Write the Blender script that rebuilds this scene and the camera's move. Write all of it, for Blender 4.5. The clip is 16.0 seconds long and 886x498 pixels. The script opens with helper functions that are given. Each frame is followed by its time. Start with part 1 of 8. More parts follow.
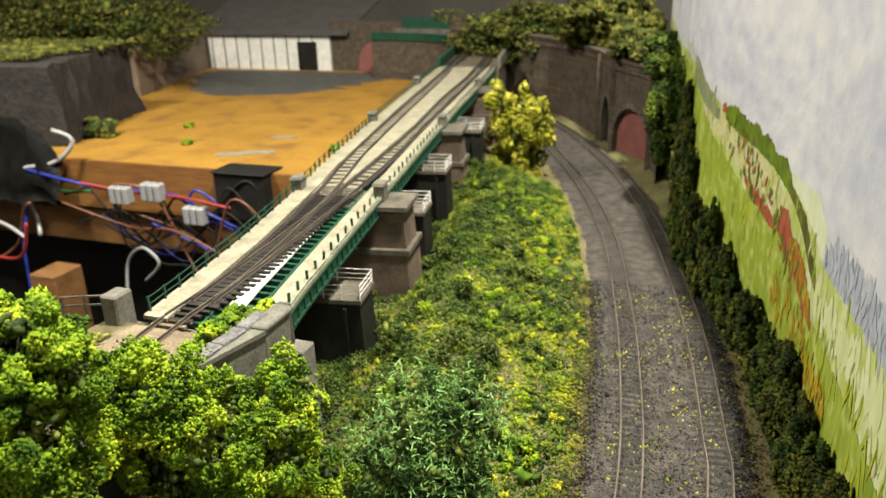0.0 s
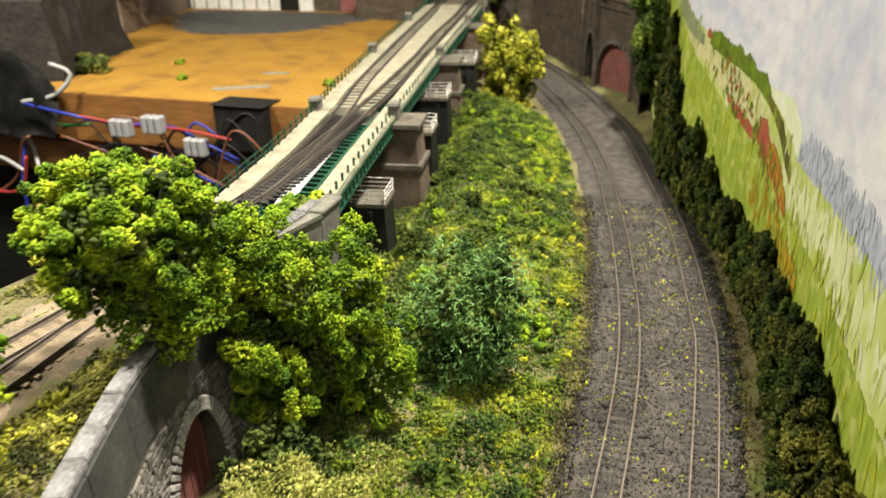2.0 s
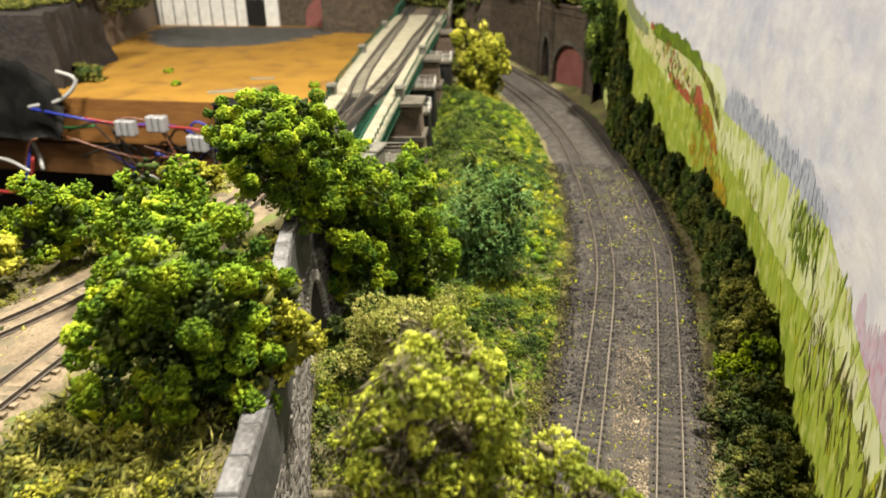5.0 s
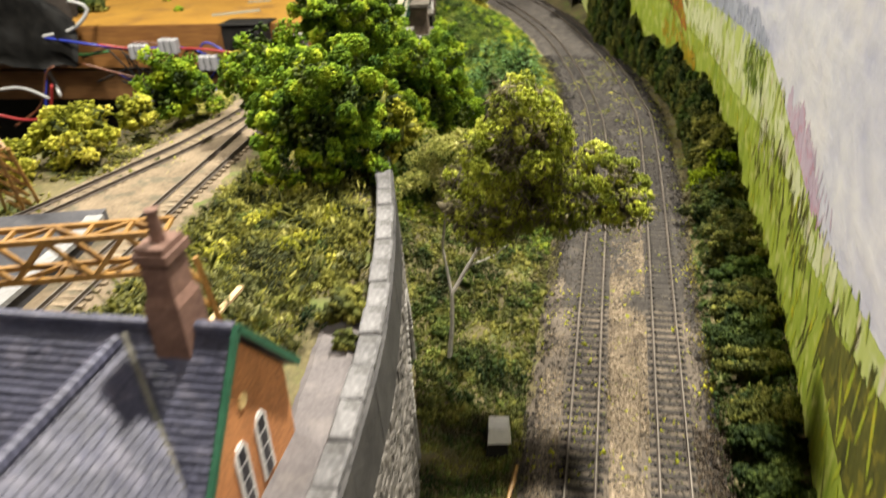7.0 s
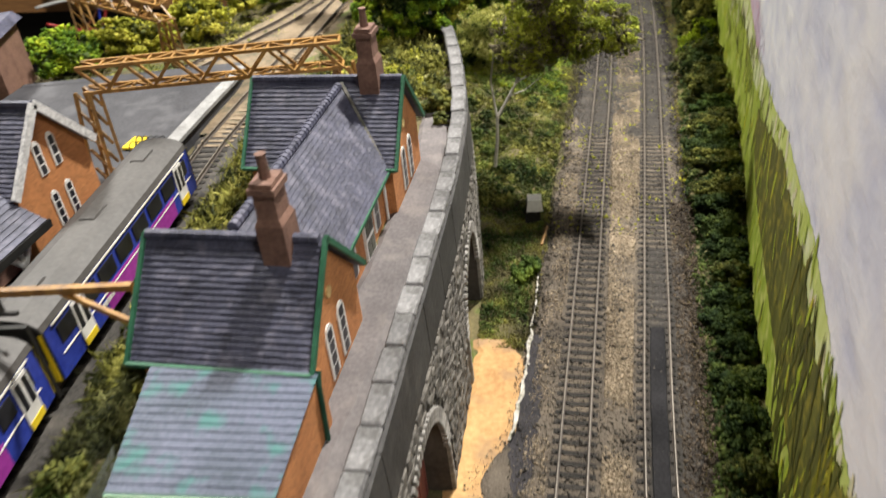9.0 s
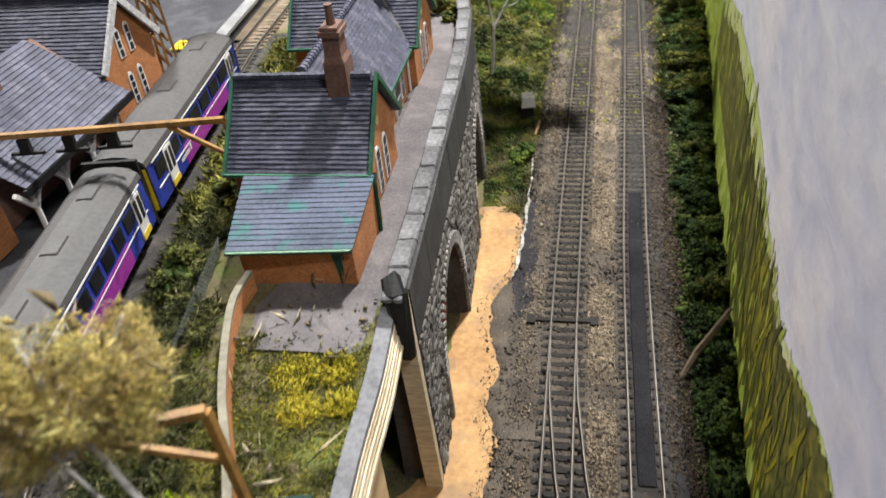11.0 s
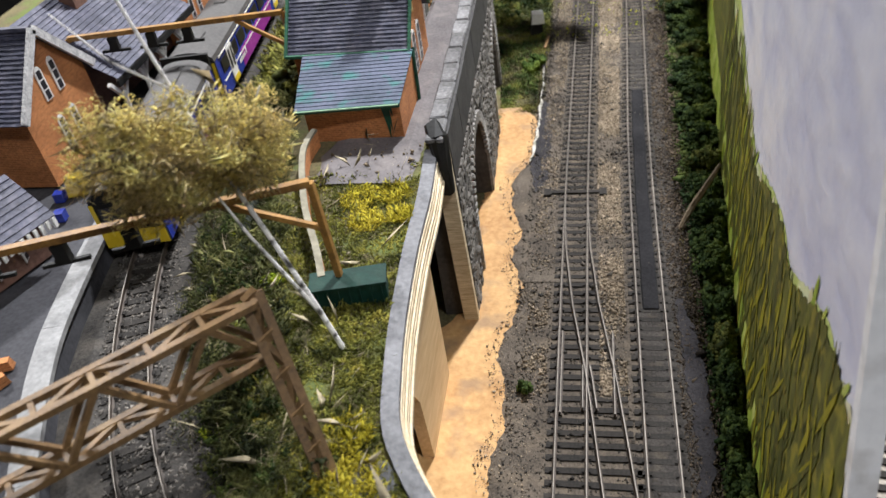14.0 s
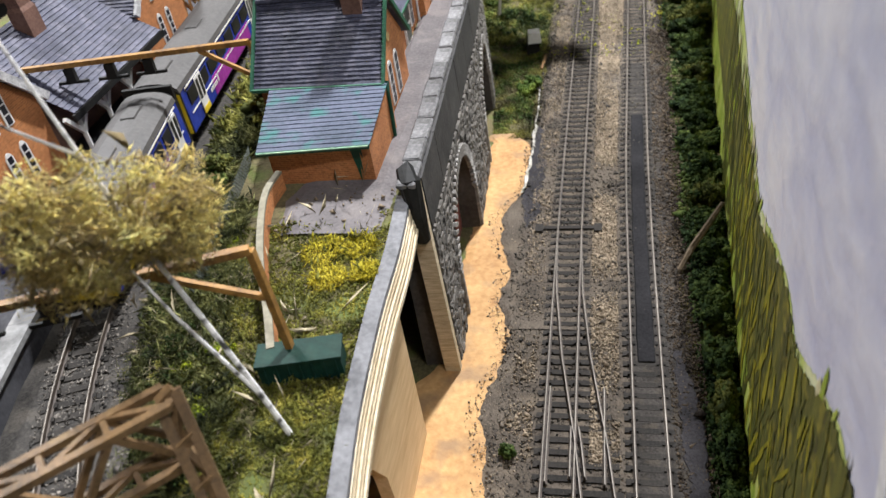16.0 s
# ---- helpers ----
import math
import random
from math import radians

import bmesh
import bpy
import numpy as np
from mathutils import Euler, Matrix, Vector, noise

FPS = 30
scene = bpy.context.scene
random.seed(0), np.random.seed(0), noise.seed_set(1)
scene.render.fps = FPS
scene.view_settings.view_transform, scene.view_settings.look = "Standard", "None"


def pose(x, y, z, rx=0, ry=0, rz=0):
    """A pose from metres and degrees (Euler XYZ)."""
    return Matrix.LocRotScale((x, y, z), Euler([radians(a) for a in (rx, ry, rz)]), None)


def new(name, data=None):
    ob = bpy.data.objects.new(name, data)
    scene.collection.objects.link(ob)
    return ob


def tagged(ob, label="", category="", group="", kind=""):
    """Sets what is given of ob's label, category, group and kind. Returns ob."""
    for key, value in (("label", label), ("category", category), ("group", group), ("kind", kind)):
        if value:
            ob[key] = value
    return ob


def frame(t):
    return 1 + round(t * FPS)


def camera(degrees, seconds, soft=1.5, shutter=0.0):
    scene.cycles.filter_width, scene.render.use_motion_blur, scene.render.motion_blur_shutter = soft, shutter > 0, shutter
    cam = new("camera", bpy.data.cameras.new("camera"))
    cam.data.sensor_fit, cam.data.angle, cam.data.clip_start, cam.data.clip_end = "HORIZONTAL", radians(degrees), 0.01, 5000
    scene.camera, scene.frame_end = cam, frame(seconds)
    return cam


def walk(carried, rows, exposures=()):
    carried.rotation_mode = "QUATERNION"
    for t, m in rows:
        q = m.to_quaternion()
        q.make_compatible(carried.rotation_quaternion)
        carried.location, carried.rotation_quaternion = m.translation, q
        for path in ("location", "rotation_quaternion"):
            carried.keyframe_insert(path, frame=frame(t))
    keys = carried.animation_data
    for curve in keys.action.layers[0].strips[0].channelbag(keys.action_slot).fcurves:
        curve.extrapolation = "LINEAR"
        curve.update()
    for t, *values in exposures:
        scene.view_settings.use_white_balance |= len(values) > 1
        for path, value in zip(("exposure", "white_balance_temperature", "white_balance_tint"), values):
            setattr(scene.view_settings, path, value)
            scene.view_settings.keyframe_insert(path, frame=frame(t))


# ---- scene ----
cam = camera(60.1, 16.0, shutter=0.5)
cam.data.dof.use_dof, cam.data.dof.focus_distance, cam.data.dof.aperture_fstop = True, 0.215, 31.0
METRES, EYE, TILT, LEAN, TURN = 0.5673, 0.1869, -20.9, 1.7, 20.0
ROWS = [
    (0.0, 0.0, 0.0, 0.0, 0.0, 0.0, -0.0),
    (0.5, -0.0002, -0.0005, -0.0017, -0.3, -0.97, -0.47),
    (1.0, -0.0046, -0.0048, -0.0056, -0.72, -2.39, -0.68),
    (1.5, -0.0257, -0.0378, -0.0253, -1.42, -3.34, -0.51),
    (2.0, -0.0425, -0.0695, -0.0383, -2.31, -3.62, 0.19),
    (2.5, -0.0603, -0.1043, -0.0508, -3.26, -3.27, 1.14),
    (3.0, -0.0744, -0.1362, -0.0626, -4.14, -2.5, 1.98),
    (5.5, -0.1376, -0.2638, -0.1219, -7.03, -2.25, 1.93),
    (6.0, -0.1565, -0.2983, -0.1398, -7.61, -3.42, 2.51),
    (6.5, -0.1772, -0.3374, -0.1575, -8.12, -4.93, 3.6),
    (7.0, -0.1997, -0.3845, -0.1766, -8.58, -6.93, 4.77),
    (7.5, -0.2238, -0.4363, -0.1954, -8.75, -8.83, 5.65),
    (8.0, -0.226, -0.4842, -0.1947, -8.77, -10.36, 5.98),
    (8.5, -0.2361, -0.5359, -0.2066, -8.51, -11.75, 6.07),
    (9.0, -0.2664, -0.5783, -0.2216, -7.93, -12.82, 6.24),
    (11.5, -0.3145, -0.7049, -0.2708, -9.52, -16.62, 7.38),
    (12.0, -0.3309, -0.7428, -0.29, -9.78, -17.35, 7.68),
    (12.5, -0.3459, -0.7745, -0.3034, -9.79, -17.89, 8.19),
    (13.0, -0.3422, -0.7821, -0.3042, -9.66, -18.2, 8.72),
    (13.5, -0.3432, -0.7706, -0.295, -9.29, -18.24, 9.18),
    (14.0, -0.3341, -0.7585, -0.296, -8.95, -18.17, 9.43),
    (14.5, -0.3237, -0.7502, -0.2909, -8.63, -17.95, 9.61),
    (15.0, -0.3174, -0.743, -0.2906, -8.44, -17.84, 9.68),
    (15.5, -0.3128, -0.7324, -0.2913, -8.33, -17.78, 9.66),
    (16.0, -0.309, -0.7228, -0.2867, -8.19, -17.72, 9.57),
]
walk(cam, [(t, pose(0, 0, EYE, TILT, LEAN, TURN) @ pose(METRES * x, METRES * y, METRES * z, 90 + pitch, roll, yaw)) for t, x, y, z, yaw, pitch, roll in ROWS], [(0.0, 0.34, 6800, 6), (1.5, 0.42, 6850, 7), (3.0, 0.44, 6950, 8), (6.5, 0.4, 6800, 10), (9.0, 0.24, 6350, 11), (13.0, 0.18, 5800, 13), (16.0, 0.28, 5800, 13)])

# ---- world and light: a hobby room lit by lamps placed out of view ----
world = bpy.data.worlds.new("room_air")
scene.world = world
world.use_nodes = True
world.node_tree.nodes["Background"].inputs[0].default_value = (0.9, 0.95, 1.0, 1)
world.node_tree.nodes["Background"].inputs[1].default_value = 0.13


def unseen_lamp(x, y, z, sx, sy, watts):
    data = bpy.data.lights.new("unseen_light", "AREA")
    data.shape, data.size, data.size_y, data.energy = "RECTANGLE", sx, sy, watts
    data.color = (1.0, 0.955, 0.86)
    ob = new("unseen_light", data)
    ob.location = (x, y, z)
    return ob


# Key lamp, set by the direction of the chimney and board shadows.
unseen_lamp(0.135, 0.30, 1.00, 0.05, 0.10, 28)
# Opposite lamp follows the tree's shadow and brightens the backdrop face.
unseen_lamp(-0.72, 0.17, 0.84, 0.10, 0.2, 14.5)
# Fill lamp without a known source, added to brighten the station side.
unseen_lamp(0.42, -0.72, 0.98, 0.3, 0.10, 6.0)

# ---- helpers of this scene: plan numbers are millimetres ----
MM = 0.001
rng = np.random.default_rng(7)


def thing(name, base, label, category="", group="", kind=""):
    ob = new(name)
    ob.empty_display_size = 0.005
    ob.location = Vector(base) * MM
    return tagged(ob, label, category, group, kind)


def finish(name, bm, material, base, parent=None, label="", smooth=False):
    me = bpy.data.meshes.new(name)
    bmesh.ops.recalc_face_normals(bm, faces=bm.faces)
    bmesh.ops.transform(bm, matrix=Matrix.Scale(MM, 4) @ Matrix.Translation(-Vector(base)), verts=bm.verts)
    if smooth:
        for f in bm.faces:
            f.smooth = True
    bm.to_mesh(me)
    bm.free()
    me.materials.append(material)
    ob = new(name, me)
    ob.location = Vector(base) * MM
    if parent:
        ob.parent = parent
        up = parent
        at = Vector(base) * MM
        while up:
            at = at - up.location
            up = up.parent
        ob.location = at
    if label:
        ob["label"] = label
    return ob


def where(ob):
    at = Vector((0, 0, 0))
    while ob:
        at, ob = at + ob.location, ob.parent
    return at / MM


def part(name, bm, material, parent, label="", smooth=False):
    return finish(name, bm, material, where(parent), parent, label, smooth)


def solid(name, bm, material, label, category="", kind="", base=(0, 0, 0), smooth=False):
    return tagged(finish(name, bm, material, base, None, "", smooth), label, category, "", kind)


def box(bm, x0, y0, z0, x1, y1, z1, bevel=0.0):
    vs = [bm.verts.new((x, y, z)) for z in (z0, z1) for y in (y0, y1) for x in (x0, x1)]
    fs = [bm.faces.new([vs[i] for i in q]) for q in ((0, 1, 3, 2), (4, 6, 7, 5), (0, 4, 5, 1), (2, 3, 7, 6), (0, 2, 6, 4), (1, 5, 7, 3))]
    if bevel:
        bmesh.ops.bevel(bm, geom=list({e for f in fs for e in f.edges}), offset=bevel, segments=1, affect="EDGES")
    return vs


def obox(bm, centre, size, yaw=0.0, taper=1.0, lean=(0, 0)):
    """A box turned by yaw degrees, its top scaled by taper and shifted by lean."""
    c, s = math.cos(radians(yaw)), math.sin(radians(yaw))
    vs = []
    for k in (-0.5, 0.5):
        g = taper if k > 0 else 1.0
        for j in (-0.5, 0.5):
            for i in (-0.5, 0.5):
                a, b = i * size[0] * g, j * size[1] * g
                vs.append(bm.verts.new((centre[0] + a * c - b * s + (lean[0] if k > 0 else 0), centre[1] + a * s + b * c + (lean[1] if k > 0 else 0), centre[2] + k * size[2])))
    for q in ((0, 1, 3, 2), (4, 6, 7, 5), (0, 4, 5, 1), (2, 3, 7, 6), (0, 2, 6, 4), (1, 5, 7, 3)):
        bm.faces.new([vs[i] for i in q])
    return vs


def beam(bm, p, q, w, h):
    """A square bar from p to q, w across and h high."""
    p, q = Vector(p), Vector(q)
    d = (q - p).normalized()
    side = d.cross((0, 0, 1))
    side = Vector((1, 0, 0)) if side.length < 1e-4 else side.normalized()
    upw = side.cross(d)
    ends = [[bm.verts.new(e + side * w * i + upw * h * j) for i, j in ((-0.5, -0.5), (0.5, -0.5), (0.5, 0.5), (-0.5, 0.5))] for e in (p, q)]
    for i in range(4):
        bm.faces.new((ends[0][i], ends[0][(i + 1) % 4], ends[1][(i + 1) % 4], ends[1][i]))
    bm.faces.new(ends[0][::-1])
    bm.faces.new(ends[1])


def tube(bm, pts, radii, n=7):
    """A round bar through pts; radii: one for all or one for each point."""
    pts = [Vector(p) for p in pts]
    radii = [radii] * len(pts) if isinstance(radii, (int, float)) else radii
    rings = []
    for i, p in enumerate(pts):
        d = (pts[min(i + 1, len(pts) - 1)] - pts[max(i - 1, 0)]).normalized()
        a = d.orthogonal().normalized()
        if i:
            a = (prev - d * prev.dot(d)).normalized()
        prev = a
        b = d.cross(a)
        rings.append([bm.verts.new(p + (a * math.cos(6.2832 * k / n) + b * math.sin(6.2832 * k / n)) * radii[i]) for k in range(n)])
    for r, s in zip(rings[:-1], rings[1:]):
        for k in range(n):
            bm.faces.new((r[k], r[(k + 1) % n], s[(k + 1) % n], s[k]))
    bm.faces.new(rings[0][::-1])
    bm.faces.new(rings[-1])


def prism(bm, outline, a, b):
    """A flat outline of 3D points pushed from offset a to offset b (vectors)."""
    a, b = Vector(a), Vector(b)
    lo = [bm.verts.new(Vector(p) + a) for p in outline]
    hi = [bm.verts.new(Vector(p) + b) for p in outline]
    bm.faces.new(lo[::-1])
    bm.faces.new(hi)
    n = len(lo)
    for i in range(n):
        bm.faces.new((lo[i], lo[(i + 1) % n], hi[(i + 1) % n], hi[i]))


def spline(pts, step):
    """Points about step apart on a smooth curve through pts."""
    pts = [Vector(p) for p in pts]
    fine = []
    for i in range(len(pts) - 1):
        p0, p1, p2, p3 = pts[max(i - 1, 0)], pts[i], pts[i + 1], pts[min(i + 2, len(pts) - 1)]
        for k in range(24):
            t = k / 24
            fine.append(0.5 * (2 * p1 + (p2 - p0) * t + (2 * p0 - 5 * p1 + 4 * p2 - p3) * t * t + (3 * p1 - p0 - 3 * p2 + p3) * t ** 3))
    fine.append(pts[-1])
    out, left = [fine[0]], step
    for a, b in zip(fine[:-1], fine[1:]):
        seg = (b - a).length
        while seg >= left and seg > 0:
            a = a + (b - a) * (left / seg)
            seg -= left
            left = step
            out.append(a)
        left -= seg
    return out


def sides(pts):
    """The level vector to the right of the way at each point."""
    out = []
    for i in range(len(pts)):
        d = pts[min(i + 1, len(pts) - 1)] - pts[max(i - 1, 0)]
        out.append(Vector((d.y, -d.x, 0)).normalized())
    return out


def sweep(bm, pts, profile, closed=True):
    """A profile of (right, up) pairs carried along pts."""
    rings = [[bm.verts.new(p + s * o + Vector((0, 0, u))) for o, u in profile] for p, s in zip(pts, sides(pts))]
    n = len(profile)
    for r, q in zip(rings[:-1], rings[1:]):
        for k in range(n if closed else n - 1):
            bm.faces.new((r[k], r[(k + 1) % n], q[(k + 1) % n], q[k]))
    if closed:
        bm.faces.new(rings[0][::-1])
        bm.faces.new(rings[-1])


def ico():
    bm = bmesh.new()
    bmesh.ops.create_icosphere(bm, subdivisions=1, radius=1)
    v = np.array([w.co[:] for w in bm.verts])
    f = np.array([[w.index for w in g.verts] for g in bm.faces])
    bm.free()
    return v, f


ICO_V, ICO_F = ico()
OCT_V = np.array([(1, 0, 0), (-1, 0, 0), (0, 1, 0), (0, -1, 0), (0, 0, 1), (0, 0, -1)], float)
OCT_F = np.array([(0, 2, 4), (2, 1, 4), (1, 3, 4), (3, 0, 4), (2, 0, 5), (1, 2, 5), (3, 1, 5), (0, 3, 5)])


TET_V = np.array([(1, 1, 1), (-1, -1, 1), (-1, 1, -1), (1, -1, -1)], float) * 0.72
TET_F = np.array([(0, 1, 3), (0, 2, 1), (0, 3, 2), (1, 2, 3)])


def crumbs(name, pts, size, material, parent=None, fine=False, spread=0.45, label="", flat=1.0):
    """Many small uneven foam lumps at pts (N x 3, mm) in one mesh."""
    pts = np.asarray(pts, float)
    n = len(pts)
    tv, tf = (TET_V, TET_F) if fine == "chip" else (OCT_V, OCT_F) if fine else (ICO_V, ICO_F)
    sizes = size * np.exp(rng.normal(0, spread, n))
    q = rng.normal(size=(n, 4))
    q /= np.linalg.norm(q, axis=1)[:, None]
    w, x, y, z = q.T
    rot = np.stack([1 - 2 * (y * y + z * z), 2 * (x * y - z * w), 2 * (x * z + y * w), 2 * (x * y + z * w), 1 - 2 * (x * x + z * z), 2 * (y * z - x * w), 2 * (x * z - y * w), 2 * (y * z + x * w), 1 - 2 * (x * x + y * y)], 1).reshape(n, 3, 3)
    jit = tv[None] * (1 + rng.normal(0, 0.28, (n, len(tv), 1)))
    jit = jit * np.array([1.25, 0.95, 0.75])
    verts = np.einsum("nij,nkj->nki", rot, jit) * sizes[:, None, None]
    verts[..., 2] *= flat
    verts = verts + pts[:, None]
    base = where(parent) if parent else Vector((0, 0, 0))
    verts = (verts.reshape(-1, 3) - np.array(base)) * MM
    faces = (tf[None] + (np.arange(n) * len(tv))[:, None, None]).reshape(-1, 3)
    me = bpy.data.meshes.new(name)
    me.vertices.add(len(verts))
    me.vertices.foreach_set("co", verts.ravel())
    me.loops.add(faces.size)
    me.loops.foreach_set("vertex_index", faces.ravel().astype(np.int32))
    me.polygons.add(len(faces))
    me.polygons.foreach_set("loop_start", np.arange(0, faces.size, 3, dtype=np.int32))
    me.update(calc_edges=True)
    me.validate()
    me.materials.append(material)
    ob = new(name, me)
    if parent:
        ob.parent = parent
    if label:
        ob["label"] = label
    return ob


def fibres(name, pts, length, width, material, parent=None, rise=0.3, label=""):
    """Many thin bent strands at pts (N x 3, mm), each a slim four-sided sliver, in one mesh."""
    pts = np.asarray(pts, float)
    n = len(pts)
    d = rng.normal(size=(n, 3))
    d[:, 2] = d[:, 2] * 0.7 + rise
    d /= np.linalg.norm(d, axis=1)[:, None]
    side = np.cross(d, rng.normal(size=(n, 3)))
    side /= np.linalg.norm(side, axis=1)[:, None]
    other = np.cross(d, side)
    ln = (length * np.exp(rng.normal(0, 0.35, n)))[:, None]
    w = (width * np.exp(rng.normal(0, 0.25, n)))[:, None]
    mid = pts + d * ln * 0.5 + side * ln * rng.normal(0, 0.12, (n, 1))
    verts = np.stack([pts - side * w * 0.6, pts + side * w * 0.6, mid + other * w, mid - other * w, pts + d * ln], 1)
    base = where(parent) if parent else Vector((0, 0, 0))
    verts = (verts.reshape(-1, 3) - np.array(base)) * MM
    tf = np.array([(0, 1, 2), (1, 0, 3), (1, 4, 2), (0, 2, 4), (0, 4, 3), (1, 3, 4)])
    faces = (tf[None] + (np.arange(n) * 5)[:, None, None]).reshape(-1, 3)
    me = bpy.data.meshes.new(name)
    me.vertices.add(len(verts))
    me.vertices.foreach_set("co", verts.ravel())
    me.loops.add(faces.size)
    me.loops.foreach_set("vertex_index", faces.ravel().astype(np.int32))
    me.polygons.add(len(faces))
    me.polygons.foreach_set("loop_start", np.arange(0, faces.size, 3, dtype=np.int32))
    me.update(calc_edges=True)
    me.validate()
    me.materials.append(material)
    ob = new(name, me)
    if parent:
        ob.parent = parent
    if label:
        ob["label"] = label
    return ob


# ---- materials ----
def nodes_of(m):
    m.use_nodes = True
    return m.node_tree.nodes, m.node_tree.links


def surface(name, dark, light, grain=2.0, blotch=15.0, rough=0.8, bump=0.3, metal=0.0, stain=None, stain_amount=0.4, stretch=(1, 1, 1), island=0.0, coat=0.0, spec=0.5):
    """A painted or natural surface: two colours mixed by fine grain (mm) and broad blotches (mm), stains and relief."""
    m = bpy.data.materials.new(name)
    n, l = nodes_of(m)
    b = n["Principled BSDF"]
    tc = n.new("ShaderNodeTexCoord")
    mp = n.new("ShaderNodeMapping")
    mp.inputs["Scale"].default_value = stretch
    l.new(tc.outputs["Object"], mp.inputs[0])
    fine = n.new("ShaderNodeTexNoise")
    fine.inputs["Scale"].default_value = 1000 / grain
    fine.inputs["Detail"].default_value = 4
    wide = n.new("ShaderNodeTexNoise")
    wide.inputs["Scale"].default_value = 1000 / blotch
    wide.inputs["Detail"].default_value = 3
    for t in (fine, wide):
        l.new(mp.outputs[0], t.inputs["Vector"])
    add = n.new("ShaderNodeMath")
    add.operation = "ADD"
    l.new(fine.outputs["Fac"], add.inputs[0])
    l.new(wide.outputs["Fac"], add.inputs[1])
    fac = add.outputs[0]
    if island:
        geo = n.new("ShaderNodeNewGeometry")
        mul = n.new("ShaderNodeMath")
        mul.operation = "MULTIPLY_ADD"
        l.new(geo.outputs["Random Per Island"], mul.inputs[0])
        mul.inputs[1].default_value = island
        l.new(fac, mul.inputs[2])
        oi = n.new("ShaderNodeObjectInfo")
        mul2 = n.new("ShaderNodeMath")
        mul2.operation = "MULTIPLY_ADD"
        l.new(oi.outputs["Random"], mul2.inputs[0])
        mul2.inputs[1].default_value = island
        l.new(mul.outputs[0], mul2.inputs[2])
        sub = n.new("ShaderNodeMath")
        sub.operation = "SUBTRACT"
        l.new(mul2.outputs[0], sub.inputs[0])
        sub.inputs[1].default_value = island
        fac = sub.outputs[0]
    ramp = n.new("ShaderNodeMapRange")
    ramp.inputs["From Min"].default_value, ramp.inputs["From Max"].default_value = 0.65, 1.35
    l.new(fac, ramp.inputs["Value"])
    mix = n.new("ShaderNodeMix")
    mix.data_type = "RGBA"
    l.new(ramp.outputs[0], mix.inputs["Factor"])
    mix.inputs["A"].default_value, mix.inputs["B"].default_value = (*dark, 1), (*light, 1)
    colour = mix.outputs["Result"]
    if stain:
        sn = n.new("ShaderNodeTexNoise")
        sn.inputs["Scale"].default_value = 1000 / (blotch * 0.6)
        sn.inputs["Detail"].default_value = 6
        l.new(tc.outputs["Object"], sn.inputs["Vector"])
        sr = n.new("ShaderNodeMapRange")
        sr.inputs["From Min"].default_value, sr.inputs["From Max"].default_value = 0.52, 0.66
        sr.inputs["To Max"].default_value = stain_amount
        l.new(sn.outputs["Fac"], sr.inputs["Value"])
        m2 = n.new("ShaderNodeMix")
        m2.data_type = "RGBA"
        l.new(sr.outputs[0], m2.inputs["Factor"])
        l.new(colour, m2.inputs["A"])
        m2.inputs["B"].default_value = (*stain, 1)
        colour = m2.outputs["Result"]
    l.new(colour, b.inputs["Base Color"])
    b.inputs["Roughness"].default_value = rough
    b.inputs["Metallic"].default_value = metal
    b.inputs["Specular IOR Level"].default_value = spec
    b.inputs["Coat Weight"].default_value = coat
    if bump:
        bp = n.new("ShaderNodeBump")
        bp.inputs["Strength"].default_value = bump
        bp.inputs["Distance"].default_value = grain * MM * 0.3
        l.new(fine.outputs["Fac"], bp.inputs["Height"])
        l.new(bp.outputs[0], b.inputs["Normal"])
    return m


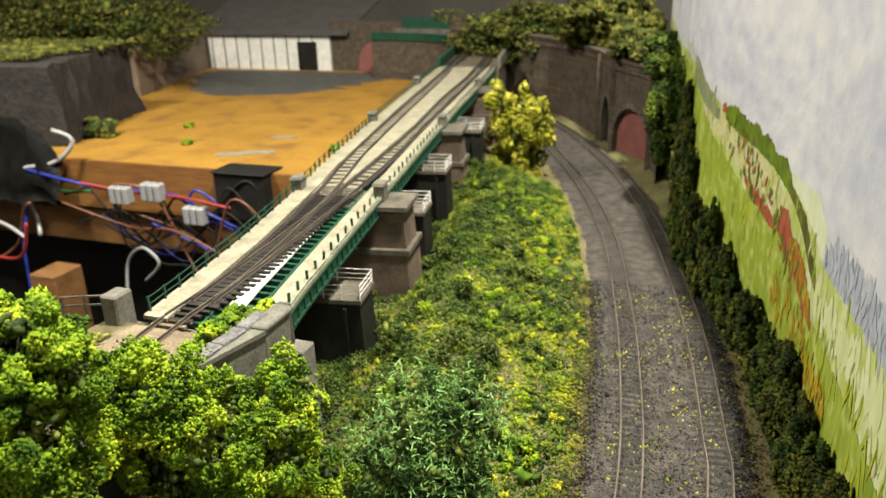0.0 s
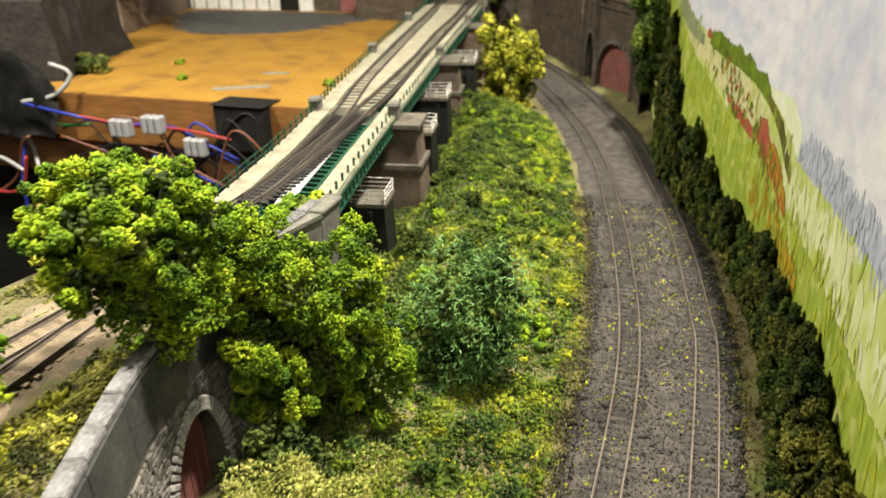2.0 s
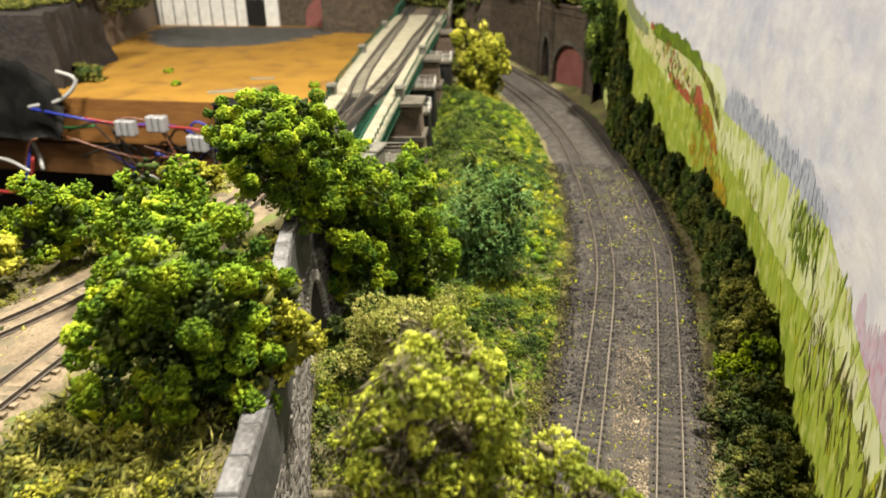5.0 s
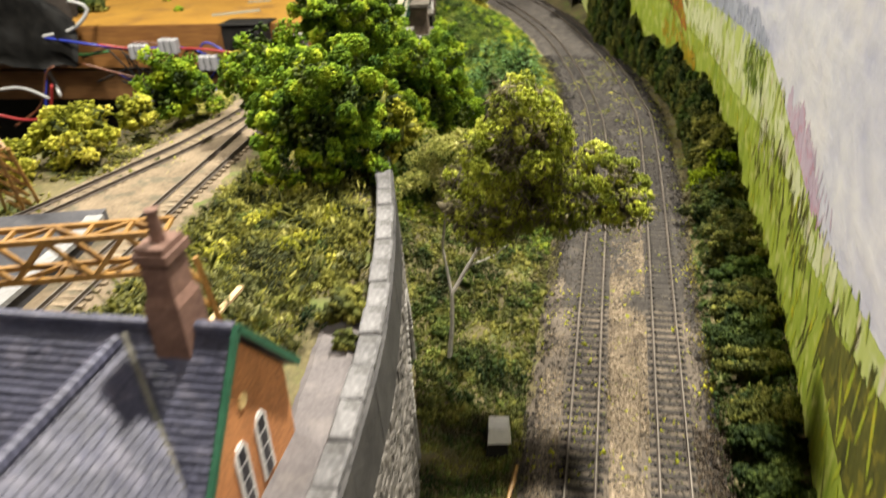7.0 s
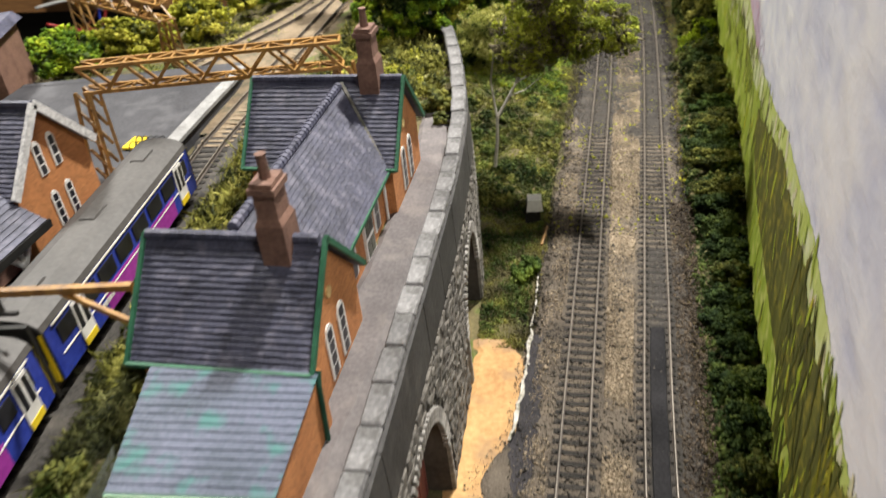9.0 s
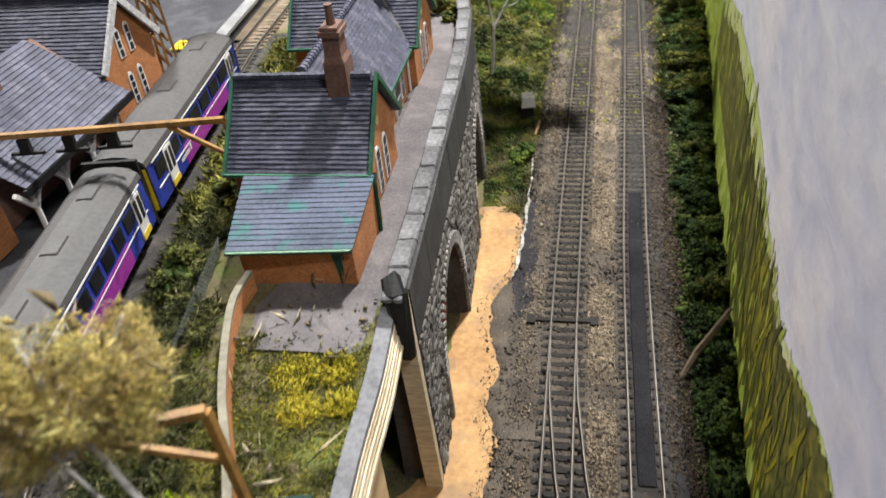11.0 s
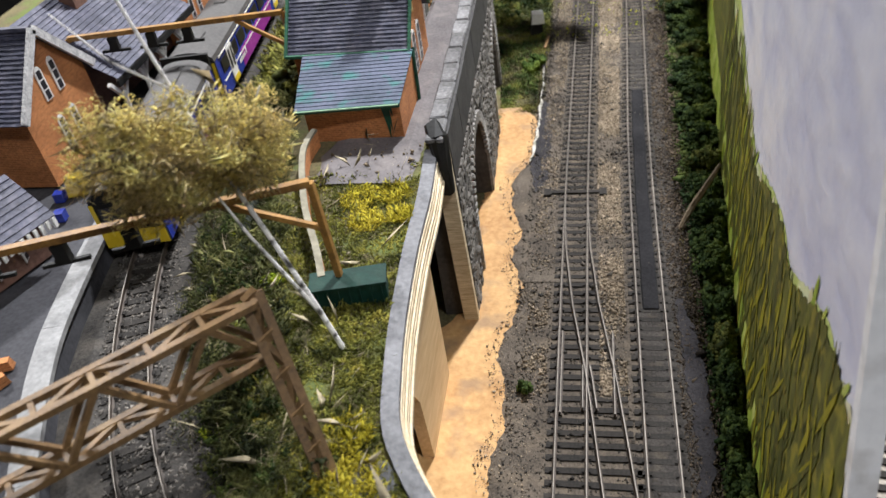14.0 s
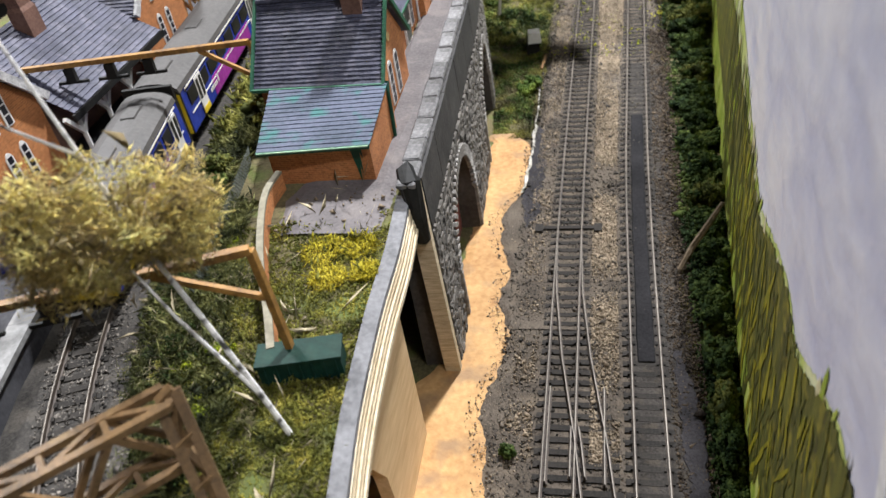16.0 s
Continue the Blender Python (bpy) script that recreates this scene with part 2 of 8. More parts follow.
def foliage(name, dark, mid, light, patch=13.0, bias=0.14, through_light=0.45, vary=0.38):
    """Dyed foam or scrub: each lump has its own shade, with broad patches."""
    m = bpy.data.materials.new(name)
    n, l = nodes_of(m)
    b = n["Principled BSDF"]
    geo = n.new("ShaderNodeNewGeometry")
    tc = n.new("ShaderNodeTexCoord")
    noi = n.new("ShaderNodeTexNoise")
    noi.inputs["Scale"].default_value = 1000 / patch
    noi.inputs["Detail"].default_value = 3
    l.new(tc.outputs["Object"], noi.inputs["Vector"])
    mr = n.new("ShaderNodeMapRange")
    mr.inputs["From Min"].default_value, mr.inputs["From Max"].default_value = 0.3, 0.7
    mr.inputs["To Min"].default_value, mr.inputs["To Max"].default_value = -0.42 + bias, 0.5 + bias
    l.new(noi.outputs["Fac"], mr.inputs["Value"])
    add = n.new("ShaderNodeMath")
    add.operation = "MULTIPLY_ADD"
    l.new(geo.outputs["Random Per Island"], add.inputs[0])
    add.inputs[1].default_value = vary
    l.new(mr.outputs[0], add.inputs[2])
    ramp = n.new("ShaderNodeValToRGB")
    cr = ramp.color_ramp
    cr.elements[0].position, cr.elements[0].color = 0.0, (*dark, 1)
    cr.elements[1].position, cr.elements[1].color = 0.85, (*light, 1)
    e = cr.elements.new(0.4)
    e.color = (*mid, 1)
    l.new(add.outputs[0], ramp.inputs[0])
    l.new(ramp.outputs[0], b.inputs["Base Color"])
    thin = n.new("ShaderNodeBsdfTranslucent")
    l.new(ramp.outputs[0], thin.inputs["Color"])
    blend = n.new("ShaderNodeMixShader")
    blend.inputs[0].default_value = through_light
    l.new(b.outputs[0], blend.inputs[1])
    l.new(thin.outputs[0], blend.inputs[2])
    l.new(blend.outputs[0], n["Material Output"].inputs["Surface"])
    b.inputs["Roughness"].default_value = 0.75
    b.inputs["Specular IOR Level"].default_value = 0.3
    fn = n.new("ShaderNodeTexNoise")
    fn.inputs["Scale"].default_value = 2500
    l.new(tc.outputs["Object"], fn.inputs["Vector"])
    bp = n.new("ShaderNodeBump")
    bp.inputs["Strength"].default_value, bp.inputs["Distance"].default_value = 0.25, 0.0002
    l.new(fn.outputs["Fac"], bp.inputs["Height"])
    l.new(bp.outputs[0], b.inputs["Normal"])
    return m


M_BALLAST = surface("grey_ballast", (0.016, 0.0147, 0.0135), (0.078, 0.07, 0.063), 0.8, 7, 0.95, 1.0, stain=(0.11, 0.09, 0.065), stain_amount=0.35, spec=0.15)
M_CORK = surface("golden_board", (0.22, 0.108, 0.015), (0.38, 0.205, 0.03), 3, 60, 0.6, 0.15, stain=(0.14, 0.07, 0.022), stain_amount=0.6)
M_EARTH = surface("scatter_earth", (0.04, 0.035, 0.015), (0.17, 0.14, 0.06), 1.2, 20, 0.95, 0.8, stain=(0.09, 0.13, 0.02), stain_amount=0.7)
M_SAND = surface("sandy_scatter", (0.09, 0.066, 0.04), (0.25, 0.19, 0.122), 1.0, 12, 0.95, 0.8, stain=(0.085, 0.078, 0.05), stain_amount=0.8)
M_RAIL = surface("rusty_rail_steel", (0.032, 0.025, 0.02), (0.095, 0.073, 0.056), 2, 30, 0.6, 0.1, metal=0.2)
M_RAILTOP = surface("worn_rail_top", (0.12, 0.103, 0.083), (0.25, 0.22, 0.18), 2, 30, 0.5, 0.05, metal=0.25)
M_SLEEPER = surface("black_sleeper", (0.01, 0.0095, 0.009), (0.042, 0.037, 0.032), 0.8, 12, 0.85, 0.3, island=0.3, spec=0.25)
M_STONE = surface("grey_rubble_stone", (0.055, 0.05, 0.044), (0.185, 0.168, 0.145), 0.8, 8, 0.85, 0.7, island=0.45)
M_MORTAR = surface("dark_mortar", (0.03, 0.027, 0.024), (0.08, 0.07, 0.06), 1.5, 10, 0.95, 0.5)
M_COPING = surface("pale_grey_coping", (0.06, 0.058, 0.059), (0.235, 0.23, 0.232), 1.2, 6, 0.65, 0.5, stain=(0.05, 0.048, 0.045), stain_amount=0.85, island=0.25)
M_PARAPET = surface("dark_grey_wall_band", (0.017, 0.016, 0.016), (0.055, 0.052, 0.05), 1.5, 14, 0.7, 0.4, stain=(0.1, 0.095, 0.09), stain_amount=0.3, island=0.15)
M_DOORRED = surface("dull_red_door", (0.14, 0.045, 0.04), (0.24, 0.085, 0.075), 2, 14, 0.7, 0.2)
M_SLATE = surface("purple_grey_slate", (0.018, 0.019, 0.034), (0.08, 0.082, 0.128), 0.8, 7, 0.58, 0.5, stain=(0.2, 0.19, 0.24), stain_amount=0.35, island=0.12, spec=0.5)
M_TEAL = surface("teal_tinted_slate", (0.03, 0.044, 0.068), (0.1, 0.112, 0.17), 1.0, 11, 0.56, 0.4, stain=(0.025, 0.14, 0.125), stain_amount=0.8, island=0.07, spec=0.4)
M_GREEN = surface("dark_green_paint", (0.005, 0.03, 0.017), (0.012, 0.072, 0.04), 1, 8, 0.55, 0.2, spec=0.35)
M_WHITE = surface("white_paint", (0.6, 0.59, 0.56), (0.8, 0.79, 0.76), 1.5, 10, 0.5, 0.2, stain=(0.4, 0.37, 0.32), stain_amount=0.3)
M_CREAM = surface("cream_walkway", (0.14, 0.127, 0.088), (0.3, 0.275, 0.2), 1.5, 14, 0.8, 0.3, stain=(0.13, 0.115, 0.075), stain_amount=0.5)
M_BLACK = surface("black_void_paint", (0.005, 0.005, 0.005), (0.018, 0.017, 0.015), 2, 12, 0.6, 0.3, spec=0.25)
M_ASPHALT = surface("grey_path", (0.07, 0.061, 0.062), (0.155, 0.138, 0.138), 1.0, 12, 0.75, 0.3, stain=(0.24, 0.21, 0.19), stain_amount=0.3)
M_PLY = surface("bare_plywood", (0.5, 0.33, 0.16), (0.74, 0.56, 0.33), 1.2, 14, 0.6, 0.3, stretch=(1, 0.12, 1))
M_PLYEDGE = surface("plywood_edge", (0.36, 0.27, 0.15), (0.78, 0.67, 0.47), 0.9, 6, 0.8, 0.8, stretch=(0.3, 0.3, 3))
M_GANTRY = surface("ochre_gantry_paint", (0.17, 0.085, 0.02), (0.4, 0.21, 0.045), 0.9, 9, 0.5, 0.3, stain=(0.09, 0.04, 0.012), stain_amount=0.6)
M_CHIM = surface("brown_chimney_brick", (0.1, 0.05, 0.035), (0.22, 0.12, 0.085), 1.0, 6, 0.75, 0.5)
M_BARK = surface("grey_twig", (0.1, 0.08, 0.06), (0.32, 0.28, 0.24), 1, 6, 0.85, 0.4)
M_WOOD = surface("orange_pine", (0.13, 0.052, 0.013), (0.27, 0.125, 0.032), 2.5, 30, 0.55, 0.2, stretch=(0.12, 1, 1))
F_BRIGHT = foliage("bright_green_foam", (0.05, 0.122, 0.008), (0.255, 0.4, 0.018), (0.66, 0.72, 0.05), patch=10, bias=0.2, vary=0.22)
F_YELLOW = foliage("yellow_green_foam", (0.18, 0.2, 0.012), (0.46, 0.46, 0.04), (0.8, 0.74, 0.14))
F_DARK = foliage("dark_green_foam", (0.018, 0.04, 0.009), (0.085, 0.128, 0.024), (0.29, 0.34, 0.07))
F_BANK = foliage("mixed_bank_scatter", (0.03, 0.065, 0.012), (0.12, 0.19, 0.022), (0.44, 0.48, 0.035), patch=15)
F_SCRUB = foliage("straw_and_moss_scrub", (0.045, 0.055, 0.012), (0.3, 0.295, 0.05), (0.72, 0.66, 0.2), patch=8, vary=0.15)
F_OLIVE = foliage("olive_hedge", (0.036, 0.05, 0.011), (0.135, 0.15, 0.028), (0.35, 0.33, 0.07))
F_AUTUMN = foliage("autumn_yellow_foam", (0.74, 0.6, 0.3), (0.92, 0.79, 0.3), (0.98, 0.93, 0.45), patch=9, through_light=0.55)

# ---- the plan: centre lines ----
LOWER_L = [(-26.5, -470), (-26.5, -330), (-26, -220), (-24, -100), (-22, 0), (-19.5, 120), (-20, 236), (-32.5, 337), (-50.5, 432), (-69, 510), (-103, 614), (-153, 731), (-196, 813), (-270, 920)]
LOWER_R = [(-1, -470), (-1, -365), (0, -220), (3, -120), (7.5, 20), (11, 150), (11.5, 248), (8, 284), (-2, 361), (-18, 444), (-42, 544), (-79, 658), (-136, 787), (-183, 872), (-240, 950)]
WALL = [(-63, -308), (-65, -230), (-67, -170), (-71, -125), (-79, -81), (-89, -40), (-101, 0), (-117, 40), (-131, 77), (-140, 115), (-142, 160), (-138, 212)]
BOARD = [(19.5, -448), (21, -424), (23, -367), (26, -320), (29.5, -270), (36, -172), (41, -100), (47, -40), (51, 21), (52, 82), (47, 167), (42, 240), (30, 332), (6, 419), (-10, 470), (-20, 520), (-28, 570), (-38, 640), (-48, 720), (-58, 800)]
LX = np.array(LOWER_L)
RX = np.array(LOWER_R)
WX = np.array(WALL)
BX = np.array(BOARD)


def left_x(y):
    return np.interp(y, LX[:, 1], LX[:, 0])


def right_x(y):
    return np.interp(y, RX[:, 1], RX[:, 0])


def wall_x(y):
    return np.interp(y, WX[:, 1], WX[:, 0])


def board_x(y):
    return np.interp(y, BX[:, 1], BX[:, 0])


def lumps(x, y, scale):
    return noise.noise((x / scale, y / scale, 3.1))


def ground_z(x, y):
    """Height of the lower scenery."""
    d = left_x(y) - x
    grow = np.clip((y + 120) / 220, 0, 1)
    bank = np.interp(d, [20, 30, 60, 88, 106, 126, 180], [0, 2.5, 14, 22, 17, 8, 4]) * grow
    e = x - right_x(y) if x < board_x(y) + 3 else 0.0
    rise = np.interp(e, [11, 18, 34, 60], [0, 1, 7, 9]) * np.clip((y + 200) / 150, 0.25, 1)
    return float(bank + rise)


# ---- large structure ----
UP_R = [(-84, -458), (-104.5, -431), (-122.5, -404), (-140, -365), (-152, -320), (-163, -250), (-171, -180), (-177, -120), (-179, -40), (-179.5, 40), (-180.5, 130), (-185.5, 207)]
UP_L = [(-262, -120), (-236, -60), (-211, 7), (-199, 45), (-189, 110), (-183.5, 175)]
EDGE = [(-34, -446), (-41, -435), (-46, -429), (-52, -421), (-58, -410), (-60.5, -397), (-62.5, -380), (-64, -355), (-64.3, -332), (-66, -309), (-68.5, -230), (-71, -170), (-75, -125), (-83, -81), (-93, -40), (-105, 0), (-121, 40), (-134, 77), (-143, 115), (-145, 160), (-141, 212)]
UX, EX = np.array(UP_R), np.array(EDGE)


def upper_z(x, y):
    """Height of the upper scenery: track bed low, strip along the retaining wall high."""
    bed = np.interp(y, [-200, -60, 205], [57, 58.5, 62])
    strip = np.interp(y, [-60, 60, 205], [69, 67, 65])
    u, e = np.interp(y, UX[:, 1], UX[:, 0]), np.interp(y, EX[:, 1], EX[:, 0])
    k = min(1.0, (e - u) / 45)
    return float(np.interp(x - u, [12, 24 * k + 1, 30 * k + 2], [bed, bed + (strip - bed) * 0.3, strip]))


def lower_ground():
    bm = bmesh.new()
    xs, ys = np.arange(-206, 64, 3.0), np.arange(-560, 985, 4.0)
    grid = []
    for y in ys:
        row = []
        for x in xs:
            z = ground_z(x, y)
            z += 0.5 * lumps(x, y, 9) + 0.4 * lumps(x, y, 4) if abs(x - (left_x(y) + right_x(y)) / 2) > 30 else 0.15 * lumps(x, y, 5)
            row.append(bm.verts.new((x, y, z)))
        grid.append(row)
    for a, b in zip(grid[:-1], grid[1:]):
        for i in range(len(xs) - 1):
            bm.faces.new((a[i], a[i + 1], b[i + 1], b[i]))
    return solid("ground", bm, M_EARTH, "brown scenic ground of the lower line", kind="structure")


lower_ground()


def upper_ground():
    bm = bmesh.new()
    ys = np.arange(-446, 206, 4.0)
    left = lambda y: np.interp(y, [-60, 0, 50, 100, 205], [-330, -292, -252, -234, -212])
    rows = []
    for y in ys:
        e, l = np.interp(y, EX[:, 1], EX[:, 0]), left(y)
        row = [bm.verts.new((l, y, -4))]
        for k in range(66):
            x = l + (e - l) * (k / 65) ** 0.75
            row.append(bm.verts.new((x, y, upper_z(x, y) + 0.5 * lumps(x, y, 8) * (x > l + 20) * (k < 64))))
        rows.append(row)
    for a, b in zip(rows[:-1], rows[1:]):
        for i in range(66):
            bm.faces.new((a[i], a[i + 1], b[i + 1], b[i]))
    return solid("upper_ground", bm, M_EARTH, "earth and ballast of the raised station level", kind="structure")


upper_ground()


def ribbon(name, rows, material, label, lift=0.5, wobble=2.5, step=3.0, zfun=ground_z, kind="structure", cols=6):
    """A thin ragged-edged layer between two edges; rows: y, x of one edge, x of the other."""
    r = np.array(rows, float)
    ys = np.arange(r[0, 0], r[-1, 0], step)
    bm = bmesh.new()
    grid = []
    for y in ys:
        a, b = np.interp(y, r[:, 0], r[:, 1]), np.interp(y, r[:, 0], r[:, 2])
        a += wobble * (noise.noise((y / 9, a / 30, 2.2)) + 0.6 * noise.noise((y / 3.5, a / 30, 9.2)) + 0.5 * noise.noise((y / 1.3, a / 30, 4.1)))
        b += wobble * (noise.noise((y / 8, b / 30, 5.2)) + 0.6 * noise.noise((y / 3, b / 30, 7.2)) + 0.5 * noise.noise((y / 1.2, b / 30, 8.3)))
        row = []
        for k in range(cols):
            x = a + (b - a) * k / (cols - 1)
            row.append(bm.verts.new((x, y, zfun(x, y) + (lift if 0 < k < cols - 1 else -0.5))))
        grid.append(row)
    for p, q in zip(grid[:-1], grid[1:]):
        for i in range(cols - 1):
            bm.faces.new((p[i], p[i + 1], q[i + 1], q[i]))
    return solid(name, bm, material, label, kind=kind)


M_FIBRE = surface("bare_fibreboard", (0.36, 0.185, 0.06), (0.6, 0.37, 0.15), 2, 22, 0.75, 0.3, stain=(0.27, 0.17, 0.09), stain_amount=0.8)
M_INFILL = surface("black_infill", (0.008, 0.008, 0.009), (0.026, 0.025, 0.027), 0.9, 14, 0.95, 0.5, spec=0.15)
M_DARKBED = surface("charcoal_track_bed", (0.016, 0.015, 0.017), (0.06, 0.056, 0.06), 0.9, 10, 0.95, 0.9, spec=0.2)
M_BROWNBED = surface("brown_track_bed", (0.04, 0.033, 0.027), (0.16, 0.133, 0.104), 0.7, 14, 0.95, 1.0, stain=(0.18, 0.145, 0.105), stain_amount=0.6, spec=0.2)
SPILL = np.array([(-480, -46), (-405, -47), (-387, -49), (-367, -54), (-358, -49), (-345, -50), (-332, -54), (-320, -55), (-311, -49), (-297, -47), (-283, -53), (-260, -51), (-241, -56), (-228, -58), (-215, -50), (-208, -47.5), (-165, -46.5)], float)


def bed_left(y):
    """Edge of the gravel against the bare board, then against the verge."""
    return float(np.interp(y, SPILL[:, 0], SPILL[:, 1])) if y < -165 else left_x(y) - 19.5


bed_ys = [-470, -400, -300, -200, -100, 0, 100, 200, 300, 400, 500, 600, 700, 800, 900]
ribbon("ballast_lower", [(y, bed_left(y), right_x(y) + 16) for y in list(range(-470, -160, 6)) + bed_ys[4:]], M_BALLAST, "dark grey ballast under two lower tracks", lift=0.9, wobble=1.5, cols=10)
ribbon("ballast_far", [(y, left_x(y) - 18.5, right_x(y) + 15) for y in [10, 40] + bed_ys[6:]], M_BALLAST, "charcoal ballast packed round the sleepers", lift=1.55, wobble=2.0, cols=10)
ribbon("ballast_brown", [(y, bed_left(y) - 0.6, right_x(y) + 14) for y in range(-475, -282, 6)], M_BROWNBED, "brown gravel around the turnout", lift=1.05, wobble=2.0, step=1.5, cols=12)
ribbon("ballast_packed", [(y, bed_left(y) - 0.6, right_x(y) + 14) for y in list(range(-292, -160, 6)) + [-140, -60, 0, 34]], M_BROWNBED, "brown gravel packed round the sleepers", lift=1.42, wobble=2.2, step=1.5, cols=12)
ribbon("charcoal_patch", [(-236, -45, -42), (-222, -47, -36), (-200, -47, -36), (-180, -46, -38), (-160, -45, -40)], M_DARKBED, "charcoal powder spilt beside the track", lift=1.5, wobble=3, step=1.2)
# Darker ballast strip paints the backdrop board's shadow over the brown gravel.
ribbon("charcoal_bed", [(y, right_x(y) - 7.0, right_x(y) + 13) for y in (-440, -380, -320, -260, -200, -140, -100)], M_BALLAST, "ballast strip darkened for the backdrop shadow beside the hedge", lift=1.5, wobble=2.2, step=1.5, cols=10)
ribbon("charcoal_patch.001", [(-384, 7, 9), (-360, 6.5, 15), (-325, 7, 15), (-300, 7.5, 10)], M_DARKBED, "charcoal powder spilt beside the hedge", lift=1.85, wobble=2.5, step=1.2)
ribbon("bare_board", [(-480, -120, -41), (-420, -112, -41), (-345, -90, -41), (-305, -70, -41), (-215, -66, -41), (-180, -66, -42), (-171, -66, -46), (-163, -66, -53)], M_FIBRE, "bare orange fibreboard strip at the foot of the wall", lift=0.7, wobble=2, step=1.5)
ribbon("dark_infill", [(-306, right_x(-306) - 4.0, right_x(-306) + 4.0), (-300, right_x(-300) - 4.0, right_x(-300) + 4.0), (-240, right_x(-240) - 4.0, right_x(-240) + 4.0), (-190, right_x(-190) - 4.0, right_x(-190) + 4.0), (-152, right_x(-152) - 4.0, right_x(-152) + 4.0)], M_INFILL, "charcoal infill between the rails", lift=2.1, wobble=0.3)
ribbon("concrete_edging", [(-213, -47.2, -45.2), (-182, -45.2, -43.6), (-150, -44.8, -43.8), (-118, -44.4, -43.9)], surface("chipped_whitish_edging", (0.2, 0.18, 0.15), (0.66, 0.63, 0.56), 1, 5, 0.8, 0.6, stain=(0.1, 0.1, 0.05), stain_amount=0.9), "broken whitish edging strip along the ballast", lift=1.7, wobble=1.3, step=1.2)
M_PALEBED = surface("pale_gravel_bed", (0.16, 0.14, 0.115), (0.42, 0.38, 0.32), 1.0, 14, 0.95, 0.9, stain=(0.1, 0.13, 0.05), stain_amount=0.4)
ribbon("gravel_behind_board", [(-475, 30, 160), (-440, 30, 160), (-360, 34, 160), (-240, 44, 160)], M_PALEBED, "pale gravel behind the backdrop board", lift=1.4, wobble=0, zfun=lambda x, y: -1.0, cols=12)
M_DARKGRAVEL = surface("dark_station_gravel", (0.012, 0.011, 0.01), (0.072, 0.065, 0.057), 0.8, 12, 0.95, 1.0, stain=(0.15, 0.13, 0.105), stain_amount=0.3)
upper_bed = [(y, np.interp(y, UX[:, 1], UX[:, 0]) - np.interp(y, [-445, -400, -350, -300], [34, 26, 18, 13]), np.interp(y, UX[:, 1], UX[:, 0]) + 22) for y in (-445, -400, -350, -300, -200, -100)]
ribbon("bank_end_path", [(-446, -74, -40), (-434, -72, -47.5), (-426, -66, -54), (-416, -63, -58.5)], surface("dark_grey_ground_paint", (0.04, 0.04, 0.042), (0.12, 0.118, 0.12), 1.0, 9, 0.7, 0.5), "grey painted ground at the deck corner", lift=0.9, wobble=2, step=1.5, zfun=upper_z)
ribbon("ballast_upper", upper_bed, M_DARKGRAVEL, "dark gravel bed of the station track", lift=1.0, wobble=2, zfun=upper_z)
ribbon("sandy_bed", [(-110, -250, -165), (-60, -245, -165), (0, -232, -168), (50, -222, -168), (110, -210, -166), (200, -204, -168)], M_SAND, "sandy ground between the diverging upper tracks", lift=1.35, wobble=3, zfun=upper_z)
ribbon("path", [(-326, -101, -68), (-309, -104, -67), (-300, -100, -67.5), (-240, -86, -69), (-150, -86, -72.5), (-115, -90, -77), (-95, -92, -80)], M_ASPHALT, "worn grey path along the retaining wall", lift=0.9, wobble=0.8, zfun=upper_z)


# ---- tracks ----
def rail_part(path_pts, offset, tr, z=0.0):
    bm = bmesh.new()
    prof = [(-0.6, 0), (-0.6, 0.22), (-0.16, 0.42), (-0.14, 1.05), (-0.21, 1.2), (-0.21, 1.6), (0.21, 1.6), (0.21, 1.2), (0.14, 1.05), (0.16, 0.42), (0.6, 0.22), (0.6, 0)]
    sweep(bm, path_pts, [(offset + a, z + b) for a, b in prof])
    rail = part("rail", bm, M_RAIL, tr)
    bm = bmesh.new()
    sweep(bm, path_pts, [(offset - 0.14, z + 1.58), (offset - 0.1, z + 1.66), (offset + 0.1, z + 1.66), (offset + 0.14, z + 1.58)])
    part("rail_top", bm, M_RAILTOP, rail, "worn bright rail top")
    return rail


SLEEPER_MESHES = {}


def sleeper_mesh(length):
    key = round(length)
    if key not in SLEEPER_MESHES:
        bm = bmesh.new()
        box(bm, -7.1, -0.95, 0, key - 7.1, 0.95, 1.0)
        for s in (-4.5, 4.5):
            for k in (-0.9, 0.9):
                box(bm, s + k - 0.4, -0.65, 1.0, s + k + 0.4, 0.65, 1.45)
        bmesh.ops.scale(bm, vec=(MM, MM, MM), verts=bm.verts)
        me = bpy.data.meshes.new("sleeper")
        bm.to_mesh(me)
        bm.free()
        me.materials.append(M_SLEEPER)
        SLEEPER_MESHES[key] = me
    return SLEEPER_MESHES[key]


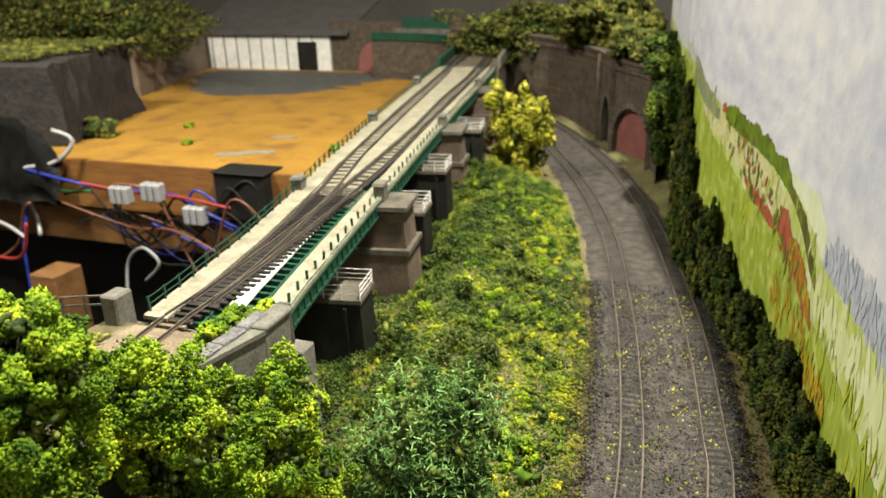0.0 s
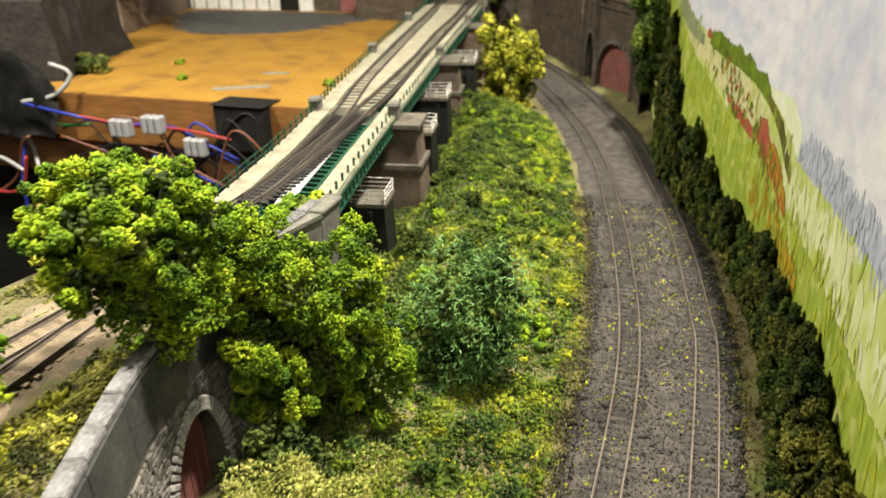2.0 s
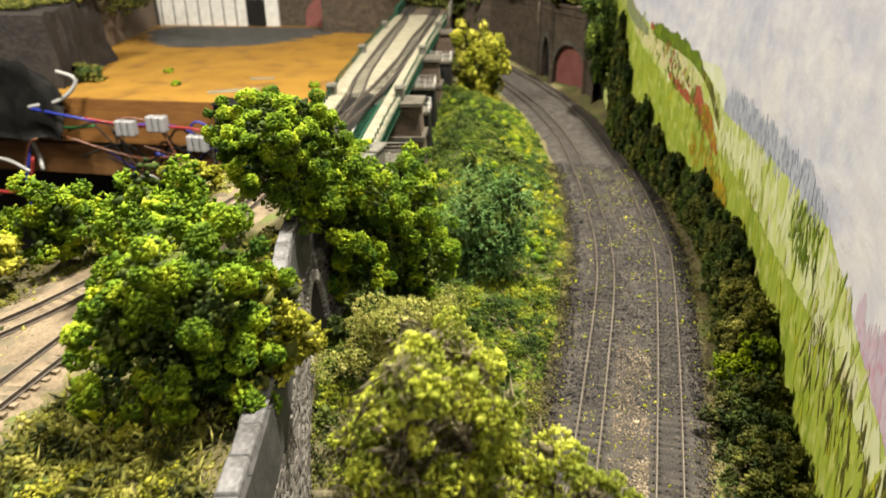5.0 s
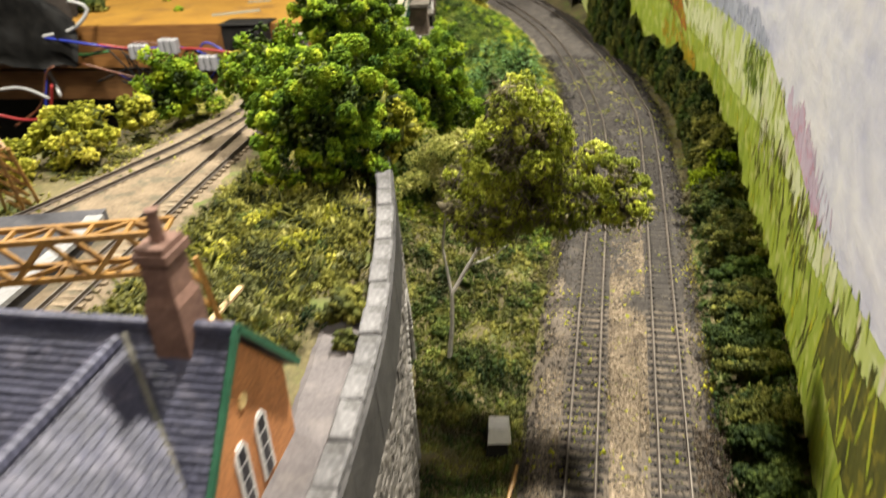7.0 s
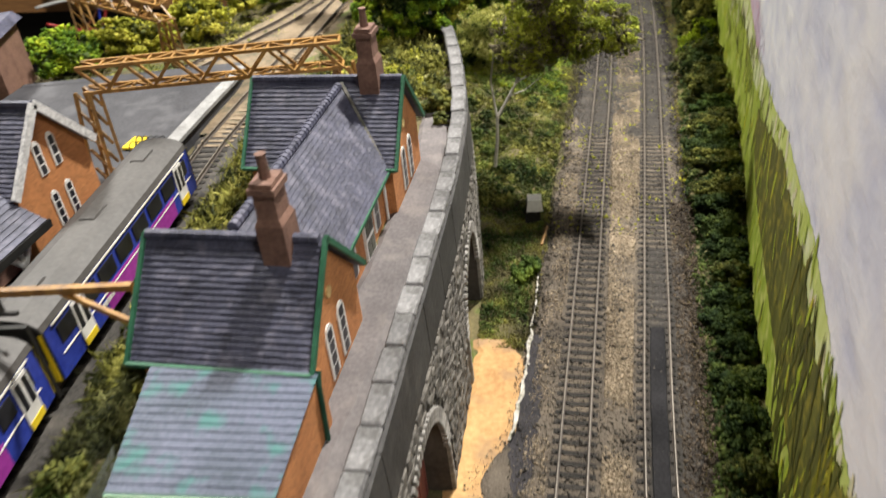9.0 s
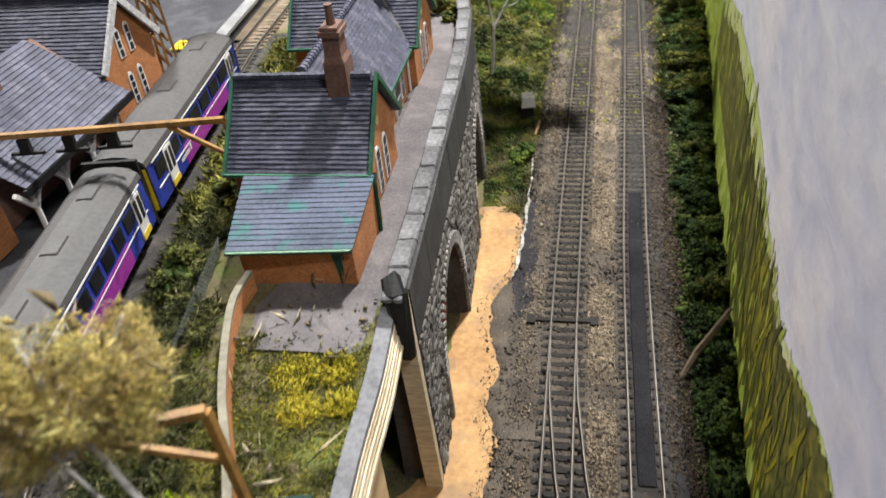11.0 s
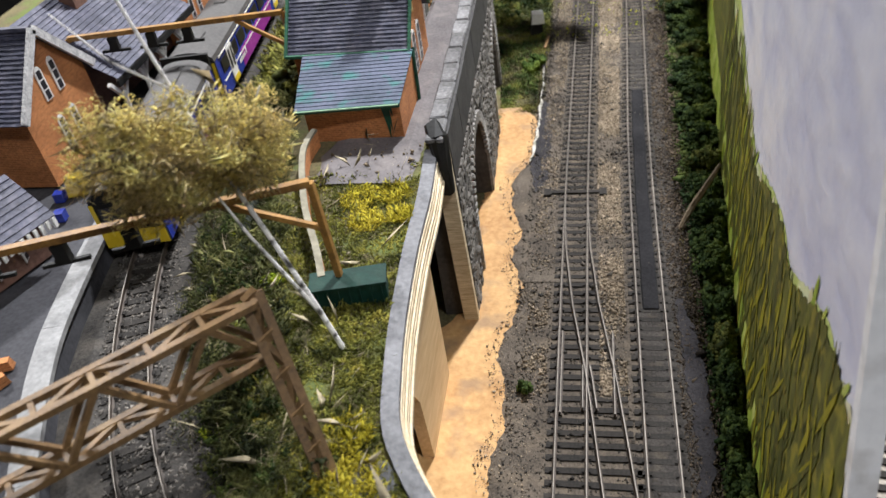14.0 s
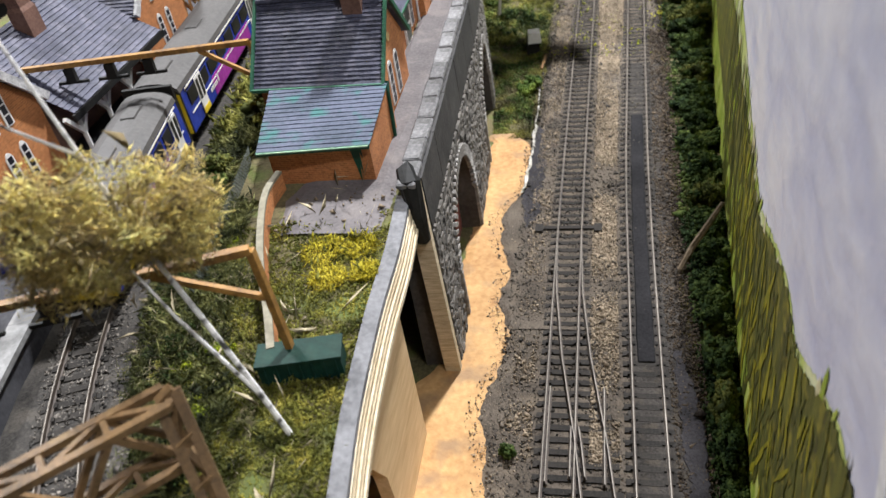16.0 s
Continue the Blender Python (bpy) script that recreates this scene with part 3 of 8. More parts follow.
def track(label, path, z, near=None, pitch=4.3, zfun=None, extra=None, group="model railway tracks", sparse=None, timber=None):
    """Two rails on sleepers; a sleeper is a part of its own where the way lies between the two values of near."""
    pts = spline([(x, y, z) for x, y in path], pitch)
    if zfun:
        pts = [Vector((p.x, p.y, zfun(p.x, p.y) + z)) for p in pts]
    tr = thing("railway_track", pts[0], label, "railway track", group)
    rail_part(pts, -4.5, tr, 1.0)
    rail_part(pts, 4.5, tr, 1.0)
    rest = bmesh.new()
    base = where(tr)
    for i, (p, s) in enumerate(zip(pts, sides(pts))):
        if sparse and p.y > sparse and i % 2:
            continue
        yaw = math.atan2(s.y, s.x)
        long = 14.2 + (extra(p.y) if extra else 0)
        if near and near[0] < p.y < near[1]:
            ob = new("sleeper", sleeper_mesh(long))
            ob.parent = tr
            ob.location = (p - base) * MM
            ob.rotation_euler[2] = yaw + random.uniform(-0.02, 0.02)
        else:
            wide = random.choice((2.8, 3.2, 4.6)) if sparse and p.y > sparse else 1.9
            obox(rest, p + s * ((long - 14.2) / 2) + Vector((0, 0, 0.5)), (long, wide, 1.0), math.degrees(yaw))
    if rest.verts:
        tagged(part("sleeper_run", rest, timber or M_SLEEPER, tr), kind="stuff")
    else:
        rest.free()
    if sparse:
        for o in (-5.4, 5.4):
            bm = bmesh.new()
            sweep(bm, [p for p in pts if p.y > sparse], [(o - 1.4, 0.1), (o - 1.4, 1.2), (o + 1.4, 1.2), (o + 1.4, 0.1)])
            part("longitudinal_timber", bm, M_SLEEPER, tr, "dark timber under the rail")
    return tr


def turnout_gap(y):
    return float(np.interp(y, [-450, -380, -338, -305, -275, -248], [22, 13.5, 9, 4, 1, 0]))


main = track("lower track with a turnout on black sleepers", LOWER_L, 0.6, near=(-440, 250), extra=lambda y: turnout_gap(y))
for off in (-4.5, 4.5):
    way = [Vector((left_x(y) + turnout_gap(y) + off, y, 0.6)) for y in np.arange(-448, -246, 4.0)]
    rail_part(way, 0, main, 1.05)
for dx, y0, y1 in ((-3.4, -352, -318), (3.4 + 9.4, -352, -318), (3.3, -350, -333), (6.2, -350, -333)):
    rail_part([Vector((left_x(y) + dx + (turnout_gap(y) - 9) * (dx > 4) * (dx < 9), y, 0.6)) for y in np.linspace(y0, y1, 7)], 0, main, 1.0)
bm = bmesh.new()
box(bm, -38.5, -238.4, 1.2, -14, -236.6, 2.3)
box(bm, -39.5, -240, 1.0, -36.5, -235.5, 2.6)
box(bm, -17, -240, 1.0, -14, -235.5, 2.6)
part("tie_bar", bm, M_SLEEPER, main, "black turnout tie bar")
track("lower track beside the painted backdrop", LOWER_R, 0.6, near=(-440, 250))
M_SANDTIMBER = surface("sand_covered_sleeper", (0.1, 0.075, 0.05), (0.28, 0.22, 0.15), 0.8, 9, 0.95, 0.4, island=0.3, spec=0.2)
track("station track with rusty rails", UP_R[:8], 0.35, near=(-446, -340), zfun=upper_z)
track("upper track half buried in sandy ground", UP_R[7:], 0.35, zfun=upper_z, timber=M_SANDTIMBER)
track("disused upper track on sandy ground", UP_L, 0.4, zfun=upper_z, timber=M_SANDTIMBER)
track("track behind the backdrop board with pale ballast", [(46, -470), (52, -400), (57, -353), (63, -310), (70, -260)], 0.2, near=(-470, -300))


# ---- retaining wall ----
ARCHES = [(-258, 24, 46), (-162, 22.5, 44), (-63, 21, 43), (98, 19, 47)]


def wall_frame(y):
    """Foot of the wall at y, and the level vectors along it and out of it."""
    x = wall_x(y)
    d = Vector((wall_x(y + 4) - wall_x(y - 4), 8, 0)).normalized()
    return Vector((x, y, 0)), d, Vector((d.y, -d.x, 0))


def face(z):
    """How far the battered face stands out at a height."""
    return 3.2 - 1.8 * z / 66


def arch_floor(y):
    for c, h, top in ARCHES:
        if abs(y - c) < h:
            return 20 + (top - 20) * math.sqrt(1 - ((y - c) / h) ** 2)
    return None


def retaining_wall():
    wall = thing("retaining_wall", (-63, -308, 0), "tall grey rubble-stone retaining wall with arched recesses", "wall", kind="structure")
    ys = sorted(set(np.round(np.arange(-308, 212, 2.0), 2)) | {c + s * (h - e) for c, h, _ in ARCHES for s in (-1, 1) for e in (0.02, 0.3, 1, 2)} | {c + s * h for c, h, _ in ARCHES for s in (-1, 1)})
    bm = bmesh.new()
    ends = []
    for y in ys:
        o, d, n = wall_frame(y)
        b = arch_floor(y)
        b = -2.0 if b is None else b
        ends.append([bm.verts.new(o + n * face(b) + Vector((0, 0, b))), bm.verts.new(o + n * face(66) + Vector((0, 0, 66))), bm.verts.new(o - n * 8 + Vector((0, 0, 66))), bm.verts.new(o - n * 8 + Vector((0, 0, b)))])
    for p, q in zip(ends[:-1], ends[1:]):
        for k in range(4):
            bm.faces.new((p[k], p[(k + 1) % 4], q[(k + 1) % 4], q[k]))
    bm.faces.new(ends[0])
    bm.faces.new(ends[-1][::-1])
    part("wall_body", bm, M_MORTAR, wall)
    bm = bmesh.new()
    pts = spline([(x, y, 0) for x, y in WALL], 5)
    sweep(bm, pts, [(0.9, 57), (0.4, 74.4), (-4.2, 74.4), (-4.2, 57)])
    band = part("parapet", bm, M_MORTAR, wall, "smooth dark grey band under the coping")
    fine = spline([(x, y, 0) for x, y in WALL], 3)
    for i in range(0, len(fine) - 8, 8):
        bm = bmesh.new()
        run = [Vector(p) for p in fine[i:i + 9]]
        run[0] = run[0].lerp(run[1], 0.06)
        run[-1] = run[-1].lerp(run[-2], 0.06)
        out = random.uniform(0, 0.25)
        sweep(bm, run, [(2.1 + out, 57.4), (1.5 + out, 74.2), (0.2, 74.2), (0.2, 57.4)])
        part("parapet_slab", bm, M_PARAPET, band)
    for c, h, top in ARCHES:
        o, d, n = wall_frame(c)
        bm = bmesh.new()
        prism(bm, [o + d * s * (h + 3) + Vector((0, 0, z)) for s, z in ((-1, -1), (1, -1), (1, top + 3), (-1, top + 3))], -n * 7.5, -n * 4.5)
        panel = part("arch_panel", bm, M_DOORRED, wall, "dull red-brown infill of an arch")
        for k in range(-3, 4):
            bm = bmesh.new()
            p = o + d * (k * h / 3.2) - n * 4.35
            beam(bm, p, p + Vector((0, 0, top)), 0.5, 0.5)
            part("batten", bm, M_DOORRED, panel)
    # coping stones
    variants = []
    for k in range(4):
        bm = bmesh.new()
        box(bm, -2.8 + random.uniform(-0.3, 0.3), -5.85, 0, 2.8 + random.uniform(-0.35, 0.35), 5.85, 1.9 + random.uniform(-0.35, 0.35), 0.5)
        for v in bm.verts:
            v.co += Vector([random.uniform(-0.15, 0.15) for _ in range(3)])
        bmesh.ops.scale(bm, vec=(MM, MM, MM), verts=bm.verts)
        me = bpy.data.meshes.new("coping_stone")
        bm.to_mesh(me)
        bm.free()
        me.materials.append(M_COPING)
        variants.append(me)
    base = where(wall)
    for p, s in zip(spline([(x, y, 74.5) for x, y in WALL], 11.9)[:-1], sides(spline([(x, y, 0) for x, y in WALL], 11.9))):
        ob = new("coping_stone", random.choice(variants))
        ob.parent = wall
        ob.location = (p - s * 1.6 + Vector((0, 0, random.uniform(-0.25, 0.1))) - base) * MM
        ob.rotation_euler = (random.uniform(-0.02, 0.02), random.uniform(-0.03, 0.03), math.atan2(s.y, s.x))
    # arch stones
    bm = bmesh.new()
    box(bm, -0.85, -0.9, -2.2, 0.85, 0.9, 2.2, 0.25)
    bmesh.ops.scale(bm, vec=(MM, MM, MM), verts=bm.verts)
    stone_me = bpy.data.meshes.new("arch_stone")
    bm.to_mesh(stone_me)
    bm.free()
    stone_me.materials.append(M_ARCHSTONE)
    for c, h, top in ARCHES:
        for k in range(33):
            a = math.pi * (k + 0.5) / 33
            y, z = c - (h + 1.6) * math.cos(a), 20 + (top - 18.4) * math.sin(a)
            o, d, n = wall_frame(y)
            ob = new("arch_stone", stone_me)
            ob.parent = wall
            m = Matrix((( -d).to_4d(), n.to_4d(), Vector((0, 0, 1, 0)), Vector((0, 0, 0, 1)))).transposed()
            m.translation = (0, 0, 0)
            ob.matrix_basis = Matrix.Translation((o + n * (face(z) + 0.3) + Vector((0, 0, z)) - base) * MM) @ m.to_3x3().to_4x4() @ Matrix.Rotation(math.pi / 2 - a, 4, "Y")
        for s in (-1, 1):
            for k in range(5):
                y, z = c + s * (h + 1.6), 2 + k * 3.9
                o, d, n = wall_frame(y)
                ob = new("arch_stone", stone_me)
                ob.parent = wall
                ob.matrix_basis = Matrix.Translation((o + n * (face(z) + 0.3) + Vector((0, 0, z)) - base) * MM) @ Matrix.Rotation(math.atan2(d.y, d.x), 4, "Z") @ Matrix.Rotation(math.pi / 2, 4, "Y") @ Matrix.Rotation(math.pi / 2, 4, "X") @ Matrix.Rotation(math.pi / 2, 4, "Y")
    return wall


M_ARCHSTONE = surface("pale_arch_stone", (0.13, 0.12, 0.11), (0.4, 0.38, 0.35), 1.0, 6, 0.8, 0.5, stain=(0.05, 0.045, 0.04), stain_amount=0.5, island=0.4)
wall_thing = retaining_wall()


def rubble(wall):
    """Rubble stones on the face: those on the open stretch are parts, the rest is joined."""
    metas = []
    for k in range(6):
        bm = bmesh.new()
        box(bm, -0.5, -0.5, -0.5, 0.5, 0.5, 0.5, 0.12)
        for v in bm.verts:
            v.co += Vector([random.uniform(-0.09, 0.09) for _ in range(3)])
        me = bpy.data.meshes.new("stone")
        bm.to_mesh(me)
        bm.free()
        me.materials.append(M_STONE)
        metas.append(me)
    tv = np.array([v.co[:] for v in metas[0].vertices])
    tf = [list(p.vertices) for p in metas[0].polygons]
    base = where(wall)
    verts, faces, made = [], [], 0
    z = 1.2
    while z < 56.5:
        h = random.uniform(1.4, 2.4)
        y = -307.5 + random.uniform(0, 2)
        while y < 150:
            ln = random.uniform(1.8, 4.6)
            mid = y + ln / 2
            blocked = any(abs(mid - c) < hw + 4.2 + ln / 2 and z < 20 + (top - 16) * math.sqrt(max(0.0, 1 - min(1.0, (abs(mid - c) / (hw + 4.2 + ln * 0.3))) ** 2)) + 1 for c, hw, top in ARCHES)
            if not blocked:
                o, d, n = wall_frame(mid)
                at = o + n * (face(z) + random.uniform(-0.35, 0.25)) + Vector((0, 0, z + random.uniform(-0.4, 0.4)))
                m = Matrix.Translation((at - base) * MM) @ Matrix.Rotation(math.atan2(d.y, d.x), 4, "Z") @ Matrix.Rotation(random.uniform(-0.12, 0.12), 4, "Y") @ Matrix.Diagonal(((ln - 0.3) * MM, 1.6 * MM, (h - 0.2) * random.uniform(0.8, 1.15) * MM, 1))
                if made < 300 and (mid < -285 or -240 < mid < -183) and z > 14:
                    ob = new("stone", metas[made % 6])
                    ob.parent = wall
                    ob.matrix_basis = m
                    made += 1
                else:
                    k = len(verts) * len(tv)
                    verts.append((np.c_[tv + rng.normal(0, 0.03, tv.shape), np.ones(len(tv))] @ np.array(m).T)[:, :3])
                    faces += [[k + i for i in f] for f in tf]
            y += ln
        z += h
    me = bpy.data.meshes.new("rubble_stonework")
    me.from_pydata(np.concatenate(verts).tolist(), [], faces)
    me.materials.append(M_STONE)
    ob = new("rubble_stonework", me)
    ob.parent = wall
    tagged(ob, kind="stuff")


# end of the wall, deck edge and bare supports
bm = bmesh.new()
o, d, n = wall_frame(-307)
prism(bm, [o + n * 4 + Vector((0, -1.5, 0)), o + n * 1.5 + Vector((0, -1.5, 74)), o - n * 3.5 + Vector((0, -1.5, 74)), o - n * 1.0 + Vector((0, -1.5, 0))], (0, -2.5, 0), (0, 0, 0))
solid("wall_end_batten", bm, M_PLYEDGE, "bare wooden batten closing the wall end", "batten", base=(-63, -310, 0))
bm = bmesh.new()
tube(bm, [(-66, -307, 77), (-64, -311, 75), (-63, -313, 66), (-62.5, -312.5, 57)], [2.4, 3.0, 2.6, 1.9], 9)
for v in bm.verts:
    v.co += Vector([random.uniform(-0.5, 0.5) for _ in range(3)])
solid("black_tape_wrap", bm, M_BLACK, "crumpled black tape wrapped round the wall end", "tape", base=(-66, -312, 58))
M_PLYCUT = surface("plywood_cut_layer", (0.5, 0.38, 0.22), (0.82, 0.72, 0.53), 0.8, 5, 0.8, 0.8)
M_GREYEDGE = surface("grey_painted_edge", (0.07, 0.07, 0.075), (0.2, 0.2, 0.21), 1.2, 8, 0.6, 0.4)
deck = thing("deck_edge", (-62, -420, 60), "plywood deck edge with grey painted rim", "deck edge", kind="structure")
way = spline([(x, y, 0) for x, y in EDGE if y < -306], 3)
for k in range(5):
    bm = bmesh.new()
    out = 1.5 + 0.3 * k - 0.12 * (k % 2)
    sweep(bm, way, [(out, 69.0 - 1.5 * k - 1.35), (out, 69.0 - 1.5 * k), (-1.4, 69.0 - 1.5 * k), (-1.4, 69.0 - 1.5 * k - 1.35)])
    part("plywood_layer", bm, M_PLYEDGE if k % 2 else M_PLYCUT, deck)
bm = bmesh.new()
sweep(bm, way, [(1.3, 68.6), (1.1, 70.3), (-2.6, 70.4), (-2.6, 68.6)])
part("rim", bm, M_GREYEDGE, deck, "worn grey painted rim")
bm = bmesh.new()
hole = [(-66, -336, 61), (-66, -445, 61), (-66, -445, -2), (-66, -400, -2), (-66, -398, 26), (-66, -392, 38), (-66, -384, 43), (-66, -376, 40), (-66, -370, 28), (-66, -368, -2), (-66, -336, -2)]
prism(bm, hole, (0, 0, 0), (-3.6, 0, 0))
solid("support_panel", bm, M_PLY, "bare plywood support panel with a rounded cut-out", "plywood panel", base=(-66, -390, 0))
# Added black sheets make the void below the deck read dark.
bm = bmesh.new()
box(bm, -330, -450, -4, -120, -446.2, 56)
box(bm, -120, -449, -4, -100, -310, 54)
solid("underside_dark_sheet", bm, M_BLACK, "black sheets filling the dark void under the upper level", kind="structure", base=(0, 0, 0))


# ---- backdrop ----
def paint(name, c1, c2, c3, stretch, grain=3.0, blotch=22.0):
    return surface(name, c1, c2, grain, blotch, 0.5, 0.35, stain=c3, stain_amount=0.75, stretch=stretch)


M_SKY = surface("brushed_sky_paint", (0.53, 0.54, 0.7), (0.86, 0.85, 0.88), 14, 80, 0.5, 0.3, stain=(0.86, 0.83, 0.83), stain_amount=0.6, stretch=(1, 0.8, 1.3))
M_SCUFF = surface("scuffed_white_edge", (0.74, 0.74, 0.77), (0.88, 0.88, 0.9), 2.5, 14, 0.5, 0.2, stain=(0.38, 0.35, 0.33), stain_amount=0.4)
P_HILL = paint("pale_hill_paint", (0.4, 0.5, 0.08), (0.68, 0.73, 0.3), (0.78, 0.8, 0.56), (1, 1, 0.3), 5, 22)
P_GRASS = paint("fresh_grass_paint", (0.2, 0.29, 0.025), (0.46, 0.54, 0.08), (0.6, 0.62, 0.2), (1, 1, 0.14), 3, 12)
P_OLIVE = paint("olive_stroke_paint", (0.045, 0.05, 0.014), (0.165, 0.17, 0.028), (0.31, 0.27, 0.035), (1, 1, 0.12), 2.2, 9)
P_FAR = paint("blue_grey_tree_paint", (0.38, 0.41, 0.52), (0.58, 0.6, 0.7), (0.3, 0.32, 0.42), (1, 1, 0.3), 2.5, 10)
P_RED = paint("russet_tree_paint", (0.32, 0.05, 0.03), (0.5, 0.14, 0.08), (0.36, 0.2, 0.04), (1, 1, 0.5), 2.5, 8)
P_TREE = paint("green_tree_paint", (0.06, 0.12, 0.01), (0.24, 0.34, 0.02), (0.1, 0.08, 0.05), (1, 1, 0.4), 2.5, 8)
P_FAINT = paint("faint_lime_paint", (0.66, 0.74, 0.44), (0.86, 0.88, 0.7), (0.86, 0.86, 0.8), (1, 1, 0.5), 4, 14)
P_STRAW = paint("straw_field_paint", (0.52, 0.5, 0.2), (0.74, 0.68, 0.4), (0.5, 0.56, 0.2), (1, 0.5, 1), 3, 12)
P_GREYTREE = paint("grey_green_tree_paint", (0.14, 0.18, 0.09), (0.34, 0.38, 0.22), (0.4, 0.36, 0.2), (1, 1, 0.4), 2.5, 8)
P_RUSSET = paint("russet_ochre_paint", (0.3, 0.07, 0.02), (0.5, 0.26, 0.03), (0.55, 0.45, 0.02), (1, 1, 0.4), 2.5, 7)
P_PINK = paint("lilac_stroke_paint", (0.55, 0.42, 0.55), (0.7, 0.58, 0.68), (0.6, 0.3, 0.4), (1, 1, 0.3), 2.5, 8)


def slant(bm):
    """Cuts the board's end on its slant."""
    cut = bmesh.ops.bisect_plane(bm, geom=bm.verts[:] + bm.edges[:] + bm.faces[:], plane_co=(21, -423, 56), plane_no=(0, -1, 0.34), clear_outer=True)
    edges = [e for e in cut["geom_cut"] if isinstance(e, bmesh.types.BMEdge)]
    if len(edges) > 3:
        bmesh.ops.contextual_create(bm, geom=edges)


def backdrop():
    pts = spline([(x, y, 0) for x, y in BOARD], 3)
    face_y = np.array([p.y for p in pts])
    face_x = np.array([p.x for p in pts])
    bd = thing("backdrop_board", (21, -424, -2), "upright board painted with pale sky over green hills", "backdrop")
    bm = bmesh.new()
    sweep(bm, pts[::3] + [pts[-1]], [(0, -2), (4.2, -2), (4.2, 187), (0, 187)])
    slant(bm)
    part("sky_panel", bm, M_SKY, bd, "lilac and white brushed sky")
    bm = bmesh.new()
    beam(bm, (23.1, -443.5, -2), (23.1, -379.2, 187), 4.4, 2.6)
    part("end_strip", bm, M_SCUFF, bd, "scuffed white board end")

    def stroke(name, rows, material, spike, layer, label="", every=0.5):
        """A flat painted shape: rows of y, lower z, upper z; spike: how ragged its top is."""
        r = np.array(rows, float)
        bm = bmesh.new()
        prev = None
        for y in np.arange(r[0, 0], r[-1, 0], every):
            x = np.interp(y, face_y, face_x)
            lo, hi = np.interp(y, r[:, 0], r[:, 1]), np.interp(y, r[:, 0], r[:, 2])
            hi += spike * (noise.noise((y / 1.6, 1.3, layer)) + 0.7 * noise.noise((y / 7, 4.3, layer)))
            lo += 0.4 * spike * noise.noise((y / 3.1, 8.3, layer)) if lo > 1 else 0
            hi = max(hi, lo + 0.1)
            row = (bm.verts.new((x - 0.06 * layer, y, lo)), bm.verts.new((x - 0.06 * layer, y, hi)))
            if prev:
                bm.faces.new((prev[0], row[0], row[1], prev[1]))
            prev = row
        slant(bm)
        part(name, bm, material, bd, label)

    stroke("painted_far_trees", [(96, 82, 90), (122, 83, 97), (142, 83, 96), (184, 82, 97), (208, 82, 96), (230, 81, 98), (252, 81, 95), (267, 80, 95), (280, 80, 86)], P_FAR, 3.5, 1, "blue-grey distant trees")
    stroke("painted_pale_hill", [(276, 80, 86), (286, 82, 95), (300, 82, 101), (320, 84, 100), (346, 84, 97)], P_FAINT, 0.8, 1, "very pale lime hill against the sky")
    stroke("painted_hill", [(-447, 0, 80), (-404, 0, 81), (-393, 0, 83), (-380, 0, 78), (-362, 0, 69), (-350, 0, 72), (-333, 0, 69), (-300, 0, 57), (-268, 0, 62), (-249, 0, 65), (-230, 0, 71), (-199, 0, 76), (-165, 0, 75), (-140, 0, 76), (-110, 0, 70), (-77, 0, 67), (-41, 0, 59), (-20, 0, 57), (-4, 0, 61), (29, 0, 67), (59, 0, 75), (93, 0, 86), (133, 0, 86), (196, 0, 84), (262, 0, 80), (285, 0, 82), (300, 0, 87), (320, 0, 91), (345, 0, 95), (372, 0, 100), (400, 0, 102), (433, 0, 104), (460, 0, 110), (507, 0, 118), (560, 0, 120), (640, 0, 121), (700, 0, 124), (790, 0, 128)], P_HILL, 0.9, 2, "pale yellow-green hillside")
    stroke("painted_field", [(316, 66, 70), (332, 68, 82), (352, 72, 91), (380, 77, 96), (410, 81, 99), (440, 88, 102), (475, 97, 106)], P_STRAW, 0.9, 3, "straw-coloured field")
    stroke("painted_field_edge", [(286, 68, 72), (298, 72, 80), (312, 80, 88), (326, 86, 92), (340, 90, 95)], P_OLIVE, 0.8, 4, "olive brush line along the field")
    stroke("painted_trees", [(337, 90, 96), (345, 91, 101), (358, 94, 101), (372, 96, 106), (388, 97, 107), (405, 98, 108), (425, 99, 110), (437, 101, 107)], P_TREE, 2.6, 5, "row of green painted trees")
    stroke("painted_grey_trees", [(446, 98, 104), (462, 100, 111), (480, 102, 113), (500, 106, 121), (522, 110, 124)], P_GREYTREE, 3, 5, "grey-green painted trees")
    stroke("painted_grass", [(-447, 0, 70), (-395, 0, 72), (-352, 0, 62), (-300, 0, 48), (-249, 0, 54), (-199, 0, 62), (-140, 0, 62), (-77, 0, 54), (-22, 0, 46), (29, 0, 52), (60, 0, 54), (128, 0, 52), (213, 0, 56), (285, 0, 57), (308, 0, 58), (353, 0, 68), (400, 0, 74), (440, 0, 84), (504, 0, 106), (600, 0, 118)], P_GRASS, 1.6, 5, "bright grass strokes")
    stroke("painted_shrubs", [(-447, 8, 80), (-404, 10, 81), (-393, 11, 82), (-385, 12, 79), (-365, 14, 68), (-350, 16, 71), (-333, 16, 67), (-300, 16, 54), (-260, 18, 58), (-230, 20, 58), (-199, 22, 64), (-165, 24, 65), (-140, 26, 68), (-110, 28, 60), (-60, 34, 48)], P_OLIVE, 2.4, 6, "olive upright strokes", 0.4)
    stroke("painted_russet_tree", [(322, 60, 66), (328, 62, 76), (336, 64, 83), (343, 68, 82), (348, 72, 76)], P_RED, 1.6, 7, "rose-red painted tree")
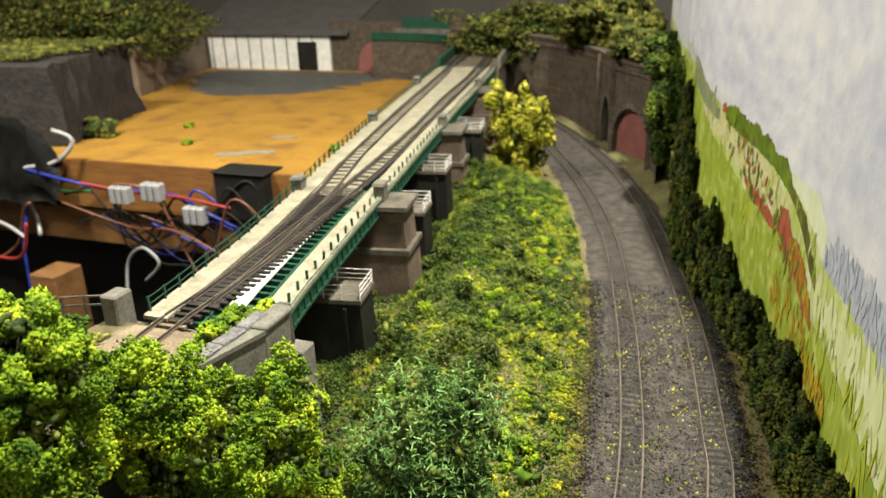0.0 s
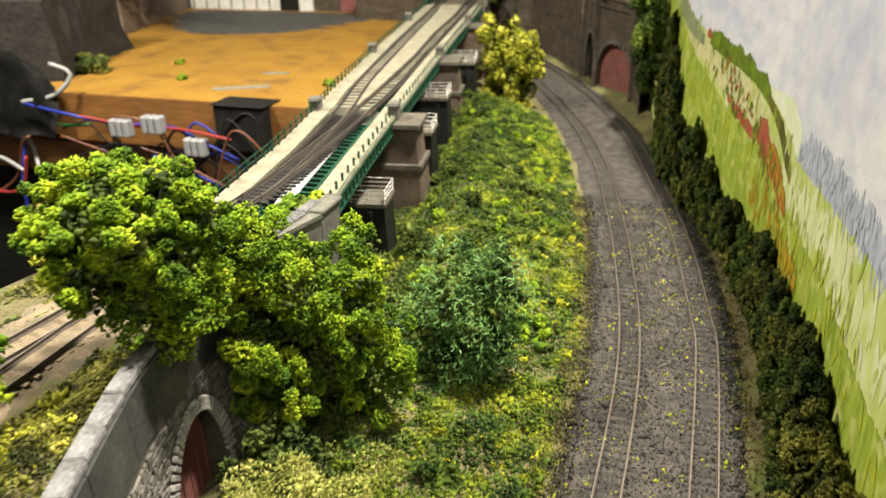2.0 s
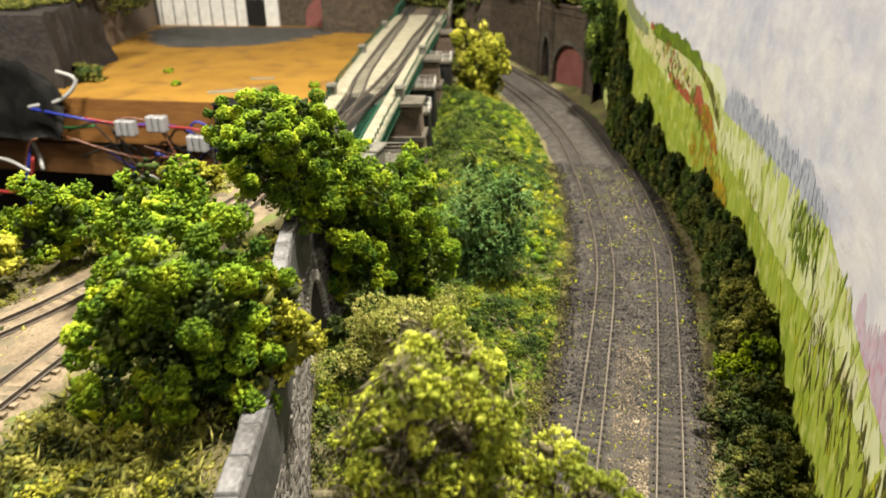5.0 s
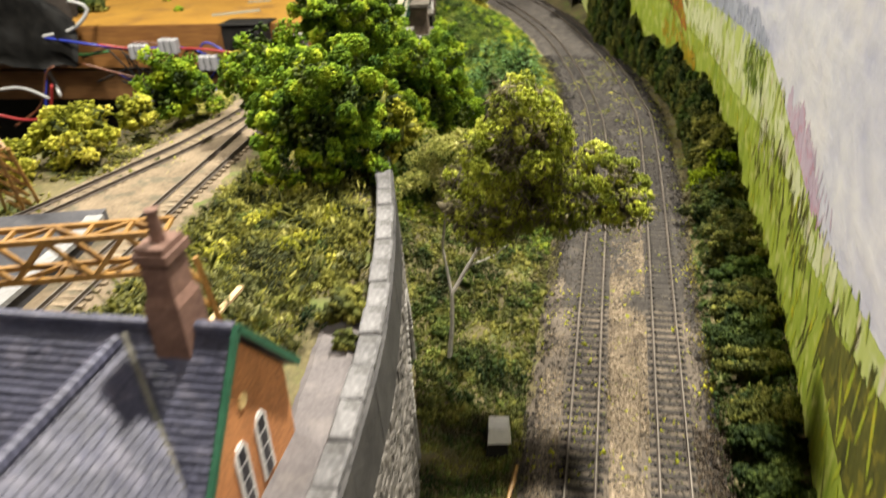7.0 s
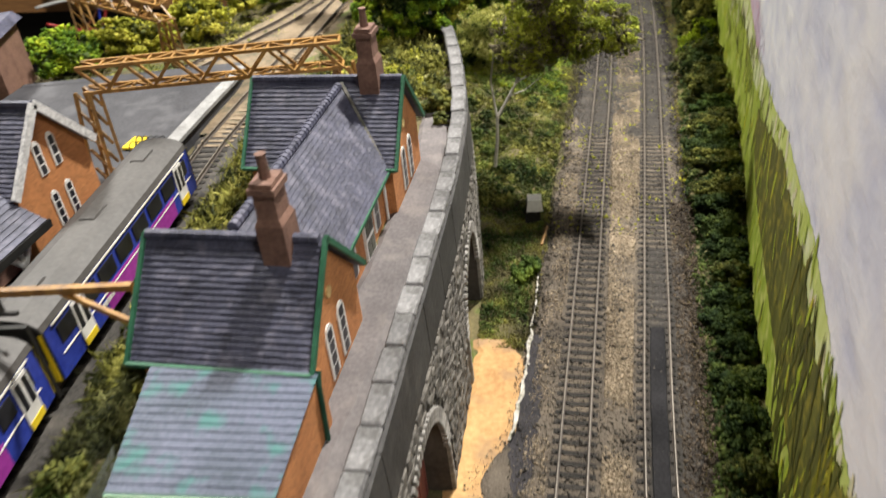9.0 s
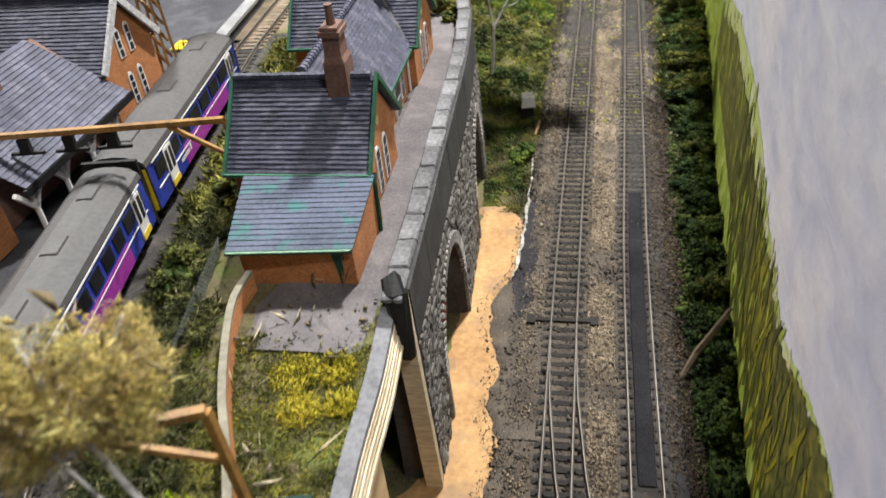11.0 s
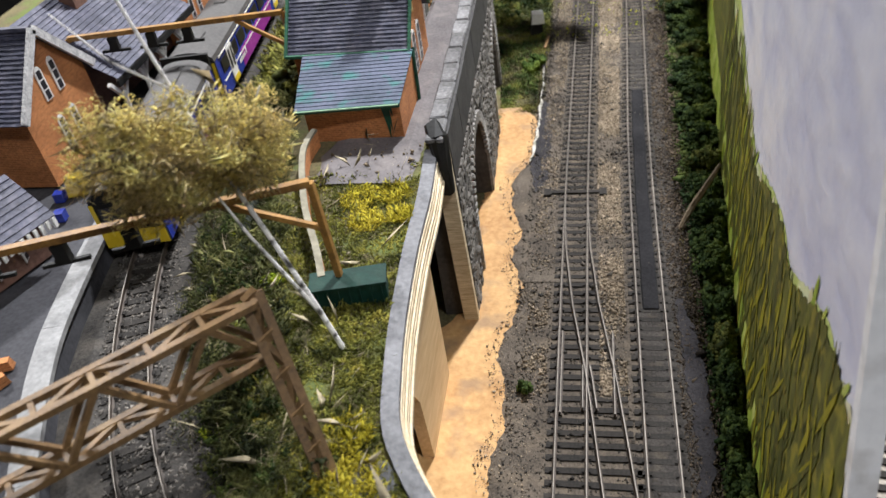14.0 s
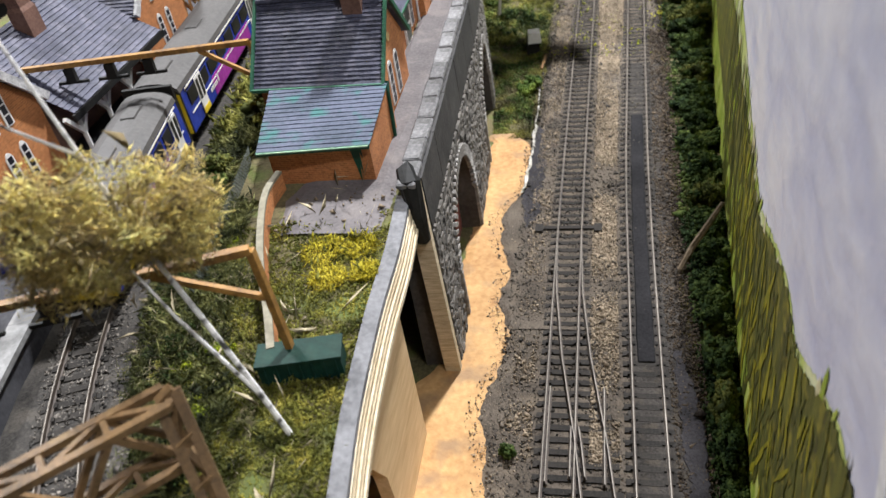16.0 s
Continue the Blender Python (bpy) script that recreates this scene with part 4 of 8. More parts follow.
    stroke("painted_russet_shrub", [(284, 53, 56), (296, 55, 66), (308, 58, 72), (320, 61, 76), (330, 66, 72)], P_RUSSET, 2.6, 8, "russet and ochre painted shrubs")
    stroke("painted_russet_shrub.001", [(352, 68, 71), (362, 69, 75), (374, 71, 77), (386, 74, 79), (398, 78, 81)], P_RED, 2.0, 7, "russet painted shrubs")
    stroke("painted_russet_shrub.002", [(434, 104, 106), (438, 104, 110), (442, 104, 107)], P_RED, 1, 8, "small orange tree top")
    stroke("painted_flowers", [(-34, 54, 58), (-16, 56, 70), (6, 60, 78), (30, 66, 82), (52, 74, 80)], P_PINK, 6, 1, "lilac strokes against the sky")

    def dabs(name, n, y0, y1, low, high, material, length, width, layer, label=""):
        """Short single brush touches between two heights (functions of y)."""
        bm = bmesh.new()
        for _ in range(n):
            y = random.uniform(y0, y1)
            z = random.uniform(low(y), high(y))
            out = 0.06 * layer + random.uniform(0, 0.06)
            ln, w, lean = length * random.uniform(0.5, 1.5), width * random.uniform(0.5, 1.4), random.uniform(-0.5, 0.5)
            bm.faces.new([bm.verts.new((np.interp(y + a * w + b * ln * lean, face_y, face_x) - out, y + a * w + b * ln * lean, z + b * ln)) for a, b in ((0, -0.5), (0.45, -0.2), (0.5, 0.2), (0.15, 0.5), (-0.3, 0.35), (-0.5, -0.1))])
        slant(bm)
        tagged(part(name, bm, material, bd, label), kind="stuff")

    hill = lambda y: np.interp(y, [-447, -393, -362, -300, -249, -199, -140, -77, -20, 29, 93, 196, 262, 300, 345, 400, 460, 536, 600], [80, 83, 69, 57, 65, 76, 76, 67, 57, 67, 86, 84, 80, 86, 94, 101, 110, 126, 138])
    grass = lambda y: np.interp(y, [-447, -395, -300, -199, -140, -22, 60, 213, 308, 353, 440, 504, 600], [70, 72, 48, 62, 62, 46, 54, 56, 58, 68, 84, 106, 118])
    P_DARK = paint("dark_olive_touch_paint", (0.04, 0.045, 0.012), (0.12, 0.13, 0.02), (0.2, 0.17, 0.02), (1, 1, 0.3), 2.5, 8)
    P_LIME = paint("lime_touch_paint", (0.3, 0.4, 0.02), (0.5, 0.56, 0.06), (0.6, 0.5, 0.03), (1, 1, 0.3), 2.5, 8)
    P_CREAMY = paint("cream_touch_paint", (0.6, 0.58, 0.34), (0.76, 0.74, 0.55), (0.6, 0.5, 0.24), (1, 1, 0.3), 2.5, 8)
    dabs("hill_touches", 150, -447, 600, lambda y: grass(y) + 1, lambda y: hill(y) - 1, P_CREAMY, 9, 3.4, 3.2, "cream brush touches on the hill")
    dabs("hill_green_touches", 190, -447, 600, lambda y: grass(y) - 2, lambda y: hill(y) + 1, P_GRASS, 9, 2.0, 4.2, "green brush touches on the hill")
    dabs("grass_dark_touches", 130, -447, 60, lambda y: 4, lambda y: grass(y) + 4, P_DARK, 13, 1.6, 6.4, "dark olive grass strokes")
    dabs("grass_lime_touches", 320, -300, 600, lambda y: 6, lambda y: grass(y) + 5, P_LIME, 12, 1.8, 7.4, "lime grass strokes")
    dabs("near_dark_touches", 230, -447, -190, lambda y: 3, lambda y: hill(y) - 8, P_DARK, 20, 2.6, 8.4, "dark grass strokes beside the board end")
    dabs("near_mustard_touches", 150, -447, -250, lambda y: 6, lambda y: grass(y), paint("mustard_touch_paint", (0.2, 0.19, 0.01), (0.36, 0.32, 0.015), (0.12, 0.14, 0.01), (1, 1, 0.3), 2.5, 8), 13, 1.8, 9.4, "mustard grass strokes")
    dabs("russet_touches", 40, 296, 412, lambda y: np.interp(y, [296, 346, 412], [46, 66, 92]), lambda y: np.interp(y, [296, 346, 412], [58, 78, 104]), P_RED, 5, 1.8, 9.6, "small russet brush touches")
    dabs("russet_green_touches", 60, 300, 430, lambda y: np.interp(y, [300, 346, 430], [44, 62, 88]), lambda y: np.interp(y, [300, 346, 430], [66, 80, 110]), P_TREE, 6, 1.7, 10.2, "green brush touches among the russet")
    dabs("far_tree_touches", 120, 100, 280, lambda y: 83, lambda y: np.interp(y, [100, 122, 250, 280], [86, 95, 95, 86]), P_FAR, 8, 2.2, 3.1, "blue-grey conifer touches")
    dabs("ochre_touches", 120, 250, 345, lambda y: 34, lambda y: np.interp(y, [250, 300, 345], [44, 50, 60]), paint("ochre_touch_paint", (0.4, 0.24, 0.02), (0.62, 0.42, 0.03), (0.3, 0.3, 0.02), (1, 1, 0.3), 2.5, 8), 7, 1.5, 10.6, "ochre brush touches")
    dabs("pale_band_touches", 110, -60, 300, lambda y: grass(y) + 6, lambda y: hill(y) - 8, paint("pale_lime_paint", (0.6, 0.66, 0.3), (0.8, 0.82, 0.55), (0.7, 0.72, 0.36), (1, 1, 0.3), 4, 12), 14, 5, 3.6, "pale lime brush touches")
    dabs("hatch_touches", 70, 96, 134, lambda y: 62, lambda y: 82, P_TREE, 8, 1.1, 7.4, "green hatched strokes")
    dabs("brown_touches", 90, -20, 96, lambda y: 32, lambda y: 56, P_OLIVE, 9, 1.2, 8.4, "brown and olive touches")
    dabs("white_touches", 26, 60, 96, lambda y: 44, lambda y: 60, P_CREAMY, 6, 0.9, 9.0, "pale flower touches")
    dabs("lilac_touches", 46, -46, 30, lambda y: hill(y), lambda y: hill(y) + 14, P_PINK, 9, 1.1, 1.2, "thin lilac strokes")
    return bd


backdrop()


# ---- bridge ----
def brick_surface(name, c1, c2, mortar, w=2.2, h=0.9):
    m = surface(name, c1, c2, 0.8, 10, 0.85, 0.4)
    n, l = nodes_of(m)
    b = n["Principled BSDF"]
    old = b.inputs["Base Color"].links[0].from_socket
    tc = n.new("ShaderNodeTexCoord")
    sep, com, add = n.new("ShaderNodeSeparateXYZ"), n.new("ShaderNodeCombineXYZ"), n.new("ShaderNodeMath")
    l.new(tc.outputs["Object"], sep.inputs[0])
    l.new(sep.outputs["X"], add.inputs[0])
    l.new(sep.outputs["Y"], add.inputs[1])
    l.new(add.outputs[0], com.inputs["X"])
    l.new(sep.outputs["Z"], com.inputs["Y"])
    br = n.new("ShaderNodeTexBrick")
    br.inputs["Scale"].default_value = 1000
    br.inputs["Brick Width"].default_value, br.inputs["Row Height"].default_value = w, h
    br.inputs["Mortar Size"].default_value = 0.12
    br.inputs["Color1"].default_value, br.inputs["Color2"].default_value, br.inputs["Mortar"].default_value = (0.75, 0.75, 0.75, 1), (1.2, 1.15, 1.1, 1), (*mortar, 1)
    l.new(com.outputs[0], br.inputs["Vector"])
    mix = n.new("ShaderNodeMix")
    mix.data_type, mix.blend_type = "RGBA", "MULTIPLY"
    mix.inputs["Factor"].default_value = 1
    l.new(old, mix.inputs["A"])
    l.new(br.outputs["Color"], mix.inputs["B"])
    l.new(mix.outputs["Result"], b.inputs["Base Color"])
    bp = n.new("ShaderNodeBump")
    bp.inputs["Strength"].default_value, bp.inputs["Distance"].default_value, bp.invert = 0.6, 0.0003, True
    l.new(br.outputs["Fac"], bp.inputs["Height"])
    l.new(bp.outputs[0], b.inputs["Normal"])
    return m


M_BRICK = brick_surface("orange_brick_card", (0.27, 0.1, 0.032), (0.5, 0.21, 0.072), (1.25, 1.3, 1.3), 1.7, 0.65)
M_PIER = brick_surface("weathered_brown_brick", (0.026, 0.018, 0.013), (0.115, 0.08, 0.055), (2.6, 2.7, 2.8), 3.0, 1.3)
M_PIERSTONE = surface("dark_pier_stone", (0.04, 0.034, 0.026), (0.13, 0.112, 0.086), 1.2, 8, 0.85, 0.5, stain=(0.05, 0.055, 0.035), stain_amount=0.5)
M_CONC = surface("grey_concrete", (0.05, 0.047, 0.038), (0.16, 0.15, 0.125), 1.2, 10, 0.85, 0.5, stain=(0.08, 0.09, 0.06), stain_amount=0.5)
BR_R = np.array([(205, -142), (237, -150), (290, -160), (405, -180), (520, -200), (650, -221), (760, -238), (860, -254), (960, -271)], float)
BR_L = np.array([(205, -199), (231, -203), (290, -212), (390, -233), (420, -241), (606, -279), (674, -292), (808, -316), (904, -333), (960, -343)], float)


def br(y, k, z, off=0.0):
    """A point of the bridge: k from 0 (outer walkway of the open side) to 1 (the other)."""
    a, b = np.interp(y, BR_R[:, 0], BR_R[:, 1]), np.interp(y, BR_L[:, 0], BR_L[:, 1])
    return Vector((a + (b - a) * k + off, y, z))


def strip(bm, y0, y1, side, o0, o1, z0, z1, step=12):
    """A long slab between two offsets from one side of the bridge."""
    ys = np.linspace(y0, y1, max(2, int((y1 - y0) / step)))
    rings = []
    for y in ys:
        rings.append([bm.verts.new(br(y, side, z, o)) for o, z in ((o0, z0), (o1, z0), (o1, z1), (o0, z1))])
    for p, q in zip(rings[:-1], rings[1:]):
        for k in range(4):
            bm.faces.new((p[k], p[(k + 1) % 4], q[(k + 1) % 4], q[k]))
    bm.faces.new(rings[0][::-1])
    bm.faces.new(rings[-1])


def bridge():
    b = thing("railway_bridge", (-165, 210, 50), "long green girder railway bridge with cream walkways", "bridge")
    far = 876
    for side, sgn in ((0, -1), (1, 1)):
        bm = bmesh.new()
        strip(bm, 207, far, side, sgn * 0.5, sgn * 2.2, 56, 62)
        strip(bm, 207, far, side, sgn * -0.2, sgn * 3.4, 55, 56.2)
        strip(bm, 207, far, side, sgn * -0.2, sgn * 3.4, 61.5, 62.6)
        girder = part("girder", bm, M_GREEN, b, "dark green plate girder")
        for y in np.arange(212, far, 7.5):
            bm = bmesh.new()
            p = br(y, side, 56, sgn * 0.2)
            beam(bm, p, p + Vector((0, 0, 6)), 0.8, 0.9)
            part("stiffener", bm, M_GREEN, girder)
        bm = bmesh.new()
        strip(bm, 205, far, side, sgn * 0.2, sgn * 11.0, 62.7, 64.2)
        walkway = part("walkway", bm, M_CREAM, b, "cream timber walkway")
        rail = bmesh.new()
        for z in (66.6, 69.4) if side else (64.5,):
            for y in np.arange(209, far - 8, 11.0):
                beam(rail, br(y, side, z + 0.2 * math.sin(y), sgn * 0.9), br(y + 11, side, z + 0.2 * math.sin(y + 11), sgn * 0.9), 0.35, 0.35)
        railing = part("handrail", rail, M_GREEN, b, "thin dark handrails")
        for y in np.arange(209, far, 11.0):
            bm = bmesh.new()
            p = br(y, side, 63.6, sgn * (0.9 if side else 2.6))
            beam(bm, p, p + Vector((random.uniform(-0.3, 0.3), 0, 6.4 if side else 4.4)), 0.8 if side else 1.1, 0.8)
            part("handrail_post", bm, M_GREEN, railing)
    for y in np.arange(210, 700, 6.2):
        bm = bmesh.new()
        beam(bm, br(y, 0.06, 60.6), br(y, 0.94, 60.6), 1.6, 2.0)
        part("cross_girder", bm, M_GREEN, b)
    for o in (-13.5, -32, -54):
        bm = bmesh.new()
        strip(bm, 208, 362, 0, o, o - 1.2, 59.8, 62.0)
        part("stringer", bm, M_GREEN, b)
    bm = bmesh.new()
    strip(bm, 214, 332, 0, -20.5, -27.5, 62.0, 62.7)
    part("plank", bm, M_WHITE, b, "whitewashed plank beside the track")
    bm = bmesh.new()
    strip(bm, 366, far, 0, -17.0, -58, 60.0, 63.25)
    part("deck_plate", bm, M_CREAM, b, "cream deck under two tracks")
    bm = bmesh.new()
    for p, q in zip(np.arange(386, far - 6, 6.0), np.arange(392, far, 6.0)):
        rr = lambda y: np.interp(y, [345, 376, 434, 546, 669, 802, 895, 985], [-194.5, -198, -205, -221, -243, -262, -280, -298])
        ll = lambda y: np.interp(y, [312, 383, 452, 582, 815, 905, 1000], [-197.5, -212.5, -230, -256, -300, -322, -338])
        v = [bm.verts.new(c) for c in ((rr(p) - 6.4, p, 64.2), (ll(p) + 6.4, p, 64.2), (ll(q) + 6.4, q, 64.2), (rr(q) - 6.4, q, 64.2))]
        bm.faces.new(v)
    bmesh.ops.remove_doubles(bm, verts=bm.verts, dist=0.05)
    bmesh.ops.solidify(bm, geom=bm.faces[:], thickness=0.6)
    part("centre_walkway", bm, M_CREAM, b, "cream strip between two tracks")
    for y in (371, 560, 745):
        for side, sgn in ((0, -1), (1, 1)):
            bm = bmesh.new()
            p = br(y, side, 0, sgn * 1.5)
            obox(bm, (p.x, p.y, 65.8), (6, 8.5, 9), 9)
            obox(bm, (p.x, p.y, 71.0), (7.4, 9.8, 1.5), 9, 0.85)
            part("pilaster", bm, M_CONC, b, "grey stone pilaster")
    return b


bridge()
for lab, path in (("bridge track on the walkway side", [(-185.5, 207), (-187.5, 249), (-197.5, 312), (-212.5, 383), (-230, 452), (-256, 582), (-300, 815), (-322, 905), (-338, 1000), (-360, 1075), (-400, 1140)]), ("bridge track branching from a turnout", [(-184.5, 222), (-188.5, 280), (-193, 330), (-198, 376), (-205, 434), (-221, 546), (-243, 669), (-262, 802), (-280, 895), (-298, 985), (-320, 1065), (-356, 1140)])):
    track(lab, path, 62.6, pitch=4.4, sparse=384, extra=(lambda y: float(np.interp(y, [208, 230, 330, 372, 376], [0, 5, 7, 14, 0]))) if "walkway" in lab else None)


def pier(y, x0, x1, top=61):
    p = thing("bridge_pier", ((x0 + x1) / 2, y, 0), "weathered brown brick bridge pier with stone ledge", "bridge pier", "bridge piers")
    bm = bmesh.new()
    obox(bm, ((x0 + x1) / 2, y, 17), (x1 - x0 + 6, 32, 34), 9, 0.95)
    part("lower_shaft", bm, M_PIER, p)
    bm = bmesh.new()
    obox(bm, ((x0 + x1) / 2, y, 35.5), (x1 - x0 + 6, 32, 3), 9)
    part("ledge", bm, M_PIERSTONE, p, "projecting stone ledge")
    bm = bmesh.new()
    obox(bm, ((x0 + x1) / 2, y, 48), (x1 - x0 + 1, 25, 22), 9, 0.96)
    part("upper_shaft", bm, M_PIER, p)
    bm = bmesh.new()
    obox(bm, ((x0 + x1) / 2, y, 60), (x1 - x0 + 4, 29, 2.6), 9)
    part("cap", bm, M_PIERSTONE, p, "stone pier cap")
    return p


pier(369, -229, -160)
pier(556, -272, -192)
pier(742, -308, -222)


def old_pier(x, y, w=38, d=22, h=45):
    p = thing("disused_pier", (x, y, 0), "black disused pier with white-railed platform on top", "pier", "disused piers")
    bm = bmesh.new()
    obox(bm, (x, y, h / 2), (w, d, h), 9, 0.9)
    part("shaft", bm, M_BLACK, p)
    for k in (-0.33, 0.33):
        bm = bmesh.new()
        obox(bm, (x + w * k, y - d / 2 - 0.2, h / 2), (1.6, 1.0, h * 0.92), 9, 0.9)
        part("buttress", bm, M_BLACK, p)
    bm = bmesh.new()
    obox(bm, (x, y, h + 1), (w * 0.96, d + 1, 2), 9)
    part("platform", bm, M_PIERSTONE, p, "grey platform slab")
    c, s = math.cos(radians(9)), math.sin(radians(9))
    at = lambda i, j, z: Vector((x + i * c - j * s, y + i * s + j * c, z))
    a, b = w * 0.46, d * 0.46
    corners = [(-a, -b), (a, -b), (a, b), (-a, b)]
    rails = None
    for z in (h + 8.8, h + 6.4, h + 4):
        bm = bmesh.new()
        for (i0, j0), (i1, j1) in zip(corners, corners[1:] + corners[:1]):
            beam(bm, at(i0, j0, z), at(i1, j1, z), 0.4, 0.4)
        bmesh.ops.remove_doubles(bm, verts=bm.verts, dist=0.3)
        bar = part("railing_bar" if rails else "railing", bm, M_WHITE, rails or p, "" if rails else "white platform railing")
        rails = rails or bar
    for i, j in corners + [(0, -b), (0, b), (a * 0.5, -b), (-a * 0.5, -b)]:
        bm = bmesh.new()
        beam(bm, at(i, j, h + 2), at(i, j, h + 9), 0.45, 0.45)
        part("railing_post", bm, M_WHITE, rails)
    return p


old_pier(-168, 293, h=39)
old_pier(-178, 404, 34, h=45)
old_pier(-195, 490, 34, h=46)
old_pier(-208, 612, 34, h=48)


def abutment():
    a = thing("bridge_abutment", (-165, 212, 0), "grey stone abutment at the bridge end", "abutment", kind="structure")
    bm = bmesh.new()
    box(bm, -206, 194, -2, -135, 209, 59, 0.4)
    part("wall", bm, M_STONE, a)
    bm = bmesh.new()
    box(bm, -140.5, 189, 60, -134.5, 205, 74, 0.5)
    box(bm, -141.3, 189, 74, -133.7, 207, 75.8, 0.5)
    obox(bm, (-140.6, 177.5, 66), (5.6, 26, 14), -14)
    obox(bm, (-140.6, 177.5, 74), (7.2, 27, 1.6), -14)
    part("parapet", bm, M_CONC, a, "grey concrete parapet with flat cap")
    bm = bmesh.new()
    box(bm, -138, 203, -2, -130, 212, 60, 0.5)
    part("pilaster", bm, M_STONE, a)
    bm = bmesh.new()
    box(bm, -211.5, 198, 56, -204, 207.5, 73.5, 0.7)
    part("end_post", bm, M_CONC, a, "squared stone end post")
    return a


abutment()
bm = bmesh.new()
for z in (70, 73.5):
    beam(bm, (-228, 196, z - 2), (-212, 203, z - 2), 0.6, 0.6)
for k in range(3):
    p = Vector((-228 + 8 * k, 196 + 3.5 * k, 62))
    beam(bm, p, p + Vector((0, 0, 9.8)), 0.7, 0.7)
solid("gate_railing", bm, M_CONC, "grey railing beside the bridge approach", "railing", base=(-216, 194, 62))


# ---- station houses ----
M_WINDOW = surface("dark_window_glass", (0.005, 0.005, 0.008), (0.02, 0.02, 0.026), 2, 8, 0.3, 0.0)
M_CREST = surface("moss_green_bargeboard", (0.006, 0.06, 0.028), (0.025, 0.13, 0.065), 0.8, 5, 0.6, 0.5)
M_PALEGREEN = surface("worn_pale_green", (0.25, 0.5, 0.32), (0.5, 0.66, 0.45), 1, 6, 0.6, 0.3)
M_YELLOWST = surface("sandstone_surround", (0.5, 0.32, 0.12), (0.62, 0.46, 0.2), 1, 6, 0.7, 0.3)


def slope(parent, a, b, c, d, courses, material, name="slate_course", thick=0.45):
    """Lapped slate courses on the quad a-b (eave) to d-c (ridge)."""
    a, b, c, d = Vector(a), Vector(b), Vector(c), Vector(d)
    nrm = (b - a).cross(d - a).normalized()
    if nrm.z < 0:
        nrm = -nrm
    for k in range(courses):
        t0, t1 = k / courses, min(1.0, (k + 1.3) / courses)
        p0, p1, q0, q1 = a.lerp(d, t0), b.lerp(c, t0), a.lerp(d, t1), b.lerp(c, t1)
        bm = bmesh.new()
        n = max(2, int((p1 - p0).length / 1.3))
        rows, lift, sag = [], 1.0, Vector()
        for i in range(n + 1):
            if i % 2 == k % 2:
                lift, sag = random.uniform(0.85, 1.15), (q0 - p0) * random.uniform(-0.025, 0.025)
            lo, hi = p0.lerp(p1, i / n), q0.lerp(q1, i / n)
            rows.append([bm.verts.new(v) for v in (lo + sag, lo + sag + nrm * thick * lift, hi + nrm * 0.08)])
        for r, s in zip(rows[:-1], rows[1:]):
            bm.faces.new((r[0], s[0], s[1], r[1]))
            bm.faces.new((r[1], s[1], s[2], r[2]))
            bm.faces.new((r[2], s[2], s[0], r[0]))
        bm.faces.new(rows[0])
        bm.faces.new(rows[-1][::-1])
        part(name, bm, material, parent)


def lancet(parent, o, u, h=9.0, w=2.6, out=None, panes=3):
    """A tall narrow window at foot o on a wall whose level direction is u and outward normal out."""
    o, u, out = Vector(o), Vector(u), Vector(out)
    bm = bmesh.new()
    pts = [o + u * (-w / 2), o + u * (w / 2), o + u * (w / 2) + Vector((0, 0, h * 0.85)), o + u * (w * 0.25) + Vector((0, 0, h * 0.97)), o + Vector((0, 0, h)), o - u * (w * 0.25) + Vector((0, 0, h * 0.97)), o - u * (w / 2) + Vector((0, 0, h * 0.85))]
    prism(bm, pts, -out * 0.5, out * 0.35)
    win = part("window", bm, M_WHITE, parent, "narrow white-framed window")
    for k in range(panes):
        z0, z1 = 0.4 + k * (h - 1.2) / panes, 0.4 + (k + 1) * (h - 1.2) / panes - 0.6
        bm = bmesh.new()
        prism(bm, [o + u * (s * w * 0.3) + Vector((0, 0, z)) for s, z in ((-1, z0), (1, z0), (1, z1), (-1, z1))], out * 0.3, out * 0.45)
        part("pane", bm, M_WINDOW, win)
    return win


def chimney(parent, x, y, z0, z1, s=4.5):
    bm = bmesh.new()
    hgt = z1 - z0
    rows = [(z0, 1.5), (z0 + hgt * 0.40, 1.5), (z0 + hgt * 0.42, 1.1), (z0 + hgt * 0.46, 0.2), (z1 - 8, 0), (z1 - 7.8, 1.4), (z1 - 6.4, 1.4), (z1 - 6.3, 0.5), (z1 - 5.3, 0.3)]
    rings = [[bm.verts.new((x + i * (s + e) / 2, y + j * (s + 1.6 + e) / 2, z)) for i, j in ((-1, -1), (1, -1), (1, 1), (-1, 1))] for z, e in rows]
    for r, q in zip(rings[:-1], rings[1:]):
        for k in range(4):
            bm.faces.new((r[k], r[(k + 1) % 4], q[(k + 1) % 4], q[k]))
    bm.faces.new(rings[0][::-1])
    bm.faces.new(rings[-1])
    ch = part("chimney", bm, M_CHIM, parent, "brown brick chimney stack")
    bm = bmesh.new()
    tube(bm, [(x, y, z1 - 5.5), (x, y, z1 - 1), (x, y, z1)], [1.3, 1.0, 1.2], 8)
    part("chimney_pot", bm, M_CHIM, ch)


